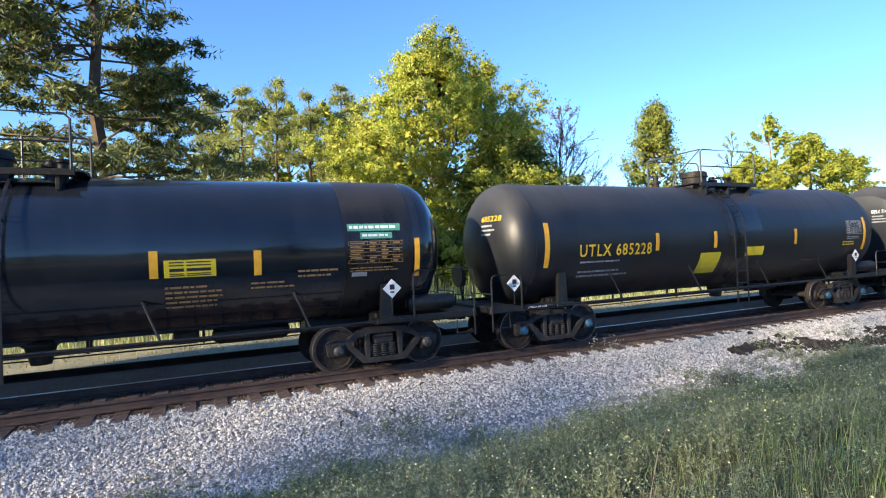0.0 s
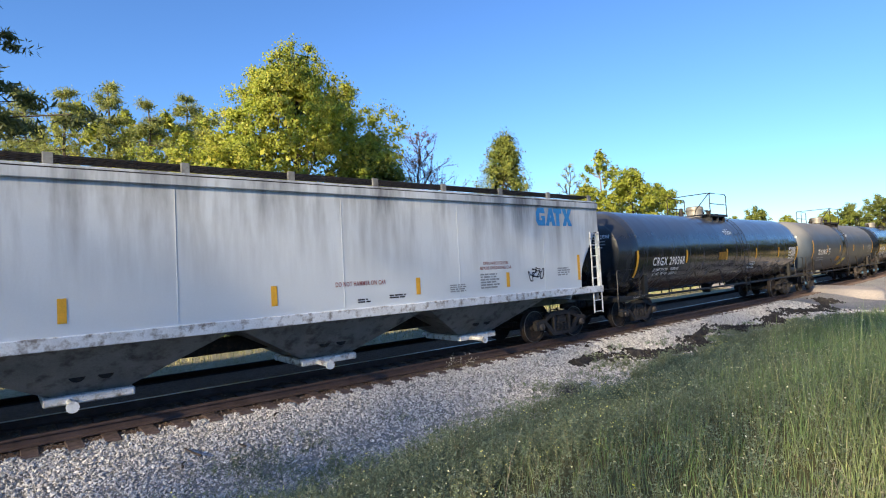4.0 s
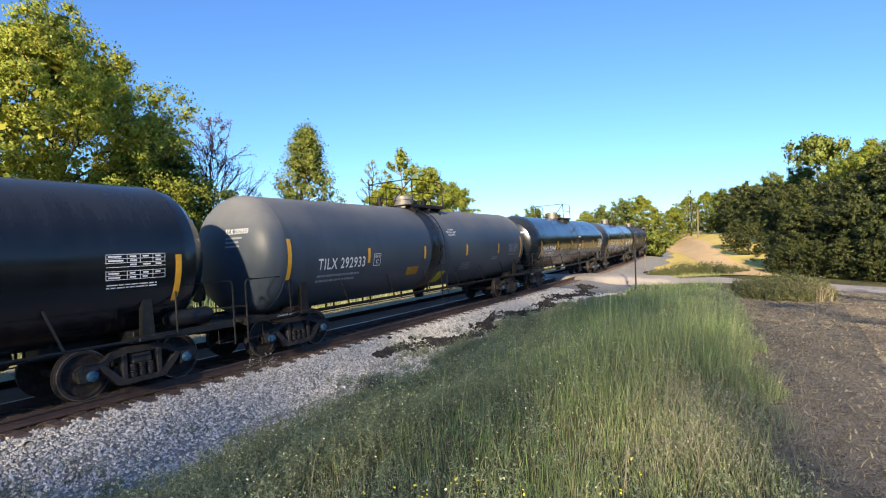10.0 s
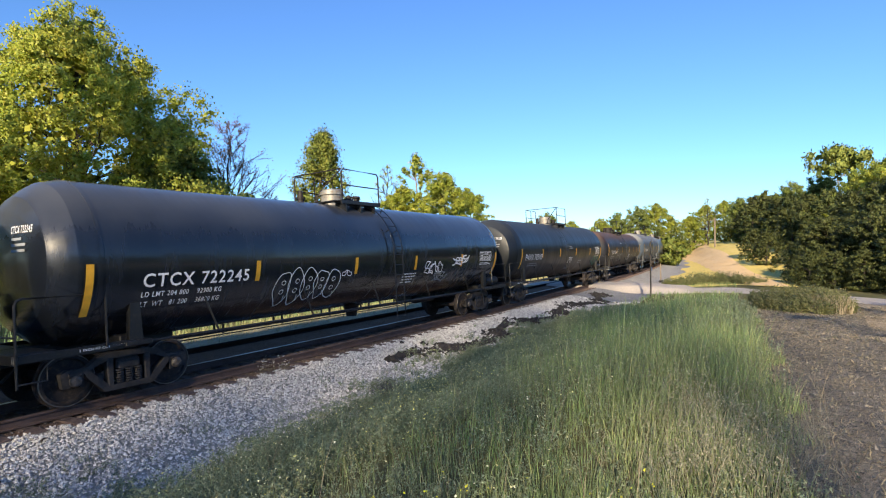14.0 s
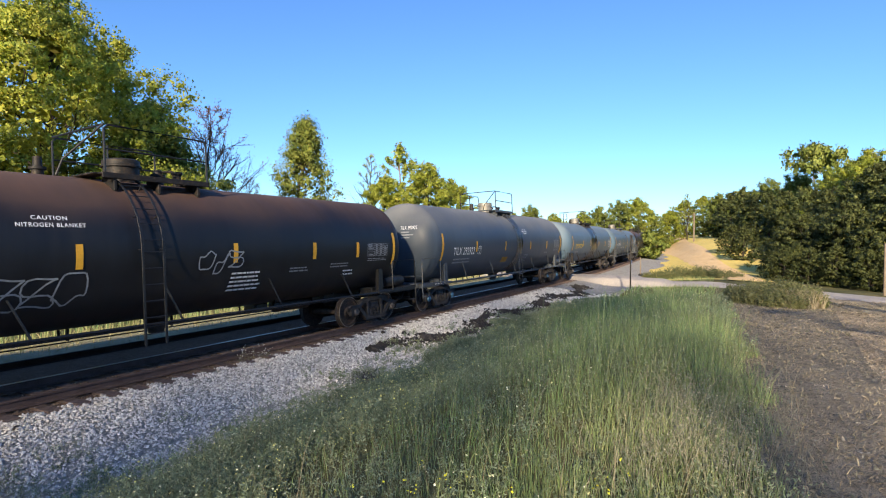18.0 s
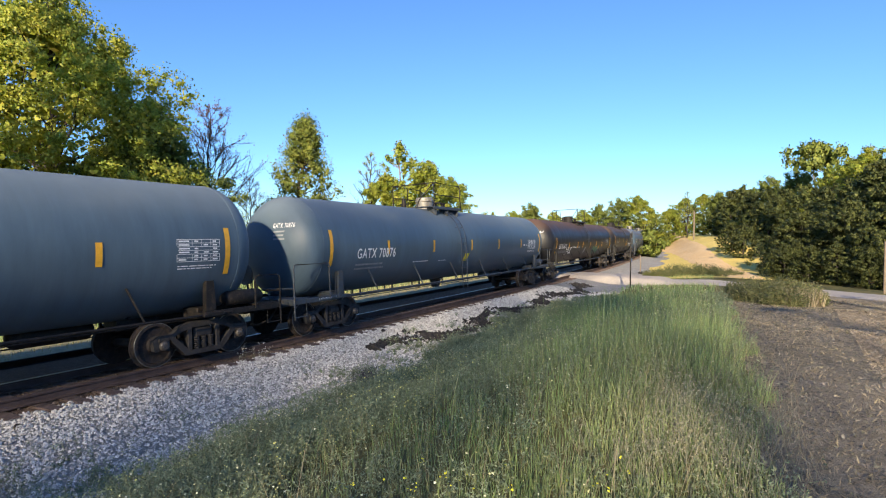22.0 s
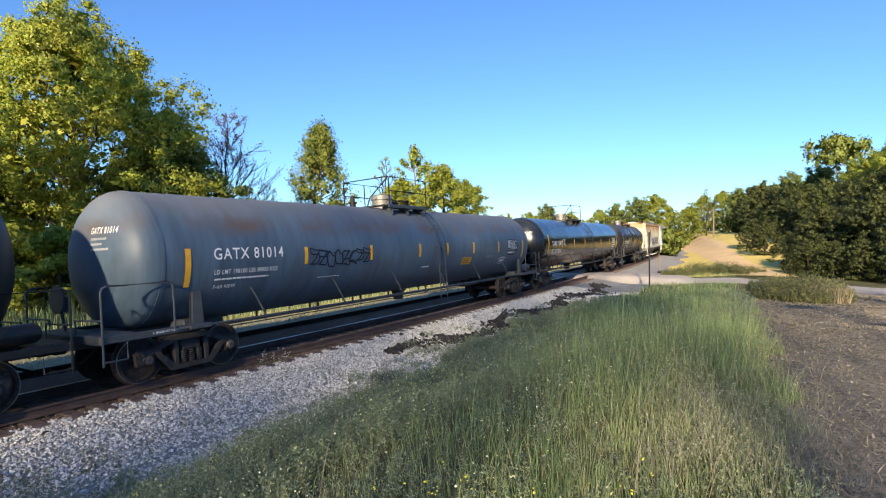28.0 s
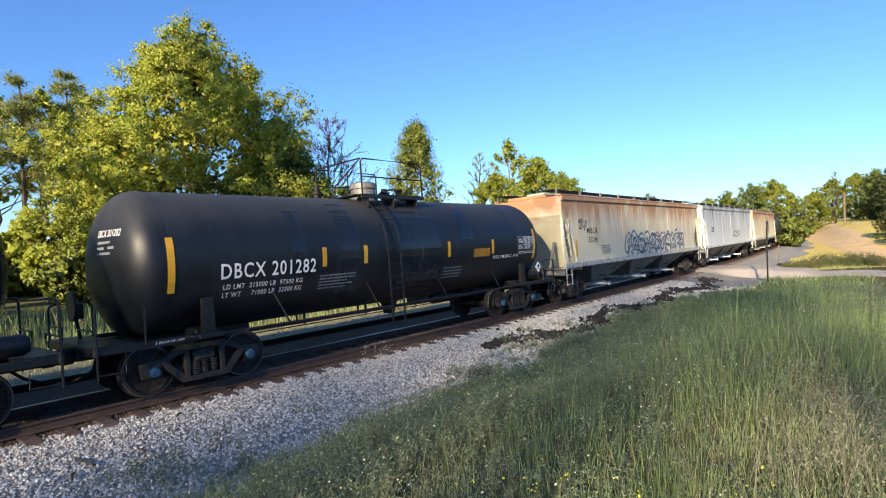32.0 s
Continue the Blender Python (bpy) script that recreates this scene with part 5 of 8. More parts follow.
hopper_car("white covered hopper with grey streaks and a blue logo", -128.84, -113.81, HOP_WHITE, HOP_SILL, True,
           words=[("DO NOT HAMMER ON CAR", -0.2, 1.02, 2.0, 2.1, LETTER_RED), ("OPEN HATCH COVERS", 3.98, 4.88, 2.32, 2.4, LETTER_RED), ("BEFORE UNLOADING CAR", 3.86, 5.0, 2.2, 2.28, LETTER_RED), ("GACX", -7.3, -6.6, 2.62, 2.8, LETTER_DARK), ("55308", -7.3, -6.6, 2.36, 2.54, LETTER_DARK)],
           bars=[(0.3, 0.62, 1.62, 1.72, 2, LETTER_DARK), (1.1, 1.55, 1.66, 1.76, 2, LETTER_DARK), (2.85, 3.4, 1.68, 1.88, 4, LETTER_DIM), (3.86, 4.6, 1.7, 2.1, 6, LETTER_DIM), (6.9, 7.5, 1.9, 2.15, 4, LETTER_DIM)],
           tags=[(5.65, 6.3, 1.85, 2.15, 4, 0.03, SPRAY_DARK), (-6.2, -5.6, 1.9, 2.2, 3, 0.03, SPRAY_DARK)], stripes=[(1.9, 1.72, 2.1), (4.85, 1.72, 2.1), (7.9, 1.75, 2.5), (-1.5, 1.72, 2.1), (-4.8, 1.72, 2.1), (-7.9, 1.75, 2.5)])

tank_car("tank_car", "satin black tank car with white lettering", -109.46, -94.76, PAINT["satin"], r=1.55, cz=2.52, lad=0.75, stripes=std_stripes(8.05, -4.48, -0.83, 2.42, 5.33, tall=(1.67, 2.57), short=(2.07, 2.54)),
         head=("CRGX 290368", W), letters=[("CRGX 290368", -7.0, -4.66, N0, N1, W), ("LD LMT 204 900    92900 KG", -6.88, -5.0, 1.83, 1.93, W), ("LT WT   81 100    36800 KG", -6.8, -5.0, 1.68, 1.78, W), ("CAUTION", -0.5, -0.05, 3.33, 3.39, W), ("NITROGEN BLANKET", -0.7, 0.15, 3.245, 3.305, W), ("DO NOT ENTER", -0.58, 0.05, 3.16, 3.22, W)],
         jacket=True, bars=[(1.75, 2.6, 1.62, 1.95, 5, W), (3.7, 4.4, 1.8, 1.88, 1, DM), (5.2, 6.0, 1.78, 1.92, 2, DM)] + table(6.8, 7.8, 2.05, 2.5, W), panels=[(-1.62, -0.9, 2.1, 2.42, SIGN_ORANGE, 0)], deck="galv")
tank_car("tank_car", "weathered grey tank car with white lettering", -90.45, -75.9, PAINT["grey"], r=1.55, cz=2.52, lad=-0.85, stripes=std_stripes(7.98, -4.9, -1.86, 1.82, 4.81),
         head=("TILX 293012", W), letters=[("TILX 293012", -6.97, -4.99, N0, N1, W), ("C", -4.55, -4.42, 2.08, 2.2, W), ("CAUTION", 0.06, 0.50, 3.27, 3.33, W), ("NITROGEN BLANKET", -0.12, 0.68, 3.185, 3.245, W), ("DO NOT ENTER", 0.0, 0.56, 3.10, 3.16, W)], bars=[(-6.95, -5.1, 1.66, 1.92, 2, DM)] + table(6.3, 7.4, 2.1, 2.5, DM),
         panels=[(-2.25, -1.52, 1.58, 1.86, SIGN_ORANGE, 0), (-0.52, 0.05, 1.26, 1.72, SIGN_YELLOW, 0.1)], caps="blue", deck="galv", band=(-1.2, -0.42, BAND_DARK), gear_mat=STEEL_DARK)
tank_car("tank_car", "glossy black tank car with bright white lettering", -71.5, -57.2, PAINT["gloss"], r=1.56, cz=2.53, lad=0.45, stripes=std_stripes(7.78, -4.63, -1.45, 1.49, 4.75, tall=(1.67, 2.57), short=(2.07, 2.54)),
         head=("PNWX 703450", W), letters=[("PNWX 703450", -7.5, -5.0, 2.02, 2.28, W), ("LD LMT  205700   93300KG", -6.6, -5.1, 1.82, 1.92, W), ("LT WT      80300   36400KG", -6.6, -5.1, 1.66, 1.76, W), ("4 INCH FIBERGLASS", -4.05, -3.38, 2.12, 2.18, W), ("INSULATION", -4.05, -3.65, 2.03, 2.09, W)], jacket=True,
         bars=[(-0.6, 0.0, 2.82, 2.9, 2, W), (0.9, 1.9, 1.7, 1.85, 2, DM), (2.4, 3.2, 1.9, 2.1, 3, DM)] + table(6.4, 7.5, 2.1, 2.6, W), deck="galv", caps="blue")
tank_car("tank_car", "grey tank car with a dark stained middle band", -53.1, -38.7, PAINT["grey_two"], r=1.55, cz=2.52, lad=-0.45, stripes=std_stripes(7.75, -4.55, -1.36, 1.87, 5.0),
         head=("TILX 292933", W), letters=[("TILX 292933", -6.72, -4.73, N0, N1, W), ("C", -4.2, -4.07, 2.08, 2.2, W), ("CAUTION", 0.35+0.18, 0.35+0.62, 3.10, 3.17, W), ("NITROGEN BLANKET", 0.35, 0.35+0.8, 3.0, 3.07, W), ("DO NOT ENTER", 0.35+0.12, 0.35+0.68, 2.90, 2.97, W)], bars=[(-6.7, -4.9, 1.66, 1.92, 2, DM), (1.6, 2.5, 1.55, 1.85, 5, DM), (4.4, 5.1, 1.85, 2.0, 2, DM)] + table(6.2, 7.3, 2.1, 2.5, DM),
         panels=[(-2.35, -1.62, 1.62, 1.88, SIGN_ORANGE, 0), (-0.18, 0.4, 1.22, 1.6, SIGN_YELLOW, 0.12)], caps="blue", deck="galv", band=(-0.98, -0.2, BAND_DARK), gear_mat=STEEL_DARK)
tank_car("tank_car", "glossy black tank car with blue bearing caps", -34.45, -19.95, PAINT["gloss"], r=1.56, cz=2.53, lad=-0.4, stripes=std_stripes(7.78, -4.63, -1.4, 1.56, 4.79, tall=(1.67, 2.57), short=(2.07, 2.54)),
         head=("PNWX 703440", W), letters=[("PNWX 703440", -7.55, -5.06, 2.01, 2.27, W), ("LD LMT  206600   93700KG", -6.9, -5.2, 1.86, 1.95, W), ("LT WT      79400   36000KG", -6.85, -5.2, 1.70, 1.79, W), ("4 INCH FIBERGLASS", -4.0, -3.33, 2.06, 2.12, W), ("INSULATION", -4.0, -3.6, 1.97, 2.03, W)], jacket=True,
         bars=[(0.5, 1.2, 2.75, 2.85, 2, W), (0.5, 1.1, 1.85, 2.3, 5, W), (-2.2, -0.9, 1.68, 1.82, 2, DM), (2.3, 3.0, 1.9, 2.08, 2, DM)] + table(6.5, 7.6, 2.1, 2.6, W), caps="blue", deck="galv")
tank_car("tank_car", "black tank car with large white outline graffiti", -15.6, -1.36, PAINT["satin"], r=1.56, cz=2.53, lad=0.75, stripes=std_stripes(7.9, -4.36, -0.97, 1.99, 5.04, tall=(1.57, 2.46), short=(1.98, 2.43)),
         head=("CTCX 722245", W), letters=[("CTCX 722245", -6.97, -4.6, 2.0, 2.26, W), ("LD LMT 204 800    92900 KG", -6.97, -5.26, 1.82, 1.92, W), ("LT  WT   81 200    36800 KG", -6.95, -5.26, 1.64, 1.74, W)], jacket=True, bars=[(1.4, 2.2, 1.55, 1.9, 4, W)] + table(6.5, 7.5, 2.1, 2.5, W),
         tags=[(-3.75, -1.6, 1.36, 2.2, -5, 0.022, W), (-1.5, -1.15, 1.95, 2.1, 2, 0.02, W), (2.6, 3.7, 1.75, 2.2, 4, 0.035, W), (3.3, 4.2, 1.5, 1.8, 4, 0.03, DM), (4.4, 5.6, 2.05, 2.35, 5, 0.04, LETTER_WHITE)], deck="galv")
c = tank_car("tank_car", "dull dark tank car with faint green graffiti", 2.9, 16.8, PAINT["dull"], r=1.55, cz=2.52, jacket=True, lad=-1.0, dome_u=0.6, stripes=std_stripes(7.5, -4.6, -1.7, 1.42, 4.62, tall=(1.67, 2.57)),
         head=("PNWX 703109", W), letters=[("PNWX 703109", -7.0, -4.65, N0, N1, W)], bars=[(-6.6, -5.0, 1.72, 1.9, 2, DM), (2.2, 3.0, 1.62, 1.85, 2, DM), (0.0, 0.9, 1.72, 2.05, 5, W), (0.0, 0.7, 2.52, 2.7, 2, DM), (0.0, 0.7, 1.35, 1.5, 2, DM)] + table(6.0, 7.1, 2.1, 2.6, W), tags=[(5.6, 7.6, 1.4, 2.0, 5, 0.03, SPRAY_GREEN)], deck="galv", caps="grey")
placard(c, 7.6, 1.6)
tank_car("tank_car", "black tank car with a rust-brown top", 20.99, 34.9, PAINT["rust"], r=1.46, cz=2.44, lad=-0.6, stripes=std_stripes(7.55, -4.45, -1.85, 1.4, 3.92, 5.72),
         head=("TILX 251518", W), letters=[("TILX 251518", -6.47, -4.55, N0, N1, W), ("CAUTION", -2.52, -1.98, 2.96, 3.03, W), ("NITROGEN BLANKET", -2.75, -1.7, 2.84, 2.91, W), ("C", -4.05, -3.92, 2.1, 2.22, W)],
         bars=[(-6.45, -4.9, 1.66, 1.92, 2, DM), (1.35, 2.3, 1.45, 1.92, 5, W), (3.1, 3.9, 1.8, 1.95, 2, DM), (4.6, 5.4, 1.85, 2.0, 2, DM), (5.2, 5.7, 1.6, 1.8, 2, W)] + table(6.2, 7.2, 2.1, 2.5, DM), tags=[(-4.1, -1.7, 1.5, 2.1, 5, 0.03, DM), (0.5, 1.6, 1.9, 2.4, 3, 0.03, DM)], deck="dark")
tank_car("tank_car", "grey tank car with pale dusty heads", 39.11, 53.4, PAINT["grey_two"], r=1.55, cz=2.52, lad=0.1, stripes=std_stripes(7.63, -4.62, -1.38, 2.15, 4.92),
         head=("TILX 292922", W), letters=[("TILX 292922", -6.72, -4.82, N0, N1, W), ("C", -4.36, -4.26, 2.08, 2.17, W), ("CAUTION", 1.0+0.18, 1.0+0.62, 3.10, 3.17, W), ("NITROGEN BLANKET", 1.0, 1.0+0.8, 3.0, 3.07, W), ("DO NOT ENTER", 1.0+0.12, 1.0+0.68, 2.90, 2.97, W)], bars=[(-6.6, -4.9, 1.66, 1.92, 2, DM), (1.35, 2.1, 1.5, 1.9, 5, DM), (4.7, 5.4, 1.85, 1.95, 1, DM)] + table(6.3, 7.4, 2.1, 2.6, DM),
         panels=[(-1.5, -0.8, 1.58, 1.82, SIGN_ORANGE, 0)], caps="blue", deck="galv", band=(0.1, 0.9, BAND_DARK), gear_mat=STEEL_GREY)
tank_car("tank_car", "pale blue-grey tank car with a black stained band", 57.64, 71.3, PAINT["pale"], r=1.47, cz=2.45, lad=0.2, stripes=std_stripes(7.2, -4.1, -1.5, 1.66, 4.5),
         letters=[("UTLX", -6.31, -5.3, N0, N1, YL), ("672510", -5.15, -4.1, N0, N1, YL)], bars=[(-6.3, -5.1, 1.7, 1.85, 1, DM), (-2.6, -2.2, 2.6, 2.65, 1, LETTER_DARK)] + table(6.0, 7.0, 2.1, 2.6, W), deck="galv", band=(-1.15, 1.05, BAND_DARK), gear_mat=STEEL_DARK, loops="narrow")
c = tank_car("tank_car", "long pale grey tank car", 75.5, 92.1, PAINT["pale"], lad=-0.9, stripes=std_stripes(8.75, -6.0, -3.07, 0.11, 2.99, 5.87),
         head=("GATX 70876", W), letters=[("GATX 70876", -7.6, -5.6, N0, N1, W), ("FRA AIP", 6.2, 6.82, 2.2, 2.31, W)], bars=[(-7.6, -6.0, 1.66, 1.9, 2, DM), (-4.4, -3.2, 1.78, 1.84, 1, W), (-2.6, -1.8, 1.76, 1.82, 1, W)] + table(6.9, 8.05, 2.0, 2.5, W), panels=[(-0.55, -0.15, 1.7, 2.0, SIGN_YELLOW, 0.12)], deck="galv", gear_mat=STEEL_GREY, dome_u=-1.0)
placard(c, 8.95, 1.6)
tank_car("tank_car", "black tank car with brown rust along the top", 96.22, 113.6, PAINT["rust"], lad=-0.3, stripes=std_stripes(8.97, -5.8, -3.39, -1.76, 0.8, 2.95, 5.3, tall=(1.68, 2.62), short=(1.9, 2.32)),
         head=("GATX 81017", W), letters=[("GATX 81017", -8.35, -6.49, 1.92, 2.22, W), ("LD LMT 198100 LBS 89850 KGS", -8.4, -6.3, 1.72, 1.83, DM), ("VENT TANK WHEN UNLOADING", -5.13, -3.68, 1.94, 2.02, W)], bars=[(-8.4, -6.5, 1.62, 1.74, 1, DM), (-3.2, -2.45, 1.93, 2.0, 1, W)] + table(6.9, 7.9, 2.1, 2.5, DM),
         tags=[(-6.4, -5.0, 1.55, 2.0, 4, 0.04, W), (2.0, 4.2, 1.42, 1.95, -4, 0.05, SPRAY_GREEN)], panels=[(-1.05, -0.72, 1.55, 1.92, DM, 0.1), (3.9, 4.35, 1.7, 1.95, SIGN_ORANGE, 0)], deck="dark")
tank_car("tank_car", "brown-black rusty tank car with graffiti", 117.8, 131.1, PAINT["rust_two"], lad=0.3, stripes=std_stripes(7.2, -4.2, -1.2, 1.8, 4.8),
         bars=[(-6.4, -4.5, 2.05, 2.3, 1, DM), (-6.4, -5.0, 1.7, 1.9, 2, DM)] + table(5.6, 6.7, 2.1, 2.6, W), tags=[(2.3, 5.05, 1.62, 2.08, 6, 0.032, W)], panels=[(1.0, 2.1, 1.76, 2.08, SIGN_ORANGE, 0)], deck="dark")
SIGN_AMBER = plain("amber_panel", (0.62, 0.33, 0.04), 0.55, 0.0, 0.2, 6, 40, 0.05)


def framed_print(car, u0, u1, z0, z1):
    """A small white frame round a line of figures."""
    sk, g = Skin(1.43, 2.42), Geo()
    for p, q in (((u0, z0), (u1, z0)), ((u1, z0), (u1 + 0.05, z1)), ((u1 + 0.05, z1), (u0 + 0.05, z1)), ((u0 + 0.05, z1), (u0, z0))):
        sk.stroke(g, [p, q], 0.016)
    for k in range(4):
        sk.patch(g, u0 + 0.1 + 0.11 * k, u0 + 0.17 + 0.11 * k, z0 + 0.07, z1 - 0.07, 1)
    put("framed_print", shape_mesh(g, "framed_print", W), car)


c = tank_car("tank_car", "patched blue-grey tank car with dark graffiti", 135.34, 152.2, PAINT["patched"], lad=1.0, stripes=std_stripes(8.65, -5.4, -2.78, -0.18, 1.63, 3.68, 5.98, tall=(1.81, 2.58)),
         head=("GATX 81014", W), letters=[("GATX 81014", -8.06, -6.16, 2.33, 2.58, W), ("LD LMT 198100 LBS 89850 KGS", -8.04, -6.33, 2.02, 2.12, W), ("7-60 NEW", -8.02, -7.45, 1.72, 1.80, W)], bars=[(-8.02, -6.4, 1.87, 1.96, 1, W), (-4.9, -4.0, 1.74, 1.78, 1, W), (0.05, 0.6, 1.72, 1.82, 1, W), (4.85, 5.6, 1.9, 2.0, 2, DM), (2.88, 3.5, 1.75, 1.95, 3, LETTER_DARK), (7.1, 7.6, 1.98, 2.08, 1, W)] + table(6.95, 8.0, 2.15, 2.6, W),
         tags=[(-5.25, -2.85, 2.05, 2.5, 8, 0.035, SPRAY_DARK)], panels=[(2.82, 3.57, 1.72, 1.98, SIGN_AMBER, 0), (6.92, 8.04, 2.1, 2.64, LETTER_DARK, 0), (7.0, 7.62, 1.94, 2.1, LETTER_DARK, 0)], deck="galv", gear_mat=STEEL_GREY, patch_mat=PAINT["pale"], patches=[(-0.9, -0.35, 1.5, 2.5), (4.75, 5.55, 1.95, 2.4)])
framed_print(c, 6.2, 6.75, 1.62, 1.86)
c = tank_car("tank_car", "long glossy black tank car with white lettering", 156.4, 173.2, PAINT["gloss"], lad=0.5, stripes=std_stripes(8.65, -6.17, -3.72, -1.23, 3.26, 6.07),
             head=("TAMX 1042", W), letters=[("TAMX 1042", -8.1, -6.35, 2.24, 2.5, W), ("LD LMT  195600 LBS 88730 KGS", -8.06, -6.34, 1.96, 2.06, W), ("LT WT     67400 LBS 30550 KGS", -8.06, -6.34, 1.82, 1.92, W), ("10-98 NEW", -8.1, -7.5, 1.62, 1.70, DM), ("C", -5.85, -5.72, 2.26, 2.38, W)],
             bars=[(-4.0, -3.4, 1.72, 1.76, 1, W), (1.8, 2.5, 1.8, 1.85, 1, W)] + table(7.0, 8.1, 2.15, 2.6, W), deck="galv", dome_u=-1.2)
placard(c, 8.9, 1.6)
framed_print(c, 7.3, 7.8, 1.78, 2.02)
c = tank_car("tank_car", "black tank car with glossy repainted patches", 177.46, 188.3, PAINT["black"], lad=-0.7, stripes=std_stripes(6.08, -2.75, -1.54, 1.56, 3.66),
             head=("DBCX 201282", W), letters=[("DBCX 201282", -5.16, -2.98, N0, N1, W), ("LD LMT  215000 LB  97500 KG", -5.1, -3.3, 1.82, 1.92, W), ("LT WT     71000 LB  32200 KG", -5.1, -3.3, 1.66, 1.76, W), ("POLYMERIC WB", 3.7, 5.1, 1.95, 2.05, W)],
             bars=[(-2.85, -1.75, 1.6, 1.95, 5, DM), (1.4, 2.3, 1.5, 1.85, 4, DM)] + table(5.1, 6.1, 2.15, 2.6, W), panels=[(2.7, 3.5, 2.05, 2.3, SIGN_ORANGE, 0)], caps="blue", deck="galv", loops="narrow",
             patches=[(-3.6, -3.2, 2.0, 3.4), (-2.3, -1.75, 1.3, 3.6), (-0.35, 1.2, 1.2, 3.6), (2.2, 2.7, 2.6, 3.5)])
placard(c, 6.45, 1.52, -1.3)
hopper_car("rust-stained cream covered hopper with graffiti", 192.3, 207.3, HOP_RUST, HOP_RUST_SILL,
           words=[("MBLX", -6.9, -5.9, 2.62, 2.85, LETTER_DARK), ("53241", -6.8, -5.9, 2.25, 2.48, LETTER_DARK)], bars=[(-5.6, -4.6, 1.7, 2.1, 5, LETTER_DIM)],
           tags=[(-3.0, 5.8, 1.4, 2.6, -11, 0.10, SPRAY_BLUE), (-2.95, 5.75, 1.45, 2.55, -11, 0.05, W), (-2.8, 5.6, 1.6, 2.5, 11, 0.08, SPRAY_BLUE), (-7.6, -6.9, 2.8, 3.2, 3, 0.04, SPRAY_DARK)], stripes=[(-7.9, 1.75, 2.4), (7.9, 1.75, 2.4)])
hopper_car("clean white covered hopper", 211.5, 226.0, HOP_WHITE, HOP_SILL, bars=[(-6.5, -5.6, 2.3, 2.7, 2, LETTER_DARK)], tags=[(0.5, 3.5, 1.8, 2.4, 5, 0.06, LETTER_DIM)])
hopper_car("cream covered hopper behind the white one", 230.2, 245.0, HOP_RUST, HOP_RUST_SILL)
tank_car("tank_car", "dark tank car far down the train", 249.2, 262.5, PAINT["dull"], stripes=std_stripes(7.2, -4.2, -1.2, 1.8, 4.8), deck="dark")
tank_car("tank_car", "grey tank car far down the train", 266.7, 280.9, PAINT["grey"], stripes=std_stripes(7.6, -4.2, -1.2, 1.8, 4.8), deck="dark")
tank_car("tank_car", "black tank car far down the train", 285.1, 299.3, PAINT["black"], stripes=std_stripes(7.6, -4.2, -1.2, 1.8, 4.8), deck="dark")

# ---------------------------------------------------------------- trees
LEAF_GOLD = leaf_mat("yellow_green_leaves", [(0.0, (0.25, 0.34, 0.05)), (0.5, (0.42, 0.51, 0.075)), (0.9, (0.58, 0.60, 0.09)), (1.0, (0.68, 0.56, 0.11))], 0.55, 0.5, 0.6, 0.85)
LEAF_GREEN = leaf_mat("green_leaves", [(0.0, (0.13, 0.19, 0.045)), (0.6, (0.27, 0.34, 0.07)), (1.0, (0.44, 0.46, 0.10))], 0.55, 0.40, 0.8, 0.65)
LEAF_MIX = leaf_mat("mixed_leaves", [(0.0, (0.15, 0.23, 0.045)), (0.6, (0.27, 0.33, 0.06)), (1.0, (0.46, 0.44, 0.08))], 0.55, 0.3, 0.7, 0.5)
# the next two leaf colours are darkened to paint in the roadside woods' shade
LEAF_SHADED = leaf_mat("shaded_leaves", [(0.0, (0.035, 0.055, 0.018)), (0.6, (0.085, 0.115, 0.034)), (0.88, (0.18, 0.22, 0.06)), (1.0, (0.32, 0.32, 0.08))], 0.6, 0.3)
LEAF_WOOD_SHADED = leaf_mat("shaded_roadside_leaves", [(0.0, (0.05, 0.08, 0.025)), (0.6, (0.13, 0.17, 0.045)), (0.95, (0.22, 0.26, 0.07)), (1.0, (0.34, 0.32, 0.09))], 0.6, 0.3)
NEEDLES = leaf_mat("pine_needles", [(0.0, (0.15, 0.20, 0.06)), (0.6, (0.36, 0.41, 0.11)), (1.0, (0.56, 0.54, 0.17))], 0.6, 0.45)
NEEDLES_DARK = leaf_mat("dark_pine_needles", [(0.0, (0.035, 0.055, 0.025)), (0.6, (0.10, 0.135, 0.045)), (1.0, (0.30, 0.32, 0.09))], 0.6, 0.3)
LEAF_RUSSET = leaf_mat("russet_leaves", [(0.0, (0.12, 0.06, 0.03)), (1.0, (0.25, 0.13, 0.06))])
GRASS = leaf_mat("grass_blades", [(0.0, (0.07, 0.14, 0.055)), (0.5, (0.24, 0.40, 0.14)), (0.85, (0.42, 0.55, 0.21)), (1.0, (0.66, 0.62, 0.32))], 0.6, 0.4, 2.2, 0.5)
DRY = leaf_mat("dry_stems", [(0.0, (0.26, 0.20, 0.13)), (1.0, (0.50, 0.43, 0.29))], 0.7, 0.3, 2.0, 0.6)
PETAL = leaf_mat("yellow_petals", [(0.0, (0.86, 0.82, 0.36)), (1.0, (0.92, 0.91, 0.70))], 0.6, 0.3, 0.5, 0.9)


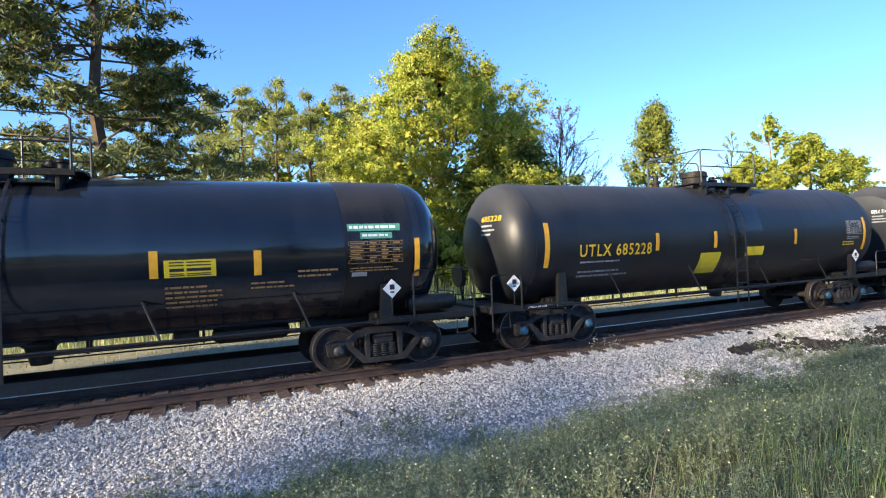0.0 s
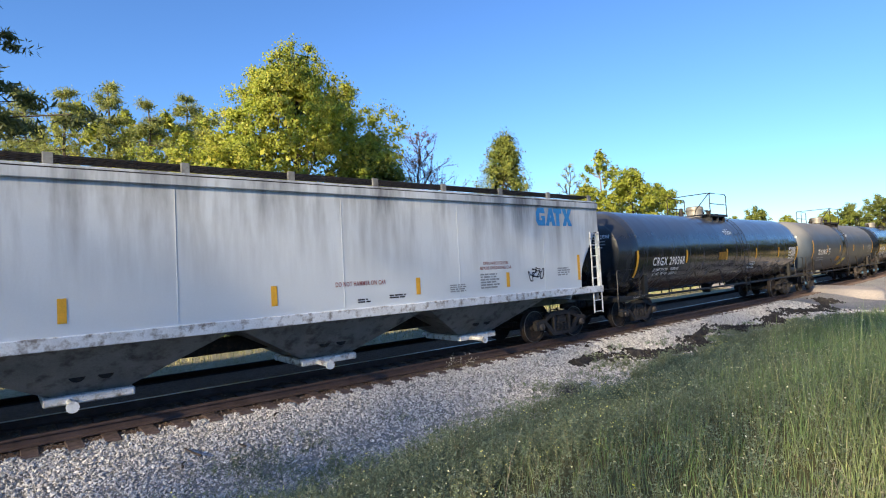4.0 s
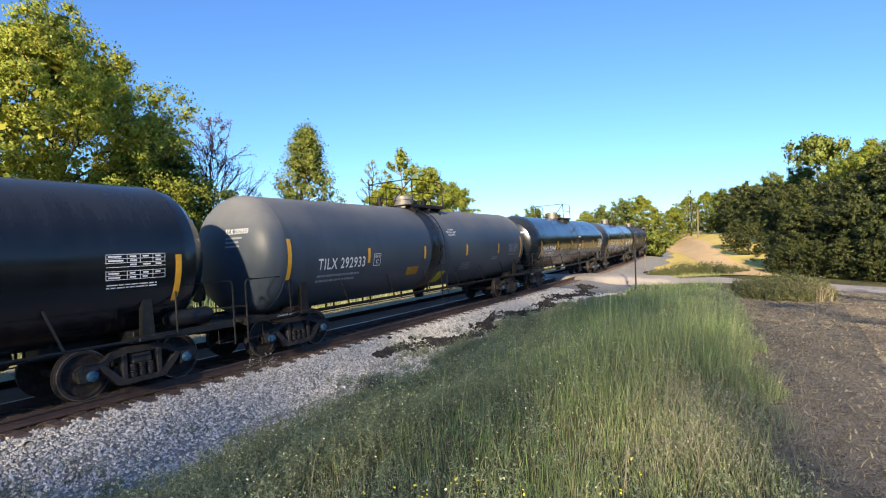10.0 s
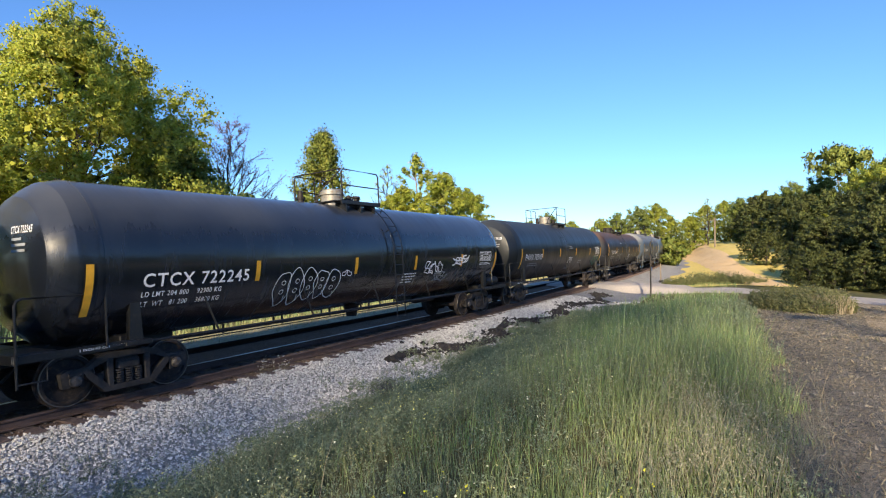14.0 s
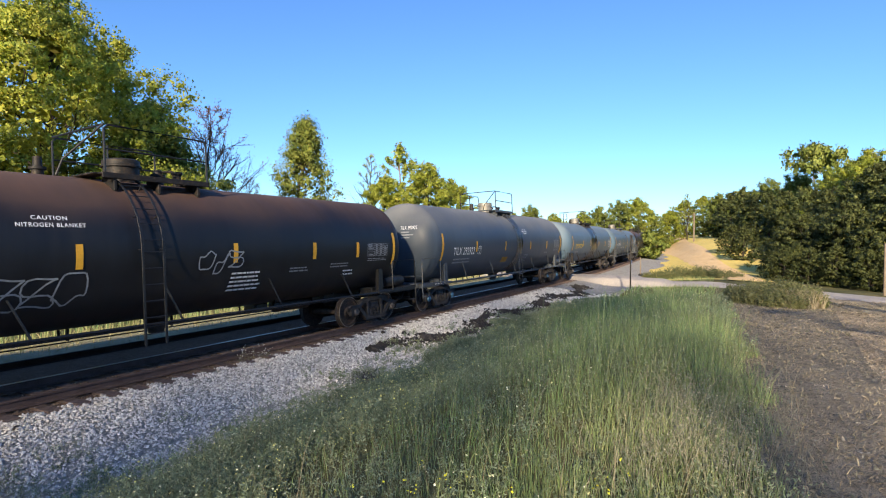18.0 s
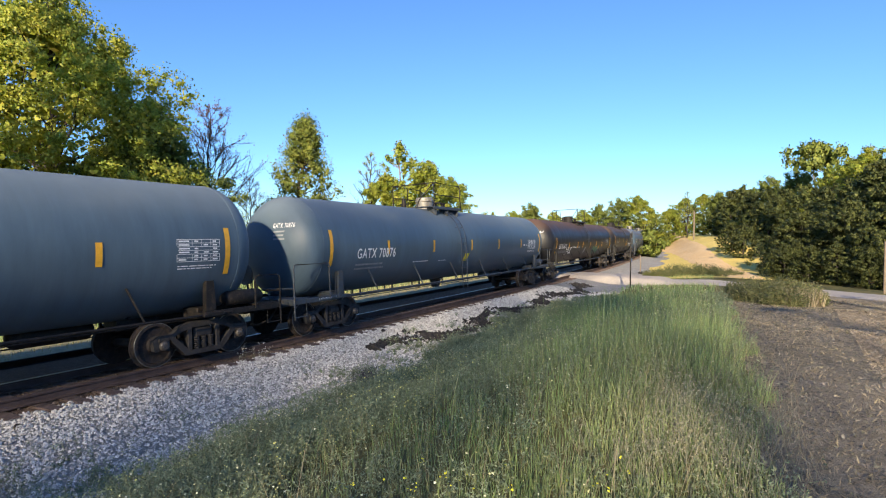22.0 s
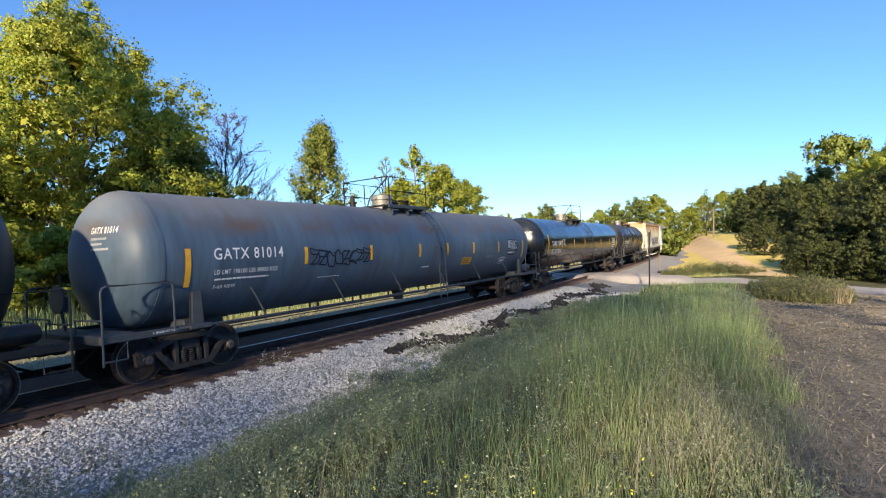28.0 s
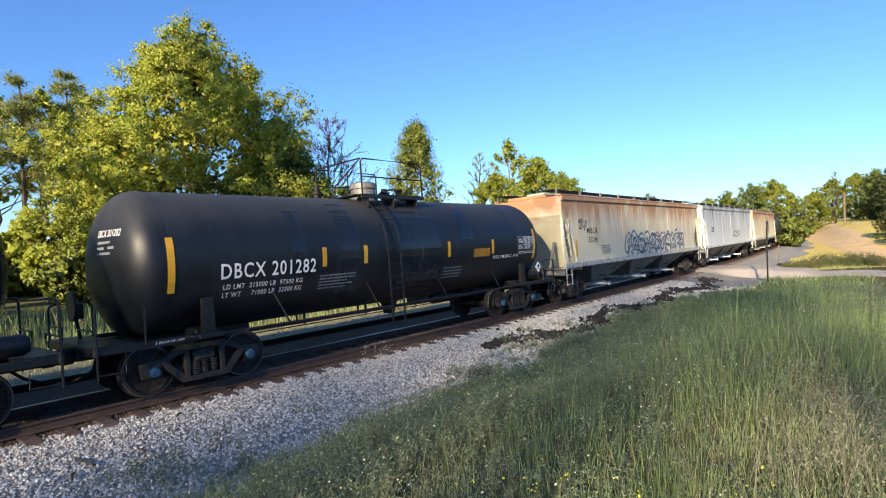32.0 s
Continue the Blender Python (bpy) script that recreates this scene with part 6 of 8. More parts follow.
def leaf_cloud(centers, radii, per, size, rng, flat=1.0, long=1.6, droop=0.0):
    """Small bent leaves thickest towards the rim of each clump."""
    n = len(centers)
    c = np.repeat(centers, per, 0)
    r = np.repeat(radii, per, 0)[:, None]
    d = rng.normal(size=(n * per, 3))
    d /= np.linalg.norm(d, axis=1, keepdims=True)
    p = c + d * r * (np.minimum(np.abs(rng.normal(size=(n * per, 1))), 1.7) * 0.62 + 0.12) * np.array([1, 1, flat])
    a = rng.normal(size=(n * per, 3))
    a[:, 2] -= droop
    a /= np.linalg.norm(a, axis=1, keepdims=True)
    b = np.cross(a, rng.normal(size=(n * per, 3)))
    b /= np.linalg.norm(b, axis=1, keepdims=True) + 1e-9
    s = size * rng.uniform(0.6, 1.35, (n * per, 1))
    b = np.where((np.cross(b, a) * d).sum(1, keepdims=True) < 0, -b, b)
    a, b = a * s * long / 2, b * s / 2
    v = np.stack([p - a, p + b, p + a, p - b], 1).reshape(-1, 3)
    f = np.arange(n * per * 4).reshape(-1, 4)
    return v, f


def crown_mesh(cs, rs, per, size, rng, mat, flat=1.0, rough=0.32):
    """A crown whose leaves take their shading from the clump and the crown that they belong to."""
    v, f = leaf_cloud(cs, rs, per, size, rng, flat)
    own = np.repeat(cs, per, 0)
    core = per // 20
    if core:
        # larger leaves deep inside, which close the crown
        v2, f2 = leaf_cloud(cs * np.array([0.74, 0.74, 0.96]), rs, core, size * 2.5, rng, flat)
        v, f, own = np.concatenate([v, v2]), np.concatenate([f, f2 + len(v)]), np.concatenate([own, np.repeat(cs * 0.6, core, 0)])
    me = big_mesh("crown", v, f, mat, True)
    mid = v.reshape(-1, 4, 3).mean(1)
    out = mid - own
    out /= np.linalg.norm(out, axis=1, keepdims=True) + 1e-9
    far = mid - np.array([0, 0, np.median(cs[:, 2])])
    far /= np.linalg.norm(far, axis=1, keepdims=True) + 1e-9
    nrm = out * 0.75 + far * 0.45 + np.array([0, 0, 0.12]) + rng.normal(size=out.shape) * rough
    nrm /= np.linalg.norm(nrm, axis=1, keepdims=True)
    me.normals_split_custom_set_from_vertices(np.repeat(nrm, 4, 0).tolist())
    return me


def limbs(g, start, end, r0, r1, rng, wob=0.06, n=5):
    pts = [np.array(start) + (np.array(end) - np.array(start)) * t for t in np.linspace(0, 1, n)]
    L = np.linalg.norm(np.array(end) - np.array(start))
    for i in range(1, n - 1):
        pts[i] = pts[i] + rng.normal(size=3) * L * wob
    g.tube([tuple(p) for p in pts], r0, 7, r1)
    return pts


def broadleaf(H, R, seed, leaf, clumps=70, per=150, size=0.26, base=0.22, lean=0.0, bark=None, gaps=0.0, taper=0.75, clump=(0.12, 0.24), cone=False):
    """A round-headed tree: trunk, limbs to the clumps, clumps of leaves with gaps between."""
    rng = np.random.default_rng(seed)
    g = Geo()
    top = np.array([lean, 0, H * 0.82])
    trunk = limbs(g, (0, 0, -0.4), top, H * 0.022 + 0.05, 0.05, rng, 0.02, 8)
    cs, rs = [], []
    while len(cs) < clumps:
        u = rng.uniform(base, 1.0)
        w = math.sin(min(1.0, (u - base) / (1 - base) * 0.92 + 0.10) * math.pi) ** taper
        if cone:
            w = (1 - (u - base) / (1 - base)) ** 0.7 + 0.04
        a = rng.uniform(0, 2 * math.pi)
        rad = R * w * math.sqrt(rng.uniform(0.15, 1.0)) * (1 + 0.22 * math.sin(3 * a + seed) + 0.12 * math.sin(7 * a))
        if rng.uniform() < gaps:
            continue
        cs.append((lean * u + rad * math.cos(a), rad * math.sin(a), H * u * 0.97))
        rs.append(R * rng.uniform(*clump))
    cs, rs = np.array(cs), np.array(rs)
    for k in range(0, clumps, 2):
        c = cs[k]
        hgt = max(H * base * 0.7, c[2] - np.hypot(c[0], c[1]) * 0.75)
        t = min(1, hgt / (H * 0.82))
        s = np.array([lean * t, 0, hgt])
        limbs(g, s, c, 0.035 + 0.02 * (1 - t) * H / 10, 0.015, rng, 0.05, 4)
    return g.mesh("trunk", bark or BARK, True), crown_mesh(cs, rs, per, size, rng, leaf)


def pine(H, R, seed, base=0.4, tiers=15, per=260, size=0.30, flat=0.62, puff=1.3, needles=None):
    """A loblolly-like pine: bare lower trunk, level limbs carrying tufts of needles."""
    rng = np.random.default_rng(seed)
    g = Geo()
    limbs(g, (0, 0, -0.4), (0.2, 0.1, H * 0.97), H * 0.013 + 0.06, 0.04, rng, 0.008, 8)
    cs, rs = [], []
    for k in range(tiers):
        u = base + (1 - base) * (k + rng.uniform(-0.3, 0.3)) / tiers
        L = R * (1 - max(0.0, (u - base) / (1 - base)) ** 1.5 * 0.8) * rng.uniform(0.6, 1.1)
        for j in range(rng.integers(4, 7)):
            a = rng.uniform(0, 2 * math.pi)
            e = np.array([L * math.cos(a), L * math.sin(a), H * u + L * rng.uniform(-0.05, 0.25)])
            limbs(g, (0, 0, H * u), e, 0.05, 0.018, rng, 0.05, 4)
            for t in (0.45, 0.65, 0.85, 1.0):
                for _ in range(2):
                    cs.append(np.array([0, 0, H * u]) * (1 - t) + e * t + rng.normal(size=3) * L * 0.10 * np.array([1, 1, 0.5]))
                    rs.append(rng.uniform(0.26, 0.5) * (0.6 + R / 8))
    cs, rs = np.array(cs), np.array(rs)
    v, f = leaf_cloud(cs, rs * puff, int(per * 0.34), size * 0.20, rng, flat, 4.5)
    return g.mesh("trunk", BARK, True), big_mesh("crown", v, f, needles or NEEDLES)


def bare_tree(H, R, seed, leaf=None, per=2):
    """A tree that has lost its leaves: one leader, rising limbs, fine twigs."""
    rng = np.random.default_rng(seed)
    g = Geo()
    tips = []
    limbs(g, (0, 0, -0.4), (0.2, 0.1, H * 0.97), H * 0.015, 0.02, rng, 0.012, 9)

    def shoot(p, d, L, r, n, depth):
        e = p + d * L + np.array([0, 0, 0.10 * L])
        m = p + d * L * 0.5 + rng.normal(size=3) * L * 0.04
        g.tube([tuple(p), tuple(m), tuple(e)], r * 0.8, 4, max(0.008, r * 0.4), False)
        tips.append(e)
        if depth == 0:
            return
        for k in range(n):
            t = rng.uniform(0.25, 1.0)
            q = d + rng.normal(size=3) * 0.5 + np.array([0, 0, 0.2])
            shoot(p + (e - p) * t, q / np.linalg.norm(q), L * rng.uniform(0.3, 0.55), max(0.013, r * 0.5), 4, depth - 1)
    for k in range(30):
        u = 0.24 + 0.72 * (k + rng.uniform()) / 30
        a = k * 2.4 + rng.uniform(-0.4, 0.4)
        up = rng.uniform(0.55, 1.2)
        d = np.array([math.cos(a), math.sin(a), up]) / math.sqrt(1 + up * up)
        shoot(np.array([0.2 * u, 0.1 * u, H * u]), d, R * (1.12 - u) * rng.uniform(0.8, 1.25), 0.03 + 0.05 * (1 - u), 6, 2)
    v, f = leaf_cloud(np.array(tips), np.full(len(tips), 0.25), per, 0.075, rng)
    return g.mesh("trunk", TWIG, True), big_mesh("crown", v, f, leaf or LEAF_RUSSET)


def bough_tree(H, R, seed, leaf, clumps=420, per=140, size=0.14, base=0.08, fat=0.62, tip=0.9, clump=(0.055, 0.115), rag=0.16, bark=None):
    """A full-crowned tree: leaf clumps ride on boughs over a lumpy dome, with dark hollows between them."""
    rng = np.random.default_rng(seed)
    g = Geo()
    limbs(g, (0, 0, -0.4), (0, 0, H * 0.85), H * 0.020 + 0.06, 0.05, rng, 0.012, 8)
    ph = rng.uniform(0, 6.28, 6)
    u = base + (1 - base) * rng.uniform(0, 1, clumps) ** 0.92
    q = (u - base) / (1 - base)
    a = rng.uniform(0, 6.2832, clumps)
    w = np.sin(np.pi * np.clip(q, 0, 1) ** fat) ** tip + 0.05
    lump = 1 + rag * np.sin(3 * a + 5 * q + ph[0]) + rag * 0.8 * np.sin(5 * a - 9 * q + ph[1]) + rag * 0.7 * np.sin(2 * a + 17 * q + ph[2])
    rad = R * w * lump * np.sqrt(rng.uniform(0.22, 1.0, clumps))
    z = H * u * (1 + 0.07 * np.sin(4 * a + ph[3]) * q + 0.05 * np.sin(9 * a + ph[4]) * q) * 0.95
    cs = np.stack([rad * np.cos(a), rad * np.sin(a), z], -1)
    rs = R * rng.uniform(*clump, clumps)
    for k in range(0, clumps, 12):
        h0 = max(H * base * 0.8, z[k] - rad[k] * 0.8)
        limbs(g, (0, 0, min(h0, H * 0.8)), cs[k], 0.02 + 0.003 * H, 0.012, rng, 0.05, 4)
    return g.mesh("trunk", bark or TWIG, True), crown_mesh(cs, rs, per, size, rng, leaf, 0.75)


TREES = {}
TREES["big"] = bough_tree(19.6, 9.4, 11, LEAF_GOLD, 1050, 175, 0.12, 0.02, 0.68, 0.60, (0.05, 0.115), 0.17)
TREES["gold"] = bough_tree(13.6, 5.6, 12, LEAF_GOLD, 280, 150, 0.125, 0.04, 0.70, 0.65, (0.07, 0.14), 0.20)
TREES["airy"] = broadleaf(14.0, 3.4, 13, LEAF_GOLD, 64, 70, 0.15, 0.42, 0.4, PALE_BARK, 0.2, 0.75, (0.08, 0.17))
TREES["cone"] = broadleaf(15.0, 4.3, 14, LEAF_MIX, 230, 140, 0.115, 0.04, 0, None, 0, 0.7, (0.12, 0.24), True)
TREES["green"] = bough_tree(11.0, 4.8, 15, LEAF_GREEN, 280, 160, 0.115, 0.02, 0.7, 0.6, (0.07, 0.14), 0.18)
# two roadside crowns whose shade is put into the leaf colour
TREES["dark"] = bough_tree(10.0, 4.6, 16, LEAF_SHADED, 240, 165, 0.115, 0.01, 0.55, 0.7, (0.06, 0.13), 0.24)
TREES["dark_two"] = bough_tree(9.4, 3.7, 17, LEAF_WOOD_SHADED, 210, 160, 0.115, 0.01, 0.55, 0.7, (0.06, 0.14), 0.26)
TREES["pine"] = pine(22.0, 6.4, 21, 0.18, 17, 330, 0.36, 0.4, 1.2, NEEDLES_DARK)
TREES["slim_pine"] = pine(18.5, 2.5, 22, 0.52, 11, 80, 0.30, 0.8, 1.6)
TREES["slim_pine_two"] = pine(17.0, 2.6, 23, 0.46, 11, 80, 0.30, 0.8, 1.6)
TREES["bare"] = bare_tree(12.6, 5.0, 31, None, 3)
TREES["bare_pale"] = bare_tree(13.0, 3.0, 37, LEAF_GOLD, 2)
TREES["shrub"] = broadleaf(3.2, 2.2, 18, LEAF_GREEN, 40, 140, 0.16, 0.02)
TREES["shrub_gold"] = broadleaf(4.5, 2.6, 19, LEAF_GOLD, 45, 140, 0.18, 0.02)
TREES["screen_full"] = bough_tree(16.0, 6.0, 43, LEAF_GREEN, 220, 1, 0.34, 0.03, 0.6, 0.7, (0.08, 0.16))
TREES["high_crown"] = bough_tree(16.0, 5.0, 44, LEAF_GREEN, 190, 3, 0.23, 0.86, 0.6, 0.5, (0.08, 0.16))
TREES["umbrella"] = broadleaf(11.0, 4.0, 20, LEAF_GREEN, 34, 150, 0.22, 0.78, 0.6, PALE_BARK)


def tree(kind, dist, yaw, scale=1.0, turn=0.0, label="", group="", name="tree", sx=1.0):
    """A tree dist metres from the walker, yaw degrees from straight across the track (to the right is less than zero)."""
    x, y = -dist * math.sin(radians(yaw)), dist * math.cos(radians(yaw))
    t = tagged(new(name), label, "tree" if name == "tree" else "shrub", group)
    t.matrix_basis = pose(x, y, float(ground_z(x, y)), 0, 0, turn) @ Matrix.Diagonal((scale * sx, scale * sx, scale, 1))
    tr, cr = TREES[kind]
    put("trunk", tr, t)
    put("crown", cr, t)
    return t


tree("big", 43, -24.2, 0.93, 40, "large full tree with yellow-green autumn leaves")
tree("green", 42, -31.6, 1.06, 0, "dark green tree beside the large one")
tree("green", 40, -30, 0.86, 80, "darker green tree under the large one")
tree("green", 47, -18, 1.0, 10, "green tree beside the pine stand")
tree("pine", 25, 8.0, 1.0, 20, "tall pine with heavy level limbs")
tree("pine", 31, 4.5, 0.6, 140, "tall pine with heavy level limbs")
for k, (d, y, s) in enumerate(((52, -4.2, 0.98), (57, -7.6, 1.02), (53, -11.0, 0.98), (60, -14.2, 1.05), (48, -16.0, 0.85), (62, -1.5, 1.0), (56, -18.6, 1.0))):
    tree("slim_pine" if k % 2 else "slim_pine_two", d, y, s, k * 57, "slender pine with a thin sunlit crown", "pines of the stand")
for k, (d, y, s) in enumerate(((44, -6, 1.0), (46, -11, 1.2), (40, -14.5, 1.1), (47, -3.5, 1.25), (48, -8.4, 1.3), (46, -16.8, 1.2), (45, -13.0, 1.1), (38, -20, 1.0), (36, -26, 1.0), (35, -29, 0.9), (42, -1, 1.2), (36, 4, 1.0), (44, -36, 0.9), (34, -23, 0.9))):
    tree("shrub_gold" if k % 2 else "shrub", d, y, s, k * 77, "leafy bush at the edge of the woods", "bushes at the woods' edge", "bush")
for k, (d, y, s, q) in enumerate(((58, -5.0, 1.22, "airy"), (61, -8.6, 1.26, "airy"), (57, -12.2, 1.2, "airy"), (62, -15.4, 1.3, "airy"), (55, -17.4, 0.8, "gold"), (66, -3, 1.15, "airy"))):
    tree(q, d, y, s, k * 41, "thin yellow-green tree among the pines", "leafy trees of the stand")
tree("bare", 55, -36.8, 1.18, 15, "leafless tree with russet twig ends")
tree("bare", 62, -40.5, 0.72, 130, "small leafless tree beside the woods")
tree("cone", 61, -45.8, 1.08, 30, "narrow pointed tree with green and gold leaves")
tree("green", 64, -42.5, 0.62, 30, "small dark green tree")
tree("bare_pale", 74, -52.3, 1.12, 0, "thin half-bare pale tree")
tree("airy", 72, -55.5, 1.12, 60, "airy yellow autumn tree")
tree("gold", 68, -58.3, 0.92, 160, "low yellow and orange tree")
tree("gold", 72, -53.8, 0.8, 250, "low yellow tree beyond the tracks")
tree("gold", 78, -60.8, 0.85, 90, "yellow tree beyond the tracks")
tree("shrub_gold", 66, -48.5, 1.1, 0, "low yellow bush beside the tracks", "", "bush")
tree("airy", 98, -65.2, 0.55, 20, "thin pale distant tree")
tree("green", 108, -69.2, 0.86, 120, "round green distant tree")
tree("gold", 112, -71.5, 0.62, 10, "low yellow tree beyond the tracks")
tree("gold", 108, -67.4, 0.6, 70, "low yellow tree beyond the tracks")
for k, (d, y, s, q) in enumerate(((128, -76, 0.95, "green"), (135, -78, 1.05, "green"), (150, -81, 0.9, "green"), (155, -82.6, 0.7, "gold"), (125, -74.4, 0.7, "gold"), (140, -79.7, 0.95, "gold"), (175, -84, 0.8, "gold"), (170, -85.6, 0.85, "gold"), (180, -87, 0.8, "green"), (185, -83, 0.75, "green"), (165, -88.5, 0.9, "gold"))):
    tree(q, d, y, s, k * 91, "distant sunlit tree beyond the field", "distant trees")
tree("bare_pale", 150, -84.2, 0.92, 0, "tall pale half-bare tree beyond the field")
tree("shrub", 88, -80.8, 1.3, 0, "round green bush beside the curve", "", "bush")
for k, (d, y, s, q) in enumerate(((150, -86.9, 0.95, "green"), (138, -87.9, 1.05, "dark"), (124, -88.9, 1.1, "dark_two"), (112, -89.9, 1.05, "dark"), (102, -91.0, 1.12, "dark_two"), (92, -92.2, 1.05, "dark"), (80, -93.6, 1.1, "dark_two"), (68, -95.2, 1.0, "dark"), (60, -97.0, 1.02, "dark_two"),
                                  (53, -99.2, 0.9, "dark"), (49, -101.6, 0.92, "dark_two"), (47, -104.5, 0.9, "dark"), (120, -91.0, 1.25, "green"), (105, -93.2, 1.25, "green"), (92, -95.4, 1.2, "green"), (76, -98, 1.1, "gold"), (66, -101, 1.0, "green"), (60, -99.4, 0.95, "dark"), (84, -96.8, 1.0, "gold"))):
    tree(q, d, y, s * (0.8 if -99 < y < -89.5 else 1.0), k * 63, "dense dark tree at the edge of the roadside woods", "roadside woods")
for k in range(16):
    tree("shrub", 136 - 5.6 * k, -87.5 - 0.9 * k, 0.75 + 0.2 * (k % 3), k * 37, "dark brush under the roadside woods", "brush under the woods", "bush")
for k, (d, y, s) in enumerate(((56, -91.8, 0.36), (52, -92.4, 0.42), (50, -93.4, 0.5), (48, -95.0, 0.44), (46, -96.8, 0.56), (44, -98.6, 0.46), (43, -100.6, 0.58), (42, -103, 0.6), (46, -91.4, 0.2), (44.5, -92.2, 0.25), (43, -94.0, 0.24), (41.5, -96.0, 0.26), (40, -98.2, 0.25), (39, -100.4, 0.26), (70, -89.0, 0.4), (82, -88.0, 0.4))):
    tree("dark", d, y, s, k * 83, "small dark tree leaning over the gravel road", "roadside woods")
tree("umbrella", 96, -94.3, 1.36, 0, "flat-topped tree above the roadside woods", sx=0.72)
# the woods behind the walker and down the line, which shade the bank and show in the glossy tanks
for k in range(4):
    rr = random.Random(k + 3)
    x, y = 5 - 14.0 * k, -9.5 + rr.uniform(-1.5, 1.5)
    tree("screen_full", math.hypot(x, y), -math.degrees(math.atan2(x, y)), 1.02 * rr.uniform(0.94, 1.06), 67 * k, "leafy tree of the woods beside the line", "woods beside the line")
for k in range(7):
    x, y = -25 - 7.2 * k, -10 + 0.9 * (k % 2)
    tree("high_crown", math.hypot(x, y), -math.degrees(math.atan2(x, y)), 1.43 + 0.03 * (k % 3), 71 * k, "tall high-crowned tree of the woods beside the line", "woods beside the line")
for k, (x, y, s) in enumerate(((27, -15, 0.72), (34, -19, 0.78))):
    tree("screen_full", math.hypot(x, y), -math.degrees(math.atan2(x, y)), s, 50 * k, "leafy tree beside the gravel road", "woods across the road")
for k in range(13):
    rr = random.Random(k)
    a = 118 + k * 9.2
    tree("green", 44 + rr.uniform(-4, 7), a if a < 180 else a - 360, rr.uniform(0.75, 1.05), k * 47, "green tree of the woods across the road", "woods across the road")

# ---------------------------------------------------------------- grass, flowers, stones
def blades(pts, h, w, rng, bend=0.35):
    n = len(pts)
    a = rng.uniform(0, 2 * np.pi, n)
    dx = np.stack([np.cos(a), np.sin(a), 0 * a], -1)
    b = rng.uniform(0, 2 * np.pi, n)
    ln = np.stack([np.cos(b), np.sin(b), 0 * b], -1) * (h * bend * rng.uniform(0.1, 1.0, n))[:, None]
    up = np.array([0, 0, 1.0])
    hw = (w / 2)[:, None] * dx
    p0, p1, p2 = pts, pts + up * (h * 0.55)[:, None] + ln * 0.35, pts + up * h[:, None] + ln
    v = np.stack([p0 - hw, p0 + hw, p1 + hw * 0.8, p1 - hw * 0.8, p2], 1).reshape(-1, 3)
    k = np.arange(n)[:, None] * 5
    quads = np.concatenate([k, k + 1, k + 2, k + 3], 1)
    tris = np.concatenate([k + 3, k + 2, k + 4], 1)
    return v, [tuple(q) for q in quads.tolist()] + [tuple(q) for q in tris.tolist()]


def soft_mesh(name, v, f, mat):
    me = bpy.data.meshes.new(name)
    me.from_pydata(v.tolist(), [], f)
    me.update()
    me.materials.append(mat)
    return me


def grass_points(n, rng, x0, x1, near_bias=1.0, back=0.0):
    """Places between the ballast's foot and the mown clearing."""
    x = x0 + (x1 - x0) * rng.uniform(0, 1, n) ** near_bias
    edge = grass_edge(x) - 0.04 + 0.12 * np.sin(x * 1.7) + 0.07 * np.sin(x * 4.3)
    toe = toe_line(x) - back * np.clip((19 - x) / 9, 0.4, 1)
    y = edge + (toe - edge) * rng.uniform(0, 1, n)
    return np.stack([x, y, ground_z(x, y)], -1), (y - edge) / (toe - edge)


def sprays(P, h, n, per, size, rng, spread=0.5):
    """Branching weeds: n thin stalks from each root, set with small leaves; gives leaves, stalks and the stalks' tips."""
    a, m = rng.uniform(0, 6.2832, (len(P), n)), len(P)
    out = spread * h[:, None] * rng.uniform(0.15, 1.0, (m, n))
    way = np.stack([out * np.cos(a), out * np.sin(a), h[:, None] * rng.uniform(0.55, 1.0, (m, n))], -1)
    t = rng.uniform(0.12, 1.0, (m, n, per, 1)) ** 0.8
    pos = P[:, None, None] + way[:, :, None] * t + rng.normal(size=(m, n, per, 3)) * 0.012
    d = rng.normal(size=pos.shape) + np.array([0, 0, 0.35])
    d /= np.linalg.norm(d, axis=-1, keepdims=True)
    b = np.cross(d, rng.normal(size=pos.shape))
    b /= np.linalg.norm(b, axis=-1, keepdims=True) + 1e-9
    s = size[:, None, None, None] * rng.uniform(0.5, 1.4, t.shape)
    v = np.stack([pos - b * s * 0.32, pos + b * s * 0.32, pos + d * s * 1.5], -2).reshape(-1, 3)
    root, tip = np.repeat(P[:, None], n, 1), P[:, None] + way
    e = rng.normal(size=root.shape) * np.array([1, 1, 0])
    e = e / (np.linalg.norm(e, axis=-1, keepdims=True) + 1e-9) * size[:, None, None] * 0.13
    sv = np.stack([root - e, root + e, tip], -2).reshape(-1, 3)
    return v, np.arange(len(v)).reshape(-1, 3), sv, np.arange(len(sv)).reshape(-1, 3), tip.reshape(-1, 3)


rng = np.random.default_rng(77)
N = 10500
P, q = grass_points(N, rng, -1.5, 29, 1.5, rng.uniform(3.0, 6.2, N))
tuft = np.repeat(rng.uniform(0.35, 1.2, len(P)), 6)
P, q = np.repeat(P, 6, 0), np.repeat(q, 6)
P[:, :2] += rng.normal(size=(len(P), 2)) * 0.06
P[:, 2] = ground_z(P[:, 0], P[:, 1])
patch = 0.74 + 0.28 * np.sin(P[:, 0] * 0.8 + P[:, 1] * 1.1) + 0.25 * np.sin(P[:, 0] * 3.1 - P[:, 1] * 2.3) + 0.15 * np.sin(P[:, 0] * 6.3 + P[:, 1] * 5.1)
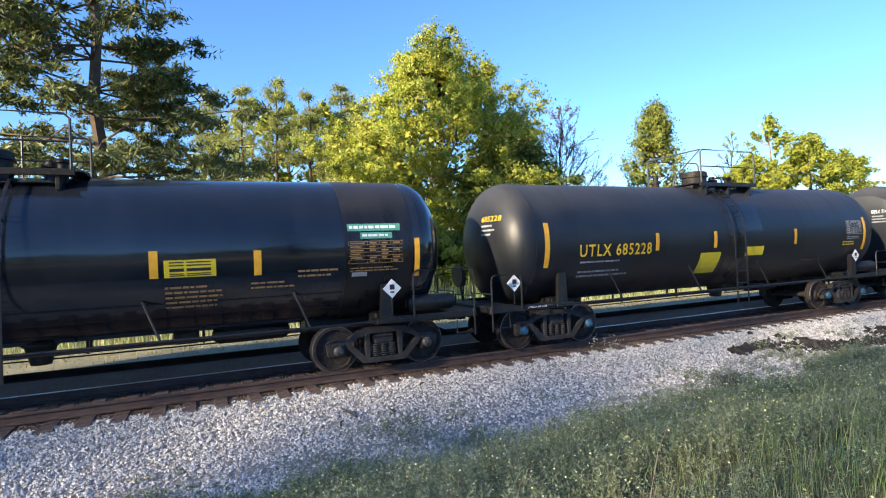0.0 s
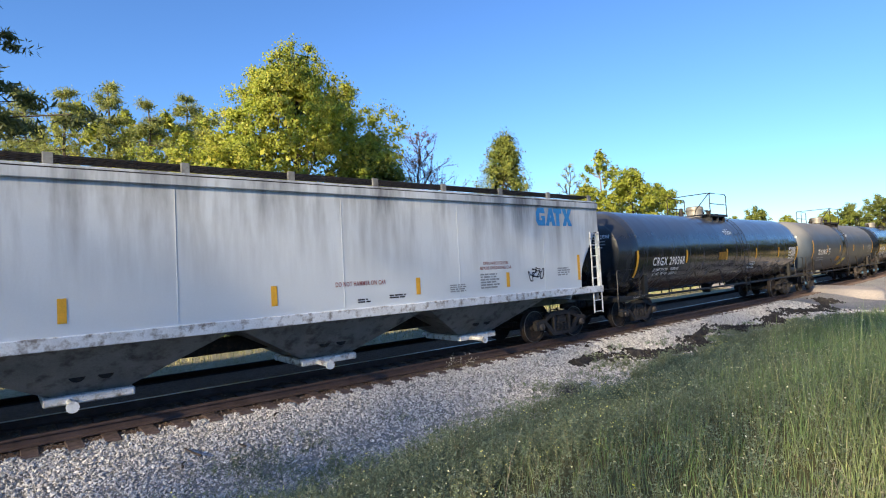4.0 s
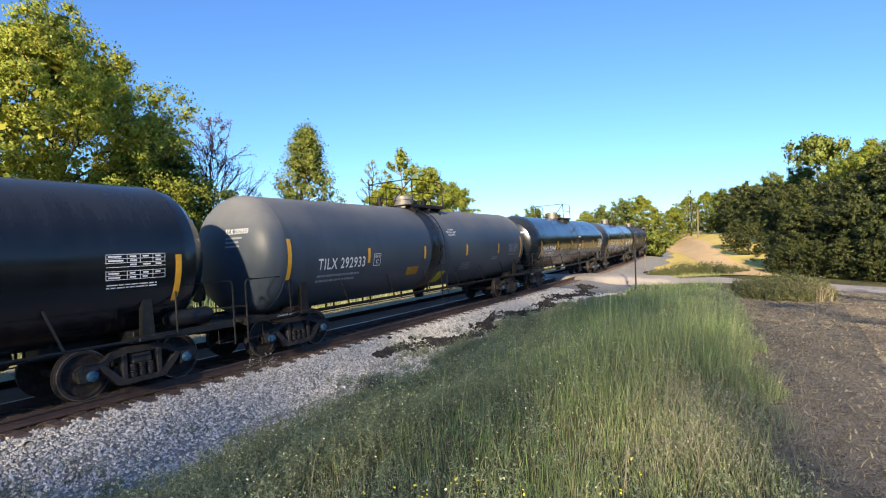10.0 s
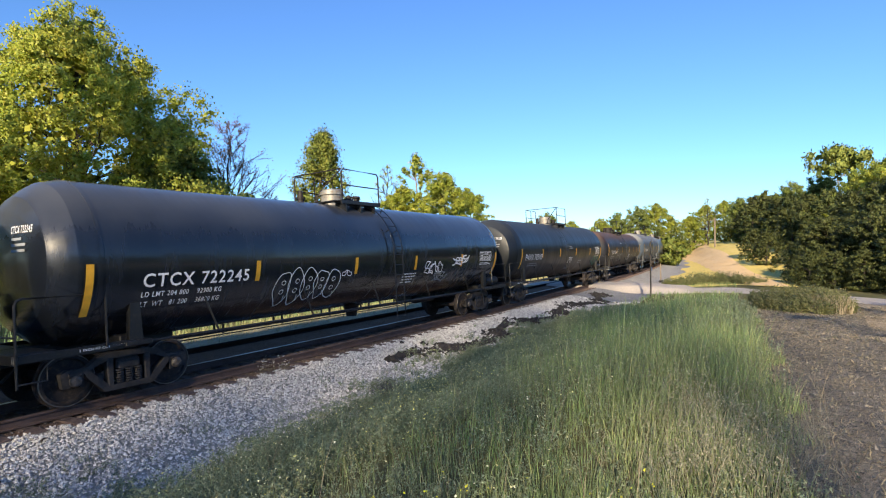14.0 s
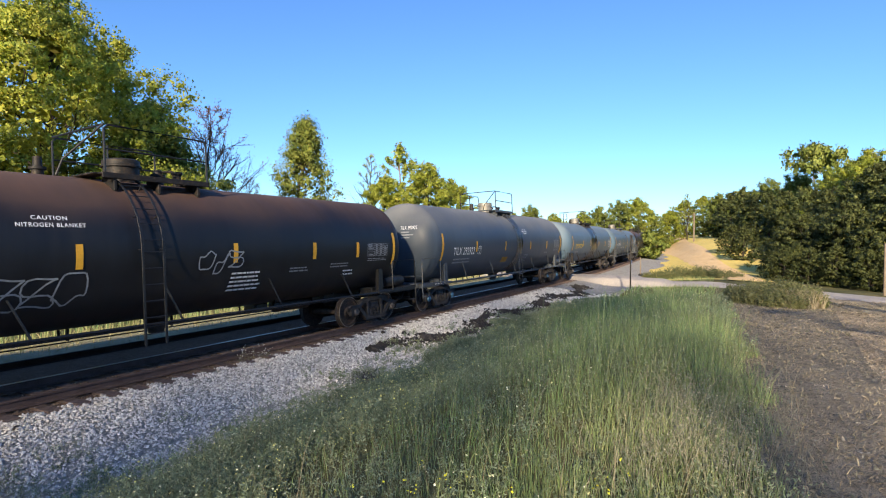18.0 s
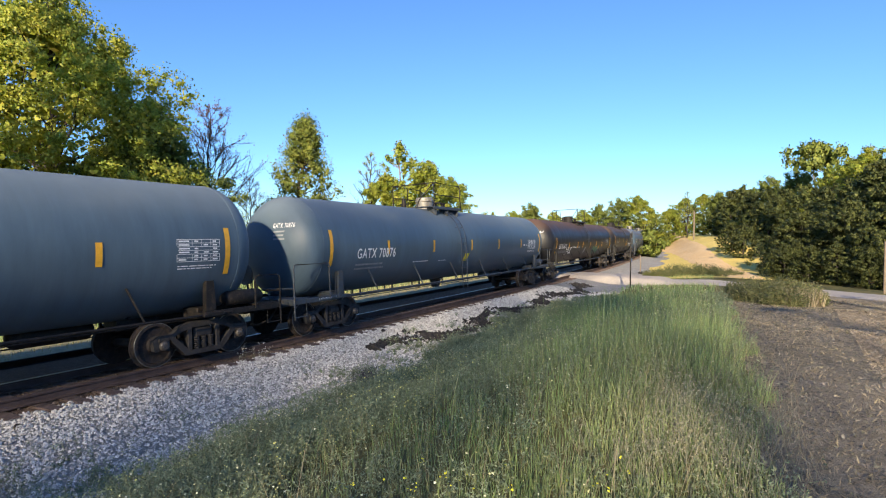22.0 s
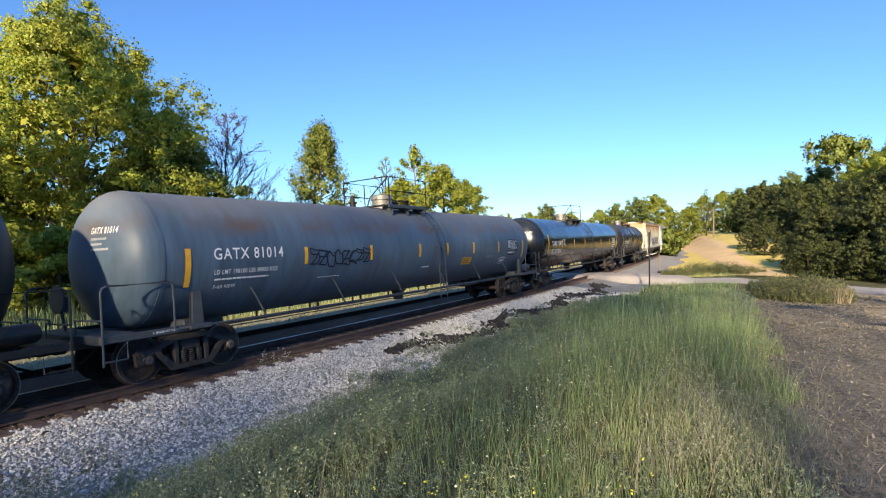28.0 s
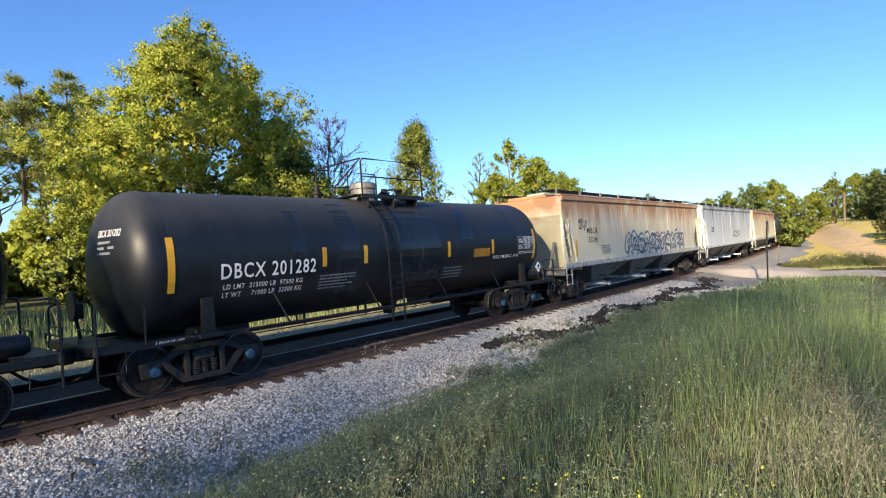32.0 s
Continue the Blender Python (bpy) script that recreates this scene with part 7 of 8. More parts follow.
tall = np.clip(np.minimum(q, 1.6 - q) * 5, 0.3, 1) * np.clip(patch, 0.25, 1.4)
keep = np.hypot(P[:, 0], P[:, 1]) > 1.3
v, f = blades(P[keep], (rng.uniform(0.15, 0.78, len(P)) * tuft * tall * np.clip((31 - P[:, 0]) / 9, 0.35, 1) * np.clip((np.hypot(P[:, 0], P[:, 1]) - 1.5) / 5, 0.3, 1) + 0.06)[keep], rng.uniform(0.0025, 0.0058, len(P))[keep] * (1 + np.clip(P[keep][:, 0], 0, 30) / 12), rng, 0.42)
tagged(put("tall_grass", soft_mesh("tall_grass", v, f, GRASS)), "tall green roadside grass and weeds", "grass", kind="stuff")
P, q = grass_points(800, rng, 0, 29, 1.4)
k = np.stack([rng.uniform(3.2, 8.0, 200), rng.uniform(-0.4, 1.2, 200)], -1)
P = np.concatenate([P, np.concatenate([k, ground_z(k[:, 0], k[:, 1])[:, None]], 1)])
v, f = blades(P, rng.uniform(0.15, 0.75, len(P)), rng.uniform(0.0015, 0.0032, len(P)) * (1 + P[:, 0] / 12), rng, 0.8)
tagged(put("dry_stems", soft_mesh("dry_stems", v, f, DRY)), "dry straw-coloured stems among the grass", "grass", kind="stuff")


def pebbles(pts, size, rng):
    """Angular little stones."""
    base = np.array([[1, 0, 0], [-1, 0, 0], [0, 1, 0], [0, -1, 0], [0, 0, 0.8], [0, 0, -0.8]], float)
    tri = np.array([[0, 2, 4], [2, 1, 4], [1, 3, 4], [3, 0, 4], [2, 0, 5], [1, 2, 5], [3, 1, 5], [0, 3, 5]])
    n = len(pts)
    v = base[None] * (size[:, None, None] * rng.uniform(0.6, 1.3, (n, 6, 1))) + rng.normal(size=(n, 6, 3)) * size[:, None, None] * 0.22
    a = rng.uniform(0, 6.28, n)
    c, s = np.cos(a)[:, None], np.sin(a)[:, None]
    t = rng.uniform(-0.9, 0.9, n)[:, None]
    x, y, z = v[..., 0] * c - v[..., 1] * s, v[..., 0] * s + v[..., 1] * c, v[..., 2]
    x, z = x * np.cos(t) - z * np.sin(t), x * np.sin(t) + z * np.cos(t)
    v = np.stack([x, y, z], -1) + pts[:, None, :]
    f = (tri[None] + 6 * np.arange(n)[:, None, None]).reshape(-1, 3)
    return v.reshape(-1, 3), f


STONE = island_mat("crushed_stone", [(0.0, (0.20, 0.192, 0.18)), (0.3, (0.48, 0.462, 0.43)), (0.75, (0.76, 0.735, 0.69)), (1.0, (0.90, 0.875, 0.83))], 0.85, 0.3)
CLOD = island_mat("dark_soil", [(0.0, (0.014, 0.013, 0.013)), (0.7, (0.036, 0.032, 0.030)), (1.0, (0.08, 0.07, 0.062))], 0.95, 0.6, 25)
n = 98000
s_ = -3 + 34 * rng.uniform(0, 1, n) ** 1.35
nn = np.minimum(rng.uniform(1.16, 5.3, n), rng.uniform(4.2, 5.6, n))
clear = (nn > 1.46) | ((np.abs((s_ + 60) % 0.52 - 0.26) < 0.14) & (nn > 1.16))
s_, nn = s_[clear], nn[clear]
n = len(s_)
X, Y = along(s_, nn)
P = np.stack([X, Y, ground_z(X, Y) + 0.03 + rng.uniform(-0.01, 0.02, n)], -1)
v, f = pebbles(P, rng.uniform(0.012, 0.031, n) * (1 + s_ / 40), rng)
tagged(put("ballast_stones", big_mesh("ballast_stones", v, f, STONE)), "loose pale grey crushed stones beside the track", "ballast", kind="stuff")
n = 9000
s_, nn = rng.uniform(-4, 34, n), rng.uniform(-1.2, 1.2, n)
X, Y = along(s_, nn)
P = np.stack([X, Y, ground_z(X, Y) + 0.03 + rng.uniform(-0.008, 0.015, n)], -1)
v, f = pebbles(P, rng.uniform(0.016, 0.032, n), rng)
tagged(put("crib_stones", big_mesh("crib_stones", v, f, island_mat("oily_stone", [(0.0, (0.06, 0.043, 0.033)), (0.8, (0.155, 0.112, 0.084)), (1.0, (0.32, 0.26, 0.21))], 0.8, 0.3))), "oil-darkened stones between the ties", "ballast", kind="stuff")
# clods of dark soil scraped up along the foot of the ballast
n = 2600
s_ = rng.uniform(11.5, 34, n)
nn = 2.95 + 0.4 * np.sin(s_ * 0.9) + rng.normal(size=n) * 0.34 * (0.45 + 0.55 * np.sin(s_ * 1.9 + 1))
X, Y = along(s_, nn)
P = np.stack([X, Y, ground_z(X, Y) + 0.05], -1)
v, f = pebbles(P, rng.uniform(0.03, 0.15, n) * (0.45 + 0.75 * np.abs(np.sin(s_ * 0.95))), rng)
tagged(put("soil_clods", big_mesh("soil_clods", v, f, CLOD)), "dark clods of soil along the ballast's foot", "soil", kind="stuff")


def flower_heads(pts, size, rng):
    """Little flat heads of petals."""
    n = len(pts)
    d = rng.normal(size=(n, 3)) * 0.5 + np.array([0, 0, 1.0])
    d /= np.linalg.norm(d, axis=1, keepdims=True)
    a = np.cross(d, rng.normal(size=(n, 3)))
    a /= np.linalg.norm(a, axis=1, keepdims=True)
    b = np.cross(d, a)
    v = []
    for k in range(5):
        w = k * 2 * math.pi / 5
        v.append(pts + (a * math.cos(w) + b * math.sin(w)) * size[:, None])
    return np.stack(v, 1).reshape(-1, 3), np.arange(n * 5).reshape(-1, 5)


P, q = grass_points(9000, rng, 0.5, 27, 1.3)
keep = np.sin(P[:, 0] * 1.7 + 1.2 * np.sin(P[:, 1] * 1.9)) * np.sin(P[:, 1] * 2.4 + 0.8 * P[:, 0]) + rng.normal(size=len(P)) * 0.4 > 0.25
P, q = P[keep], q[keep]
P[:, 2] += rng.uniform(0.25, 0.60, len(P)) * np.clip(np.minimum(q, 1 - q) * 6, 0.35, 1)
v, f = flower_heads(P, rng.uniform(0.0035, 0.0065, len(P)) * (1 + P[:, 0] / 13), rng)
tagged(put("small_wildflowers", big_mesh("small_wildflowers", v, f, PETAL)), "tiny pale yellow wildflowers in the weeds", "flowers", kind="stuff")
k = rng.uniform(0, 1, 24)
P = np.stack([2.5 + 1.2 * k + rng.normal(size=24) * 0.12, 2.35 - 1.65 * k + rng.normal(size=24) * 0.14], -1)
P = np.concatenate([P, (ground_z(P[:, 0], P[:, 1]) + rng.uniform(0.10, 0.28, 24))[:, None]], 1)
v, f = flower_heads(np.repeat(P, 3, 0) + rng.normal(size=(72, 3)) * 0.014, rng.uniform(0.006, 0.010, 72), rng)
tagged(put("bright_wildflowers", big_mesh("bright_wildflowers", v, f, plain("bright_petals", (0.84, 0.76, 0.06), 0.6))), "bright yellow wildflowers near the walker's feet", "flowers", kind="stuff")
# branching weeds: sparse on the stones, closing up into the grass
WEED = leaf_mat("weed_leaves", [(0.0, (0.09, 0.14, 0.08)), (0.6, (0.25, 0.34, 0.21)), (0.95, (0.42, 0.51, 0.33)), (1.0, (0.68, 0.66, 0.34))], 0.6, 0.35, 3.0, 0.35)
WEED_STEM = leaf_mat("weed_stalks", [(0.0, (0.12, 0.13, 0.07)), (0.7, (0.24, 0.25, 0.13)), (1.0, (0.38, 0.33, 0.20))], 0.7, 0.2)
n = 11000
X = -2 + 27 * rng.uniform(0, 1, n) ** 1.5
toe = toe_line(X)
deep = 4.8 * np.clip((19 - X) / 9, 0.5, 1)
Y = toe + 1.15 - deep * rng.uniform(0, 1, n) ** 0.75
clump = np.sin(X * 1.9 + 2 * np.sin(Y * 1.3)) * np.sin(Y * 2.3 + 1.1 * X) + rng.normal(size=n) * 0.45
keep = (np.hypot(X, Y) > 1.7) & ((Y < toe - 0.5 + 0.45 * np.sin(X * 1.4 + 0.5)) | (clump > 0.45))
X, Y, toe = X[keep], Y[keep], toe[keep]
hw = rng.uniform(0.14, 0.50, len(X)) * np.clip((toe + 1.0 - Y) / 1.4, 0.30, 1) * np.clip(0.85 + 0.5 * np.sin(X * 2.9 + 1.7 * np.sin(Y * 2.1)) * np.sin(Y * 2.6 + X), 0.35, 1.3)
P = np.stack([X, Y, ground_z(X, Y)], -1)
v, f, sv, sf, tips = sprays(P, hw, 5, 12, 0.019 * (1 + np.clip(X - 3, 0, 30) / 16), rng, 0.55)
tagged(put("leafy_weeds", big_mesh("leafy_weeds", v, f, WEED)), "grey-green branching weeds at the ballast's edge", "weeds", kind="stuff")
tagged(put("weed_stems", big_mesh("weed_stems", sv, sf, WEED_STEM)), "thin branching stems of the fringe weeds", "weeds", kind="stuff")
n = 2600
X = 1.5 + 20 * rng.uniform(0, 1, n) ** 1.5
Y = toe_line(X) - 0.3 + 2.1 * rng.uniform(0, 1, n) ** 1.6
patch = np.sin(X * 1.3 + 1.0) * np.sin(Y * 1.9 + 0.6 * X) + 0.5 * np.sin(X * 3.7 + Y * 2.1) + rng.normal(size=n) * 0.25
X, Y = X[patch > 0.5], Y[patch > 0.5]
P = np.stack([X, Y, ground_z(X, Y) + 0.02], -1)
v, f, sv, sf, _ = sprays(P, rng.uniform(0.08, 0.32, len(P)), 5, 9, 0.015 * (1 + np.clip(X - 3, 0, 30) / 16), rng, 0.7)
tagged(put("stray_weeds", big_mesh("stray_weeds", v, f, WEED)), "stray grey-green weeds growing through the stones", "weeds", kind="stuff")
tagged(put("stray_stems", big_mesh("stray_stems", sv, sf, WEED_STEM)), "thin stalks of the stray weeds", "weeds", kind="stuff")
X, Y = 8.7 + rng.normal(size=26) * 0.30, 10.22 + rng.normal(size=26) * 0.08
P = np.stack([X, Y, ground_z(X, Y) + 0.03], -1)
v, f, sv, sf, ends = sprays(P, rng.uniform(0.15, 0.42, 26), 2, 5, np.full(26, 0.014), rng, 0.4)
tagged(put("rail_weeds", big_mesh("rail_weeds", np.concatenate([v, sv]), np.arange(len(v) + len(sv)).reshape(-1, 3), WEED_STEM)), "thin weeds growing beside the near rail", "weeds", kind="stuff")
v, f = flower_heads(np.repeat(ends, 3, 0) + rng.normal(size=(len(ends) * 3, 3)) * 0.02, rng.uniform(0.009, 0.016, len(ends) * 3), rng)
tagged(put("rail_weed_heads", big_mesh("rail_weed_heads", v, f, leaf_mat("pale_seed_heads", [(0.0, (0.55, 0.50, 0.44)), (1.0, (0.80, 0.76, 0.70))], 0.7, 0.3, 1.0, 0.9))), "pale seed heads of the weeds by the rail", "weeds", kind="stuff")
X, Y = 9.2 + rng.normal(size=60) * 0.22, 7.15 + rng.normal(size=60) * 0.14
P = np.stack([X, Y, ground_z(X, Y) + 0.02], -1)
v, f, sv, sf, _ = sprays(P, rng.uniform(0.15, 0.45, 60), 6, 9, np.full(60, 0.017), rng, 0.6)
tagged(put("dead_weeds", big_mesh("dead_weeds", np.concatenate([v, sv]), np.arange(len(v) + len(sv)).reshape(-1, 3), leaf_mat("dead_weed_stems", [(0.0, (0.03, 0.028, 0.03)), (1.0, (0.11, 0.10, 0.105))], 0.8, 0.1, 1.0, 0.8))), "dark dead weeds on the stones", "weeds", kind="stuff")
bloom = np.sin(tips[:, 0] * 1.1 + 0.7) * np.sin(tips[:, 1] * 1.7) + rng.normal(size=len(tips)) * 0.5 > 0.55
fl = tips[bloom]
v, f = flower_heads(fl, rng.uniform(0.004, 0.0085, len(fl)) * (1 + np.clip(fl[:, 0], 0, 30) / 16), rng)
tagged(put("weed_flowers", big_mesh("weed_flowers", v, f, plain("lemon_petals", (0.80, 0.74, 0.24), 0.6))), "tiny lemon-yellow flowers on the fringe weeds", "flowers", kind="stuff")
# soft fine-leaved weeds through the whole strip of grass
P, q = grass_points(8500, rng, 0.8, 28, 1.6)
P = P[np.hypot(P[:, 0], P[:, 1]) > 2.0]
hw = rng.uniform(0.18, 0.62, len(P)) * (0.8 + 0.35 * np.sin(P[:, 0] * 0.9 + P[:, 1] * 1.3)) * np.clip((31 - P[:, 0]) / 9, 0.4, 1)
v, f, sv, sf, tips = sprays(P, hw, 4, 11, 0.0145 * (1 + np.clip(P[:, 0] - 3, 0, 30) / 14), rng, 0.35)
tagged(put("fine_weeds", big_mesh("fine_weeds", v, f, WEED)), "soft fine-leaved weeds standing in the grass", "weeds", kind="stuff")
tagged(put("fine_weed_stems", big_mesh("fine_weed_stems", sv, sf, WEED_STEM)), "thin stalks of the weeds in the grass", "weeds", kind="stuff")
# faded lacy weeds at the edge of the clearing
n = 130
X, Y = 4.9 + rng.normal(size=n) * 0.7, 0.4 + rng.normal(size=n) * 0.42
P = np.stack([X, Y, ground_z(X, Y)], -1)
hw = rng.uniform(0.15, 0.5, n)
sp = np.repeat(P, 7, 0) + rng.normal(size=(7 * n, 3)) * np.array([0.06, 0.06, 0])
v, f = blades(sp, np.repeat(hw, 7) * rng.uniform(0.6, 1.3, 7 * n), rng.uniform(0.0022, 0.0045, 7 * n), rng, 0.8)
FADED = leaf_mat("faded_weeds", [(0.0, (0.12, 0.115, 0.075)), (0.6, (0.32, 0.31, 0.21)), (1.0, (0.56, 0.52, 0.38))], 0.7, 0.3)
tagged(put("faded_stems", soft_mesh("faded_stems", v, f, FADED)), "faded brown stems at the clearing's edge", "weeds", kind="stuff")
P[:, 2] += hw * 0.8
v, f = leaf_cloud(P, hw * 0.5, 60, 0.0075, rng, 1.4, 2.0)
tagged(put("faded_weeds", big_mesh("faded_weeds", v, f, FADED)), "faded lacy seed heads at the clearing's edge", "weeds", kind="stuff")
# tall weeds at the end of the clearing and along the far side of the gravel road
FAR_WEED = leaf_mat("tall_weed_leaves", [(0.0, (0.08, 0.10, 0.04)), (0.6, (0.17, 0.20, 0.07)), (1.0, (0.34, 0.31, 0.14))], 0.6, 0.3, 2.0, 0.4)
for name, n, cx, cy, rx, ry, hi, label in (("tall_weeds", 330, 26.5, -0.6, 3.6, 1.9, 0.95, "clump of tall green weeds at the end of the clearing"), ("roadside_weeds", 260, 46.2, 4.4, 2.0, 3.6, 0.8, "tall weeds on the far side of the gravel road")):
    a, r = rng.uniform(0, 6.28, n), np.sqrt(rng.uniform(0, 1, n))
    X, Y = cx + rx * r * np.cos(a), cy + ry * r * np.sin(a)
    hh = hi * (1.05 - 0.6 * r ** 2) * rng.uniform(0.5, 1.0, n)
    P = np.repeat(np.stack([X, Y, ground_z(X, Y)], -1), 4, 0)
    P[:, 2] += np.repeat(hh, 4) * np.tile([0.2, 0.45, 0.7, 0.95], n)
    v, f = leaf_cloud(P + rng.normal(size=P.shape) * 0.05, np.full(len(P), 0.19), 34, 0.032, rng, 1.3, 2.8)
    tagged(put(name, big_mesh(name, v, f, FAR_WEED)), label, "weeds", kind="stuff")
n = 1500
a, r = rng.uniform(0, 6.28, n), np.sqrt(rng.uniform(0, 1, n))
X, Y = 25.2 + 1.3 * r * np.cos(a), -1.5 + 0.8 * r * np.sin(a)
v, f = blades(np.stack([X, Y, ground_z(X, Y)], -1), rng.uniform(0.2, 0.75, n), rng.uniform(0.012, 0.025, n), rng, 0.5)
tagged(put("straw_clump", soft_mesh("straw_clump", v, f, DRY)), "pale straw-coloured grass beside the weeds", "grass", kind="stuff")
# short dry stubble on the clearing and long grass by the crossing
n = 34000
X = 2 + 31 * rng.uniform(0, 1, n) ** 1.4
Y = grass_edge(X) - 14 * rng.uniform(0, 1, n) ** 1.3
P = np.stack([X, Y, ground_z(X, Y) + 0.02], -1)
v, f = blades(P, rng.uniform(0.01, 0.07, n), rng.uniform(0.004, 0.008, n) * (1 + X / 16), rng, 2.6)
m_ = 22000
X = 4.5 + 18 * rng.uniform(0, 1, m_) ** 1.2
Y = grass_edge(X) - 0.5 - 0.12 * X - (0.4 + 0.10 * X) * np.abs(rng.normal(size=m_)) * (0.7 + 0.5 * np.sin(X * 0.9))
v2, f2 = blades(np.stack([X, Y, ground_z(X, Y) + 0.03], -1), rng.uniform(0.008, 0.03, m_), rng.uniform(0.004, 0.009, m_) * (1 + X / 14), rng, 5.0)
tagged(put("mown_clippings", soft_mesh("mown_clippings", v2, f2, leaf_mat("straw_clippings", [(0.0, (0.22, 0.16, 0.11)), (0.6, (0.50, 0.41, 0.30)), (1.0, (0.66, 0.57, 0.44))], 0.8, 0.2))), "matted tan clippings on the mown clearing", "clippings", kind="stuff")
tagged(put("dry_stubble", soft_mesh("dry_stubble", v, f, DRY)), "short dry stubble on the clearing", "grass", kind="stuff")
n = 60000
X = 3 + 27 * rng.uniform(0, 1, n) ** 1.5
Y = grass_edge(X) + 0.15 - 12 * rng.uniform(0, 1, n) ** 1.2
d = rng.normal(size=(n, 3)) * np.array([1, 1, 0.22])
d /= np.linalg.norm(d, axis=1, keepdims=True)
b = np.cross(d, rng.normal(size=(n, 3)) * 0.4 + np.array([0, 0, 1.0]))
s_ = (rng.uniform(0.008, 0.03, n) * (1 + X / 14))[:, None]
p = np.stack([X, Y, ground_z(X, Y) + 0.035], -1)
v = np.stack([p - b * s_ * 0.25, p + b * s_ * 0.25, p + d * s_ * 1.6], 1).reshape(-1, 3)
LITTER = leaf_mat("leaf_litter", [(0.0, (0.04, 0.038, 0.03)), (0.4, (0.17, 0.15, 0.11)), (0.7, (0.22, 0.23, 0.13)), (0.9, (0.46, 0.38, 0.27)), (1.0, (0.66, 0.58, 0.47))], 0.8, 0.2, 1.2, 0.4)
tagged(put("leaf_litter", big_mesh("leaf_litter", v, np.arange(len(v)).reshape(-1, 3), LITTER)), "grey-brown leaf litter and mown bits on the clearing", "litter", kind="stuff")
n = 9000
X, Y = rng.uniform(28, 48, n), rng.uniform(-6, 7.0, n)
off = X - road_middle(Y)
far = (np.abs(off) > 2.4) & ((off < 0) & (Y > 1.8) | (off > 0) & (Y > 2.5))
P = np.stack([X, Y, ground_z(X, Y)], -1)[far]
v, f = blades(P, rng.uniform(0.08, 0.34, len(P)), rng.uniform(0.012, 0.03, len(P)), rng)
tagged(put("crossing_grass", soft_mesh("crossing_grass", v, f, GRASS)), "rough grass beside the crossing", "grass", kind="stuff")
n = 16000
X = rng.uniform(-6, 60, n)
Y = np.interp(X, GX, GY) + 2.9 + 5.6 * rng.uniform(0, 1, n) ** 0.8
v, f = blades(np.stack([X, Y, far_side_z(X, Y)], -1), rng.uniform(0.06, 0.38, n) * np.clip((Y - np.interp(X, GX, GY) - 2.4) / 2.5, 0.3, 1), rng.uniform(0.010, 0.025, n), rng, 0.6)
tagged(put("verge_grass", soft_mesh("verge_grass", v, f, leaf_mat("verge_blades", [(0.0, (0.16, 0.18, 0.07)), (0.6, (0.42, 0.40, 0.17)), (1.0, (0.66, 0.58, 0.32))], 0.6, 0.3, 0.8, 0.5))), "short yellowing grass along the far side of the line", "grass", kind="stuff")
n = 12000
X, Y = rng.uniform(-6, 60, n), 19 + 14 * rng.uniform(0, 1, n)
Y = Y + np.interp(X, GX, GY) - TRACK_Y
P = np.stack([X, Y, ground_z(X, Y)], -1)
v, f = blades(P, rng.uniform(0.3, 1.1, n), rng.uniform(0.02, 0.05, n), rng)
tagged(put("far_bank_grass", soft_mesh("far_bank_grass", v, f, GRASS)), "tall sunlit grass beyond the tracks", "grass", kind="stuff")

# ---------------------------------------------------------------- signs and poles
def crossing_sign(x, y):
    t = tagged(new("crossing_sign"), "weathered railway crossing sign on a thin post", "sign")
    t.matrix_basis = pose(x, y, float(ground_z(x, y)), 0, 0, 9)
    put("post", Geo().box((0, 0, 1.6), (0.08, 0.08, 3.5), 0.01).mesh("post", STEEL_DARK), t)
    for k in (-1, 1):
        put("blade", Geo().box((0, -0.07 - 0.02 * k, 3.05), (0.95, 0.02, 0.16), 0.004, Matrix.Rotation(radians(48 * k), 3, "Y")).mesh("blade", plain("faded_white", (0.10, 0.10, 0.10), 0.6)), t, None, "grey back of a crossbuck blade")
    put("small_sign", Geo().box((0, -0.07, 1.75), (0.32, 0.02, 0.22), 0.004).mesh("small_sign", plain("blue_sign", (0.06, 0.16, 0.42), 0.5)), t, None, "small blue notice plate")
    return t


crossing_sign(33.2, 6.4)


def post_at(x, y, h, r, label, name="post", lean=0.0):
    t = tagged(new(name), label, "post")
    t.matrix_basis = pose(x, y, float(ground_z(x, y)), 0, lean, 0)
    put("shaft", Geo().tube([(0, 0, -0.3), (0, 0, h * 0.5), (0, 0, h)], r, 10, r * 0.85).mesh("shaft", POST, True), t)
    return t


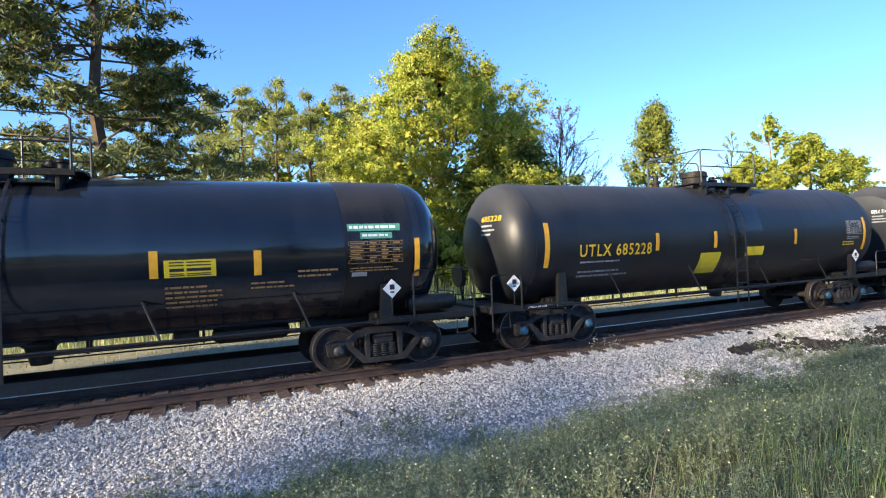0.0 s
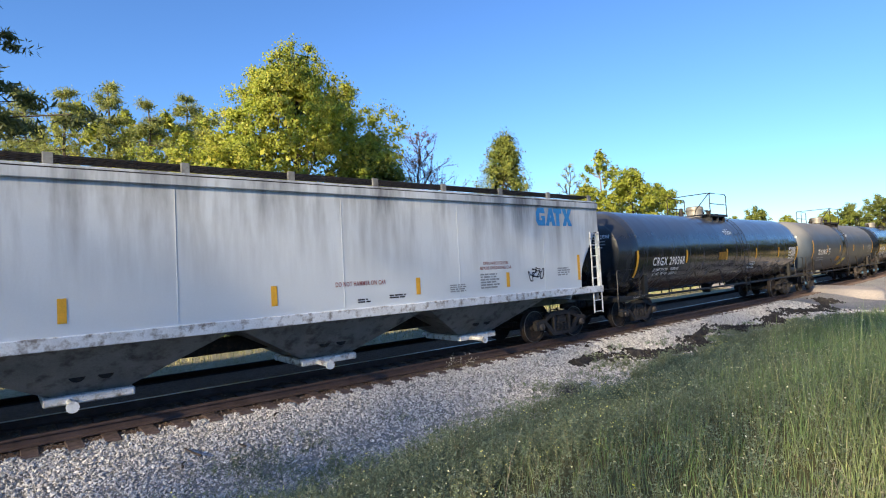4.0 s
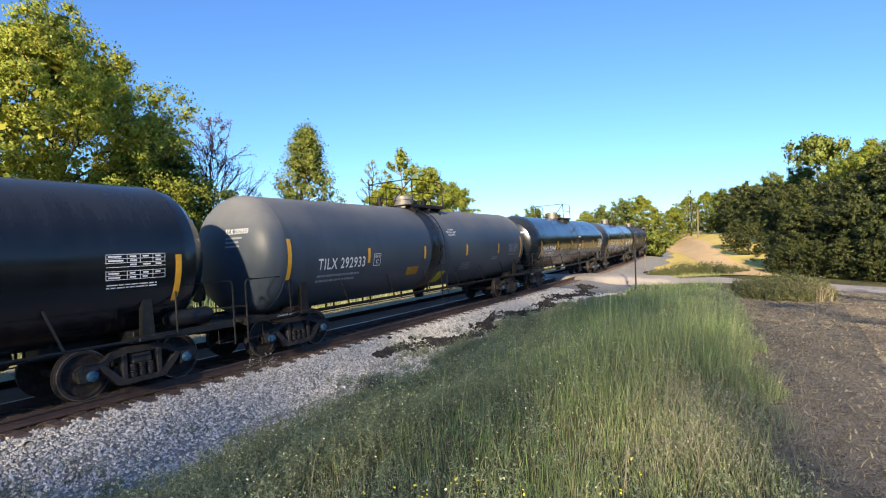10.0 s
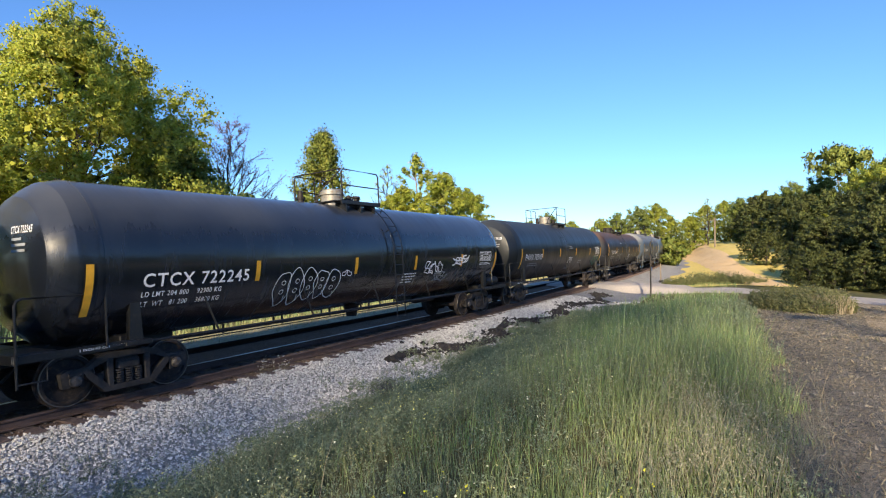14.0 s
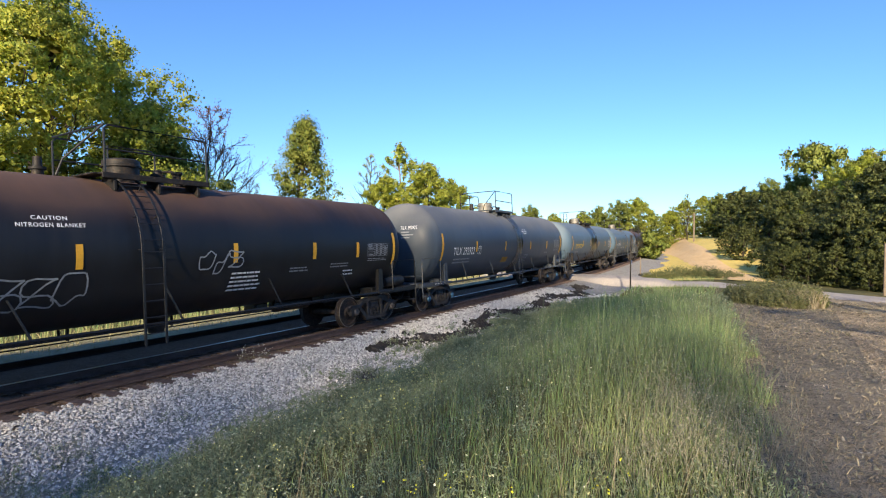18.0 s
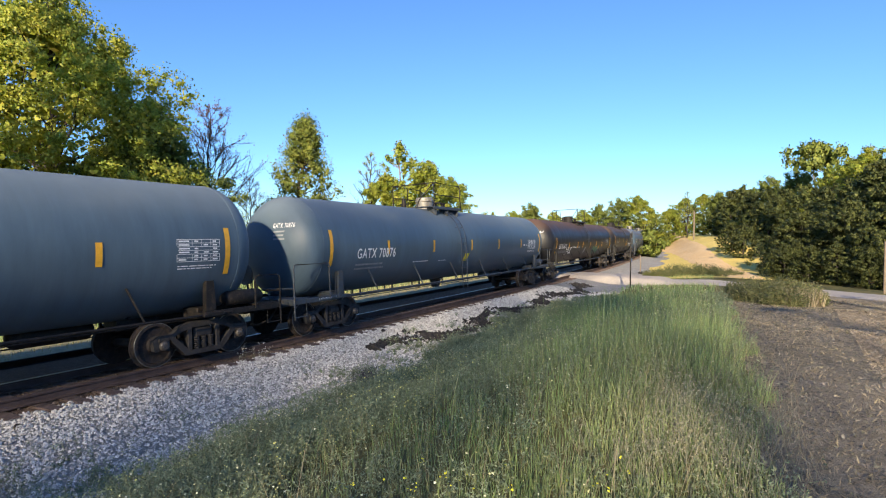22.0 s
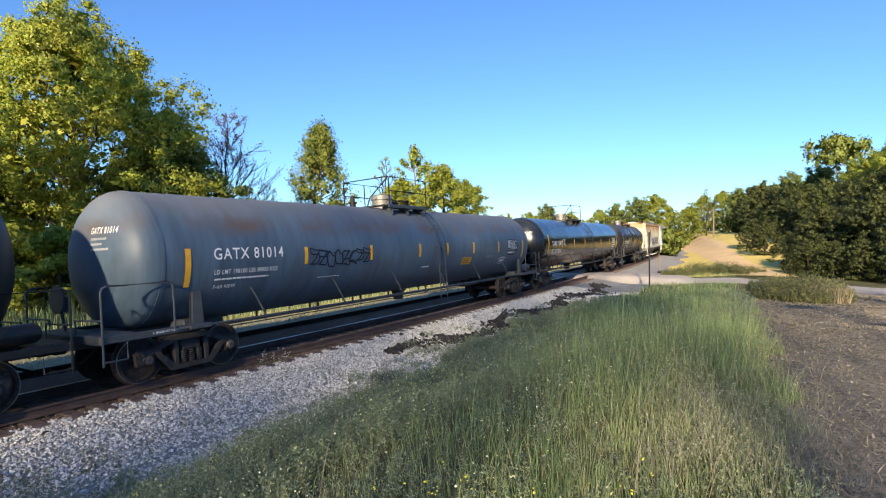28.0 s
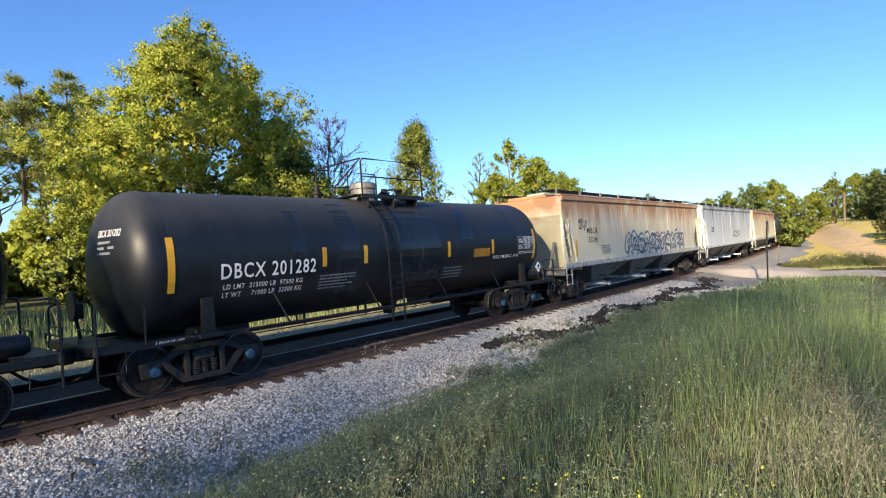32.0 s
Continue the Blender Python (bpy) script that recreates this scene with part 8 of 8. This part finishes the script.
p_ = post_at(49.5, 8.7, 1.7, 0.05, "short leaning dark post by the crossing", "signal_post", -8)
put("foot", Geo().box((0, 0, 0.1), (0.5, 0.3, 0.22), 0.03).mesh("foot", STEEL_DARK), p_)
u_ = post_at(-130 * math.sin(radians(-84.8)), 130 * math.cos(radians(-84.8)), 6.3, 0.17, "distant wooden utility pole beyond the field", "utility_pole")
put("crossarm", Geo().box((0, 0, 5.8), (0.12, 1.8, 0.12), 0.01).mesh("crossarm", POST), u_)
post_at(-36 * math.sin(radians(-99.2)), 36 * math.cos(radians(-99.2)), 2.7, 0.06, "grey wooden post beside the road", "roadside_post")
post_at(-35 * math.sin(radians(-100.4)), 35 * math.cos(radians(-100.4)), 1.2, 0.03, "thin leaning stake beside the road", "roadside_stake", 14)
# sticks on the stones
for k, (sx, n_, ln, rz) in enumerate(((2.2, 2.55, 0.5, 105), (2.0, 2.85, 0.2, 70), (2.9, 2.7, 0.16, 110), (3.8, 1.85, 0.14, 40))):
    p = on_track(sx, n_)
    st = tagged(new("stick", Geo().tube([(-ln / 2, 0, 0.0), (0, 0.02, 0.02), (ln / 2, -0.01, 0.01)], 0.019, 6, 0.011).mesh("stick", BARK, True)), "dark broken stick lying on the stones", "stick")
    st.matrix_basis = pose(p.x, p.y, float(ground_z(p.x, p.y)) + 0.085, 0, 0, rz)


def motions():
    """Keys the cars along the line and turns the wheels while they pass."""
    for car, mid in TRAIN:
        walk(car, [(t, track_pose(mid - travel(t))) for t in np.arange(0.0, 32.1, 1.0).tolist()])
    for ws, x, mid in WHEELSETS:
        ts = [t for t in np.arange(0.0, 32.01, 1 / 15).tolist() if -8 < mid + x - travel(t) < 30]
        if len(ts) < 2:
            continue
        rows = [] if ts[0] == 0 else [(0.0, ts[0])]
        rows += [(t, t) for t in ts]
        if ts[-1] < 31.99:
            rows.append((32.0, ts[-1]))
        walk(ws, [(t, pose(x, 0, WR) @ Matrix.Rotation(-(travel(u) / WR) % (2 * math.pi), 4, "Y")) for t, u in rows])


motions()
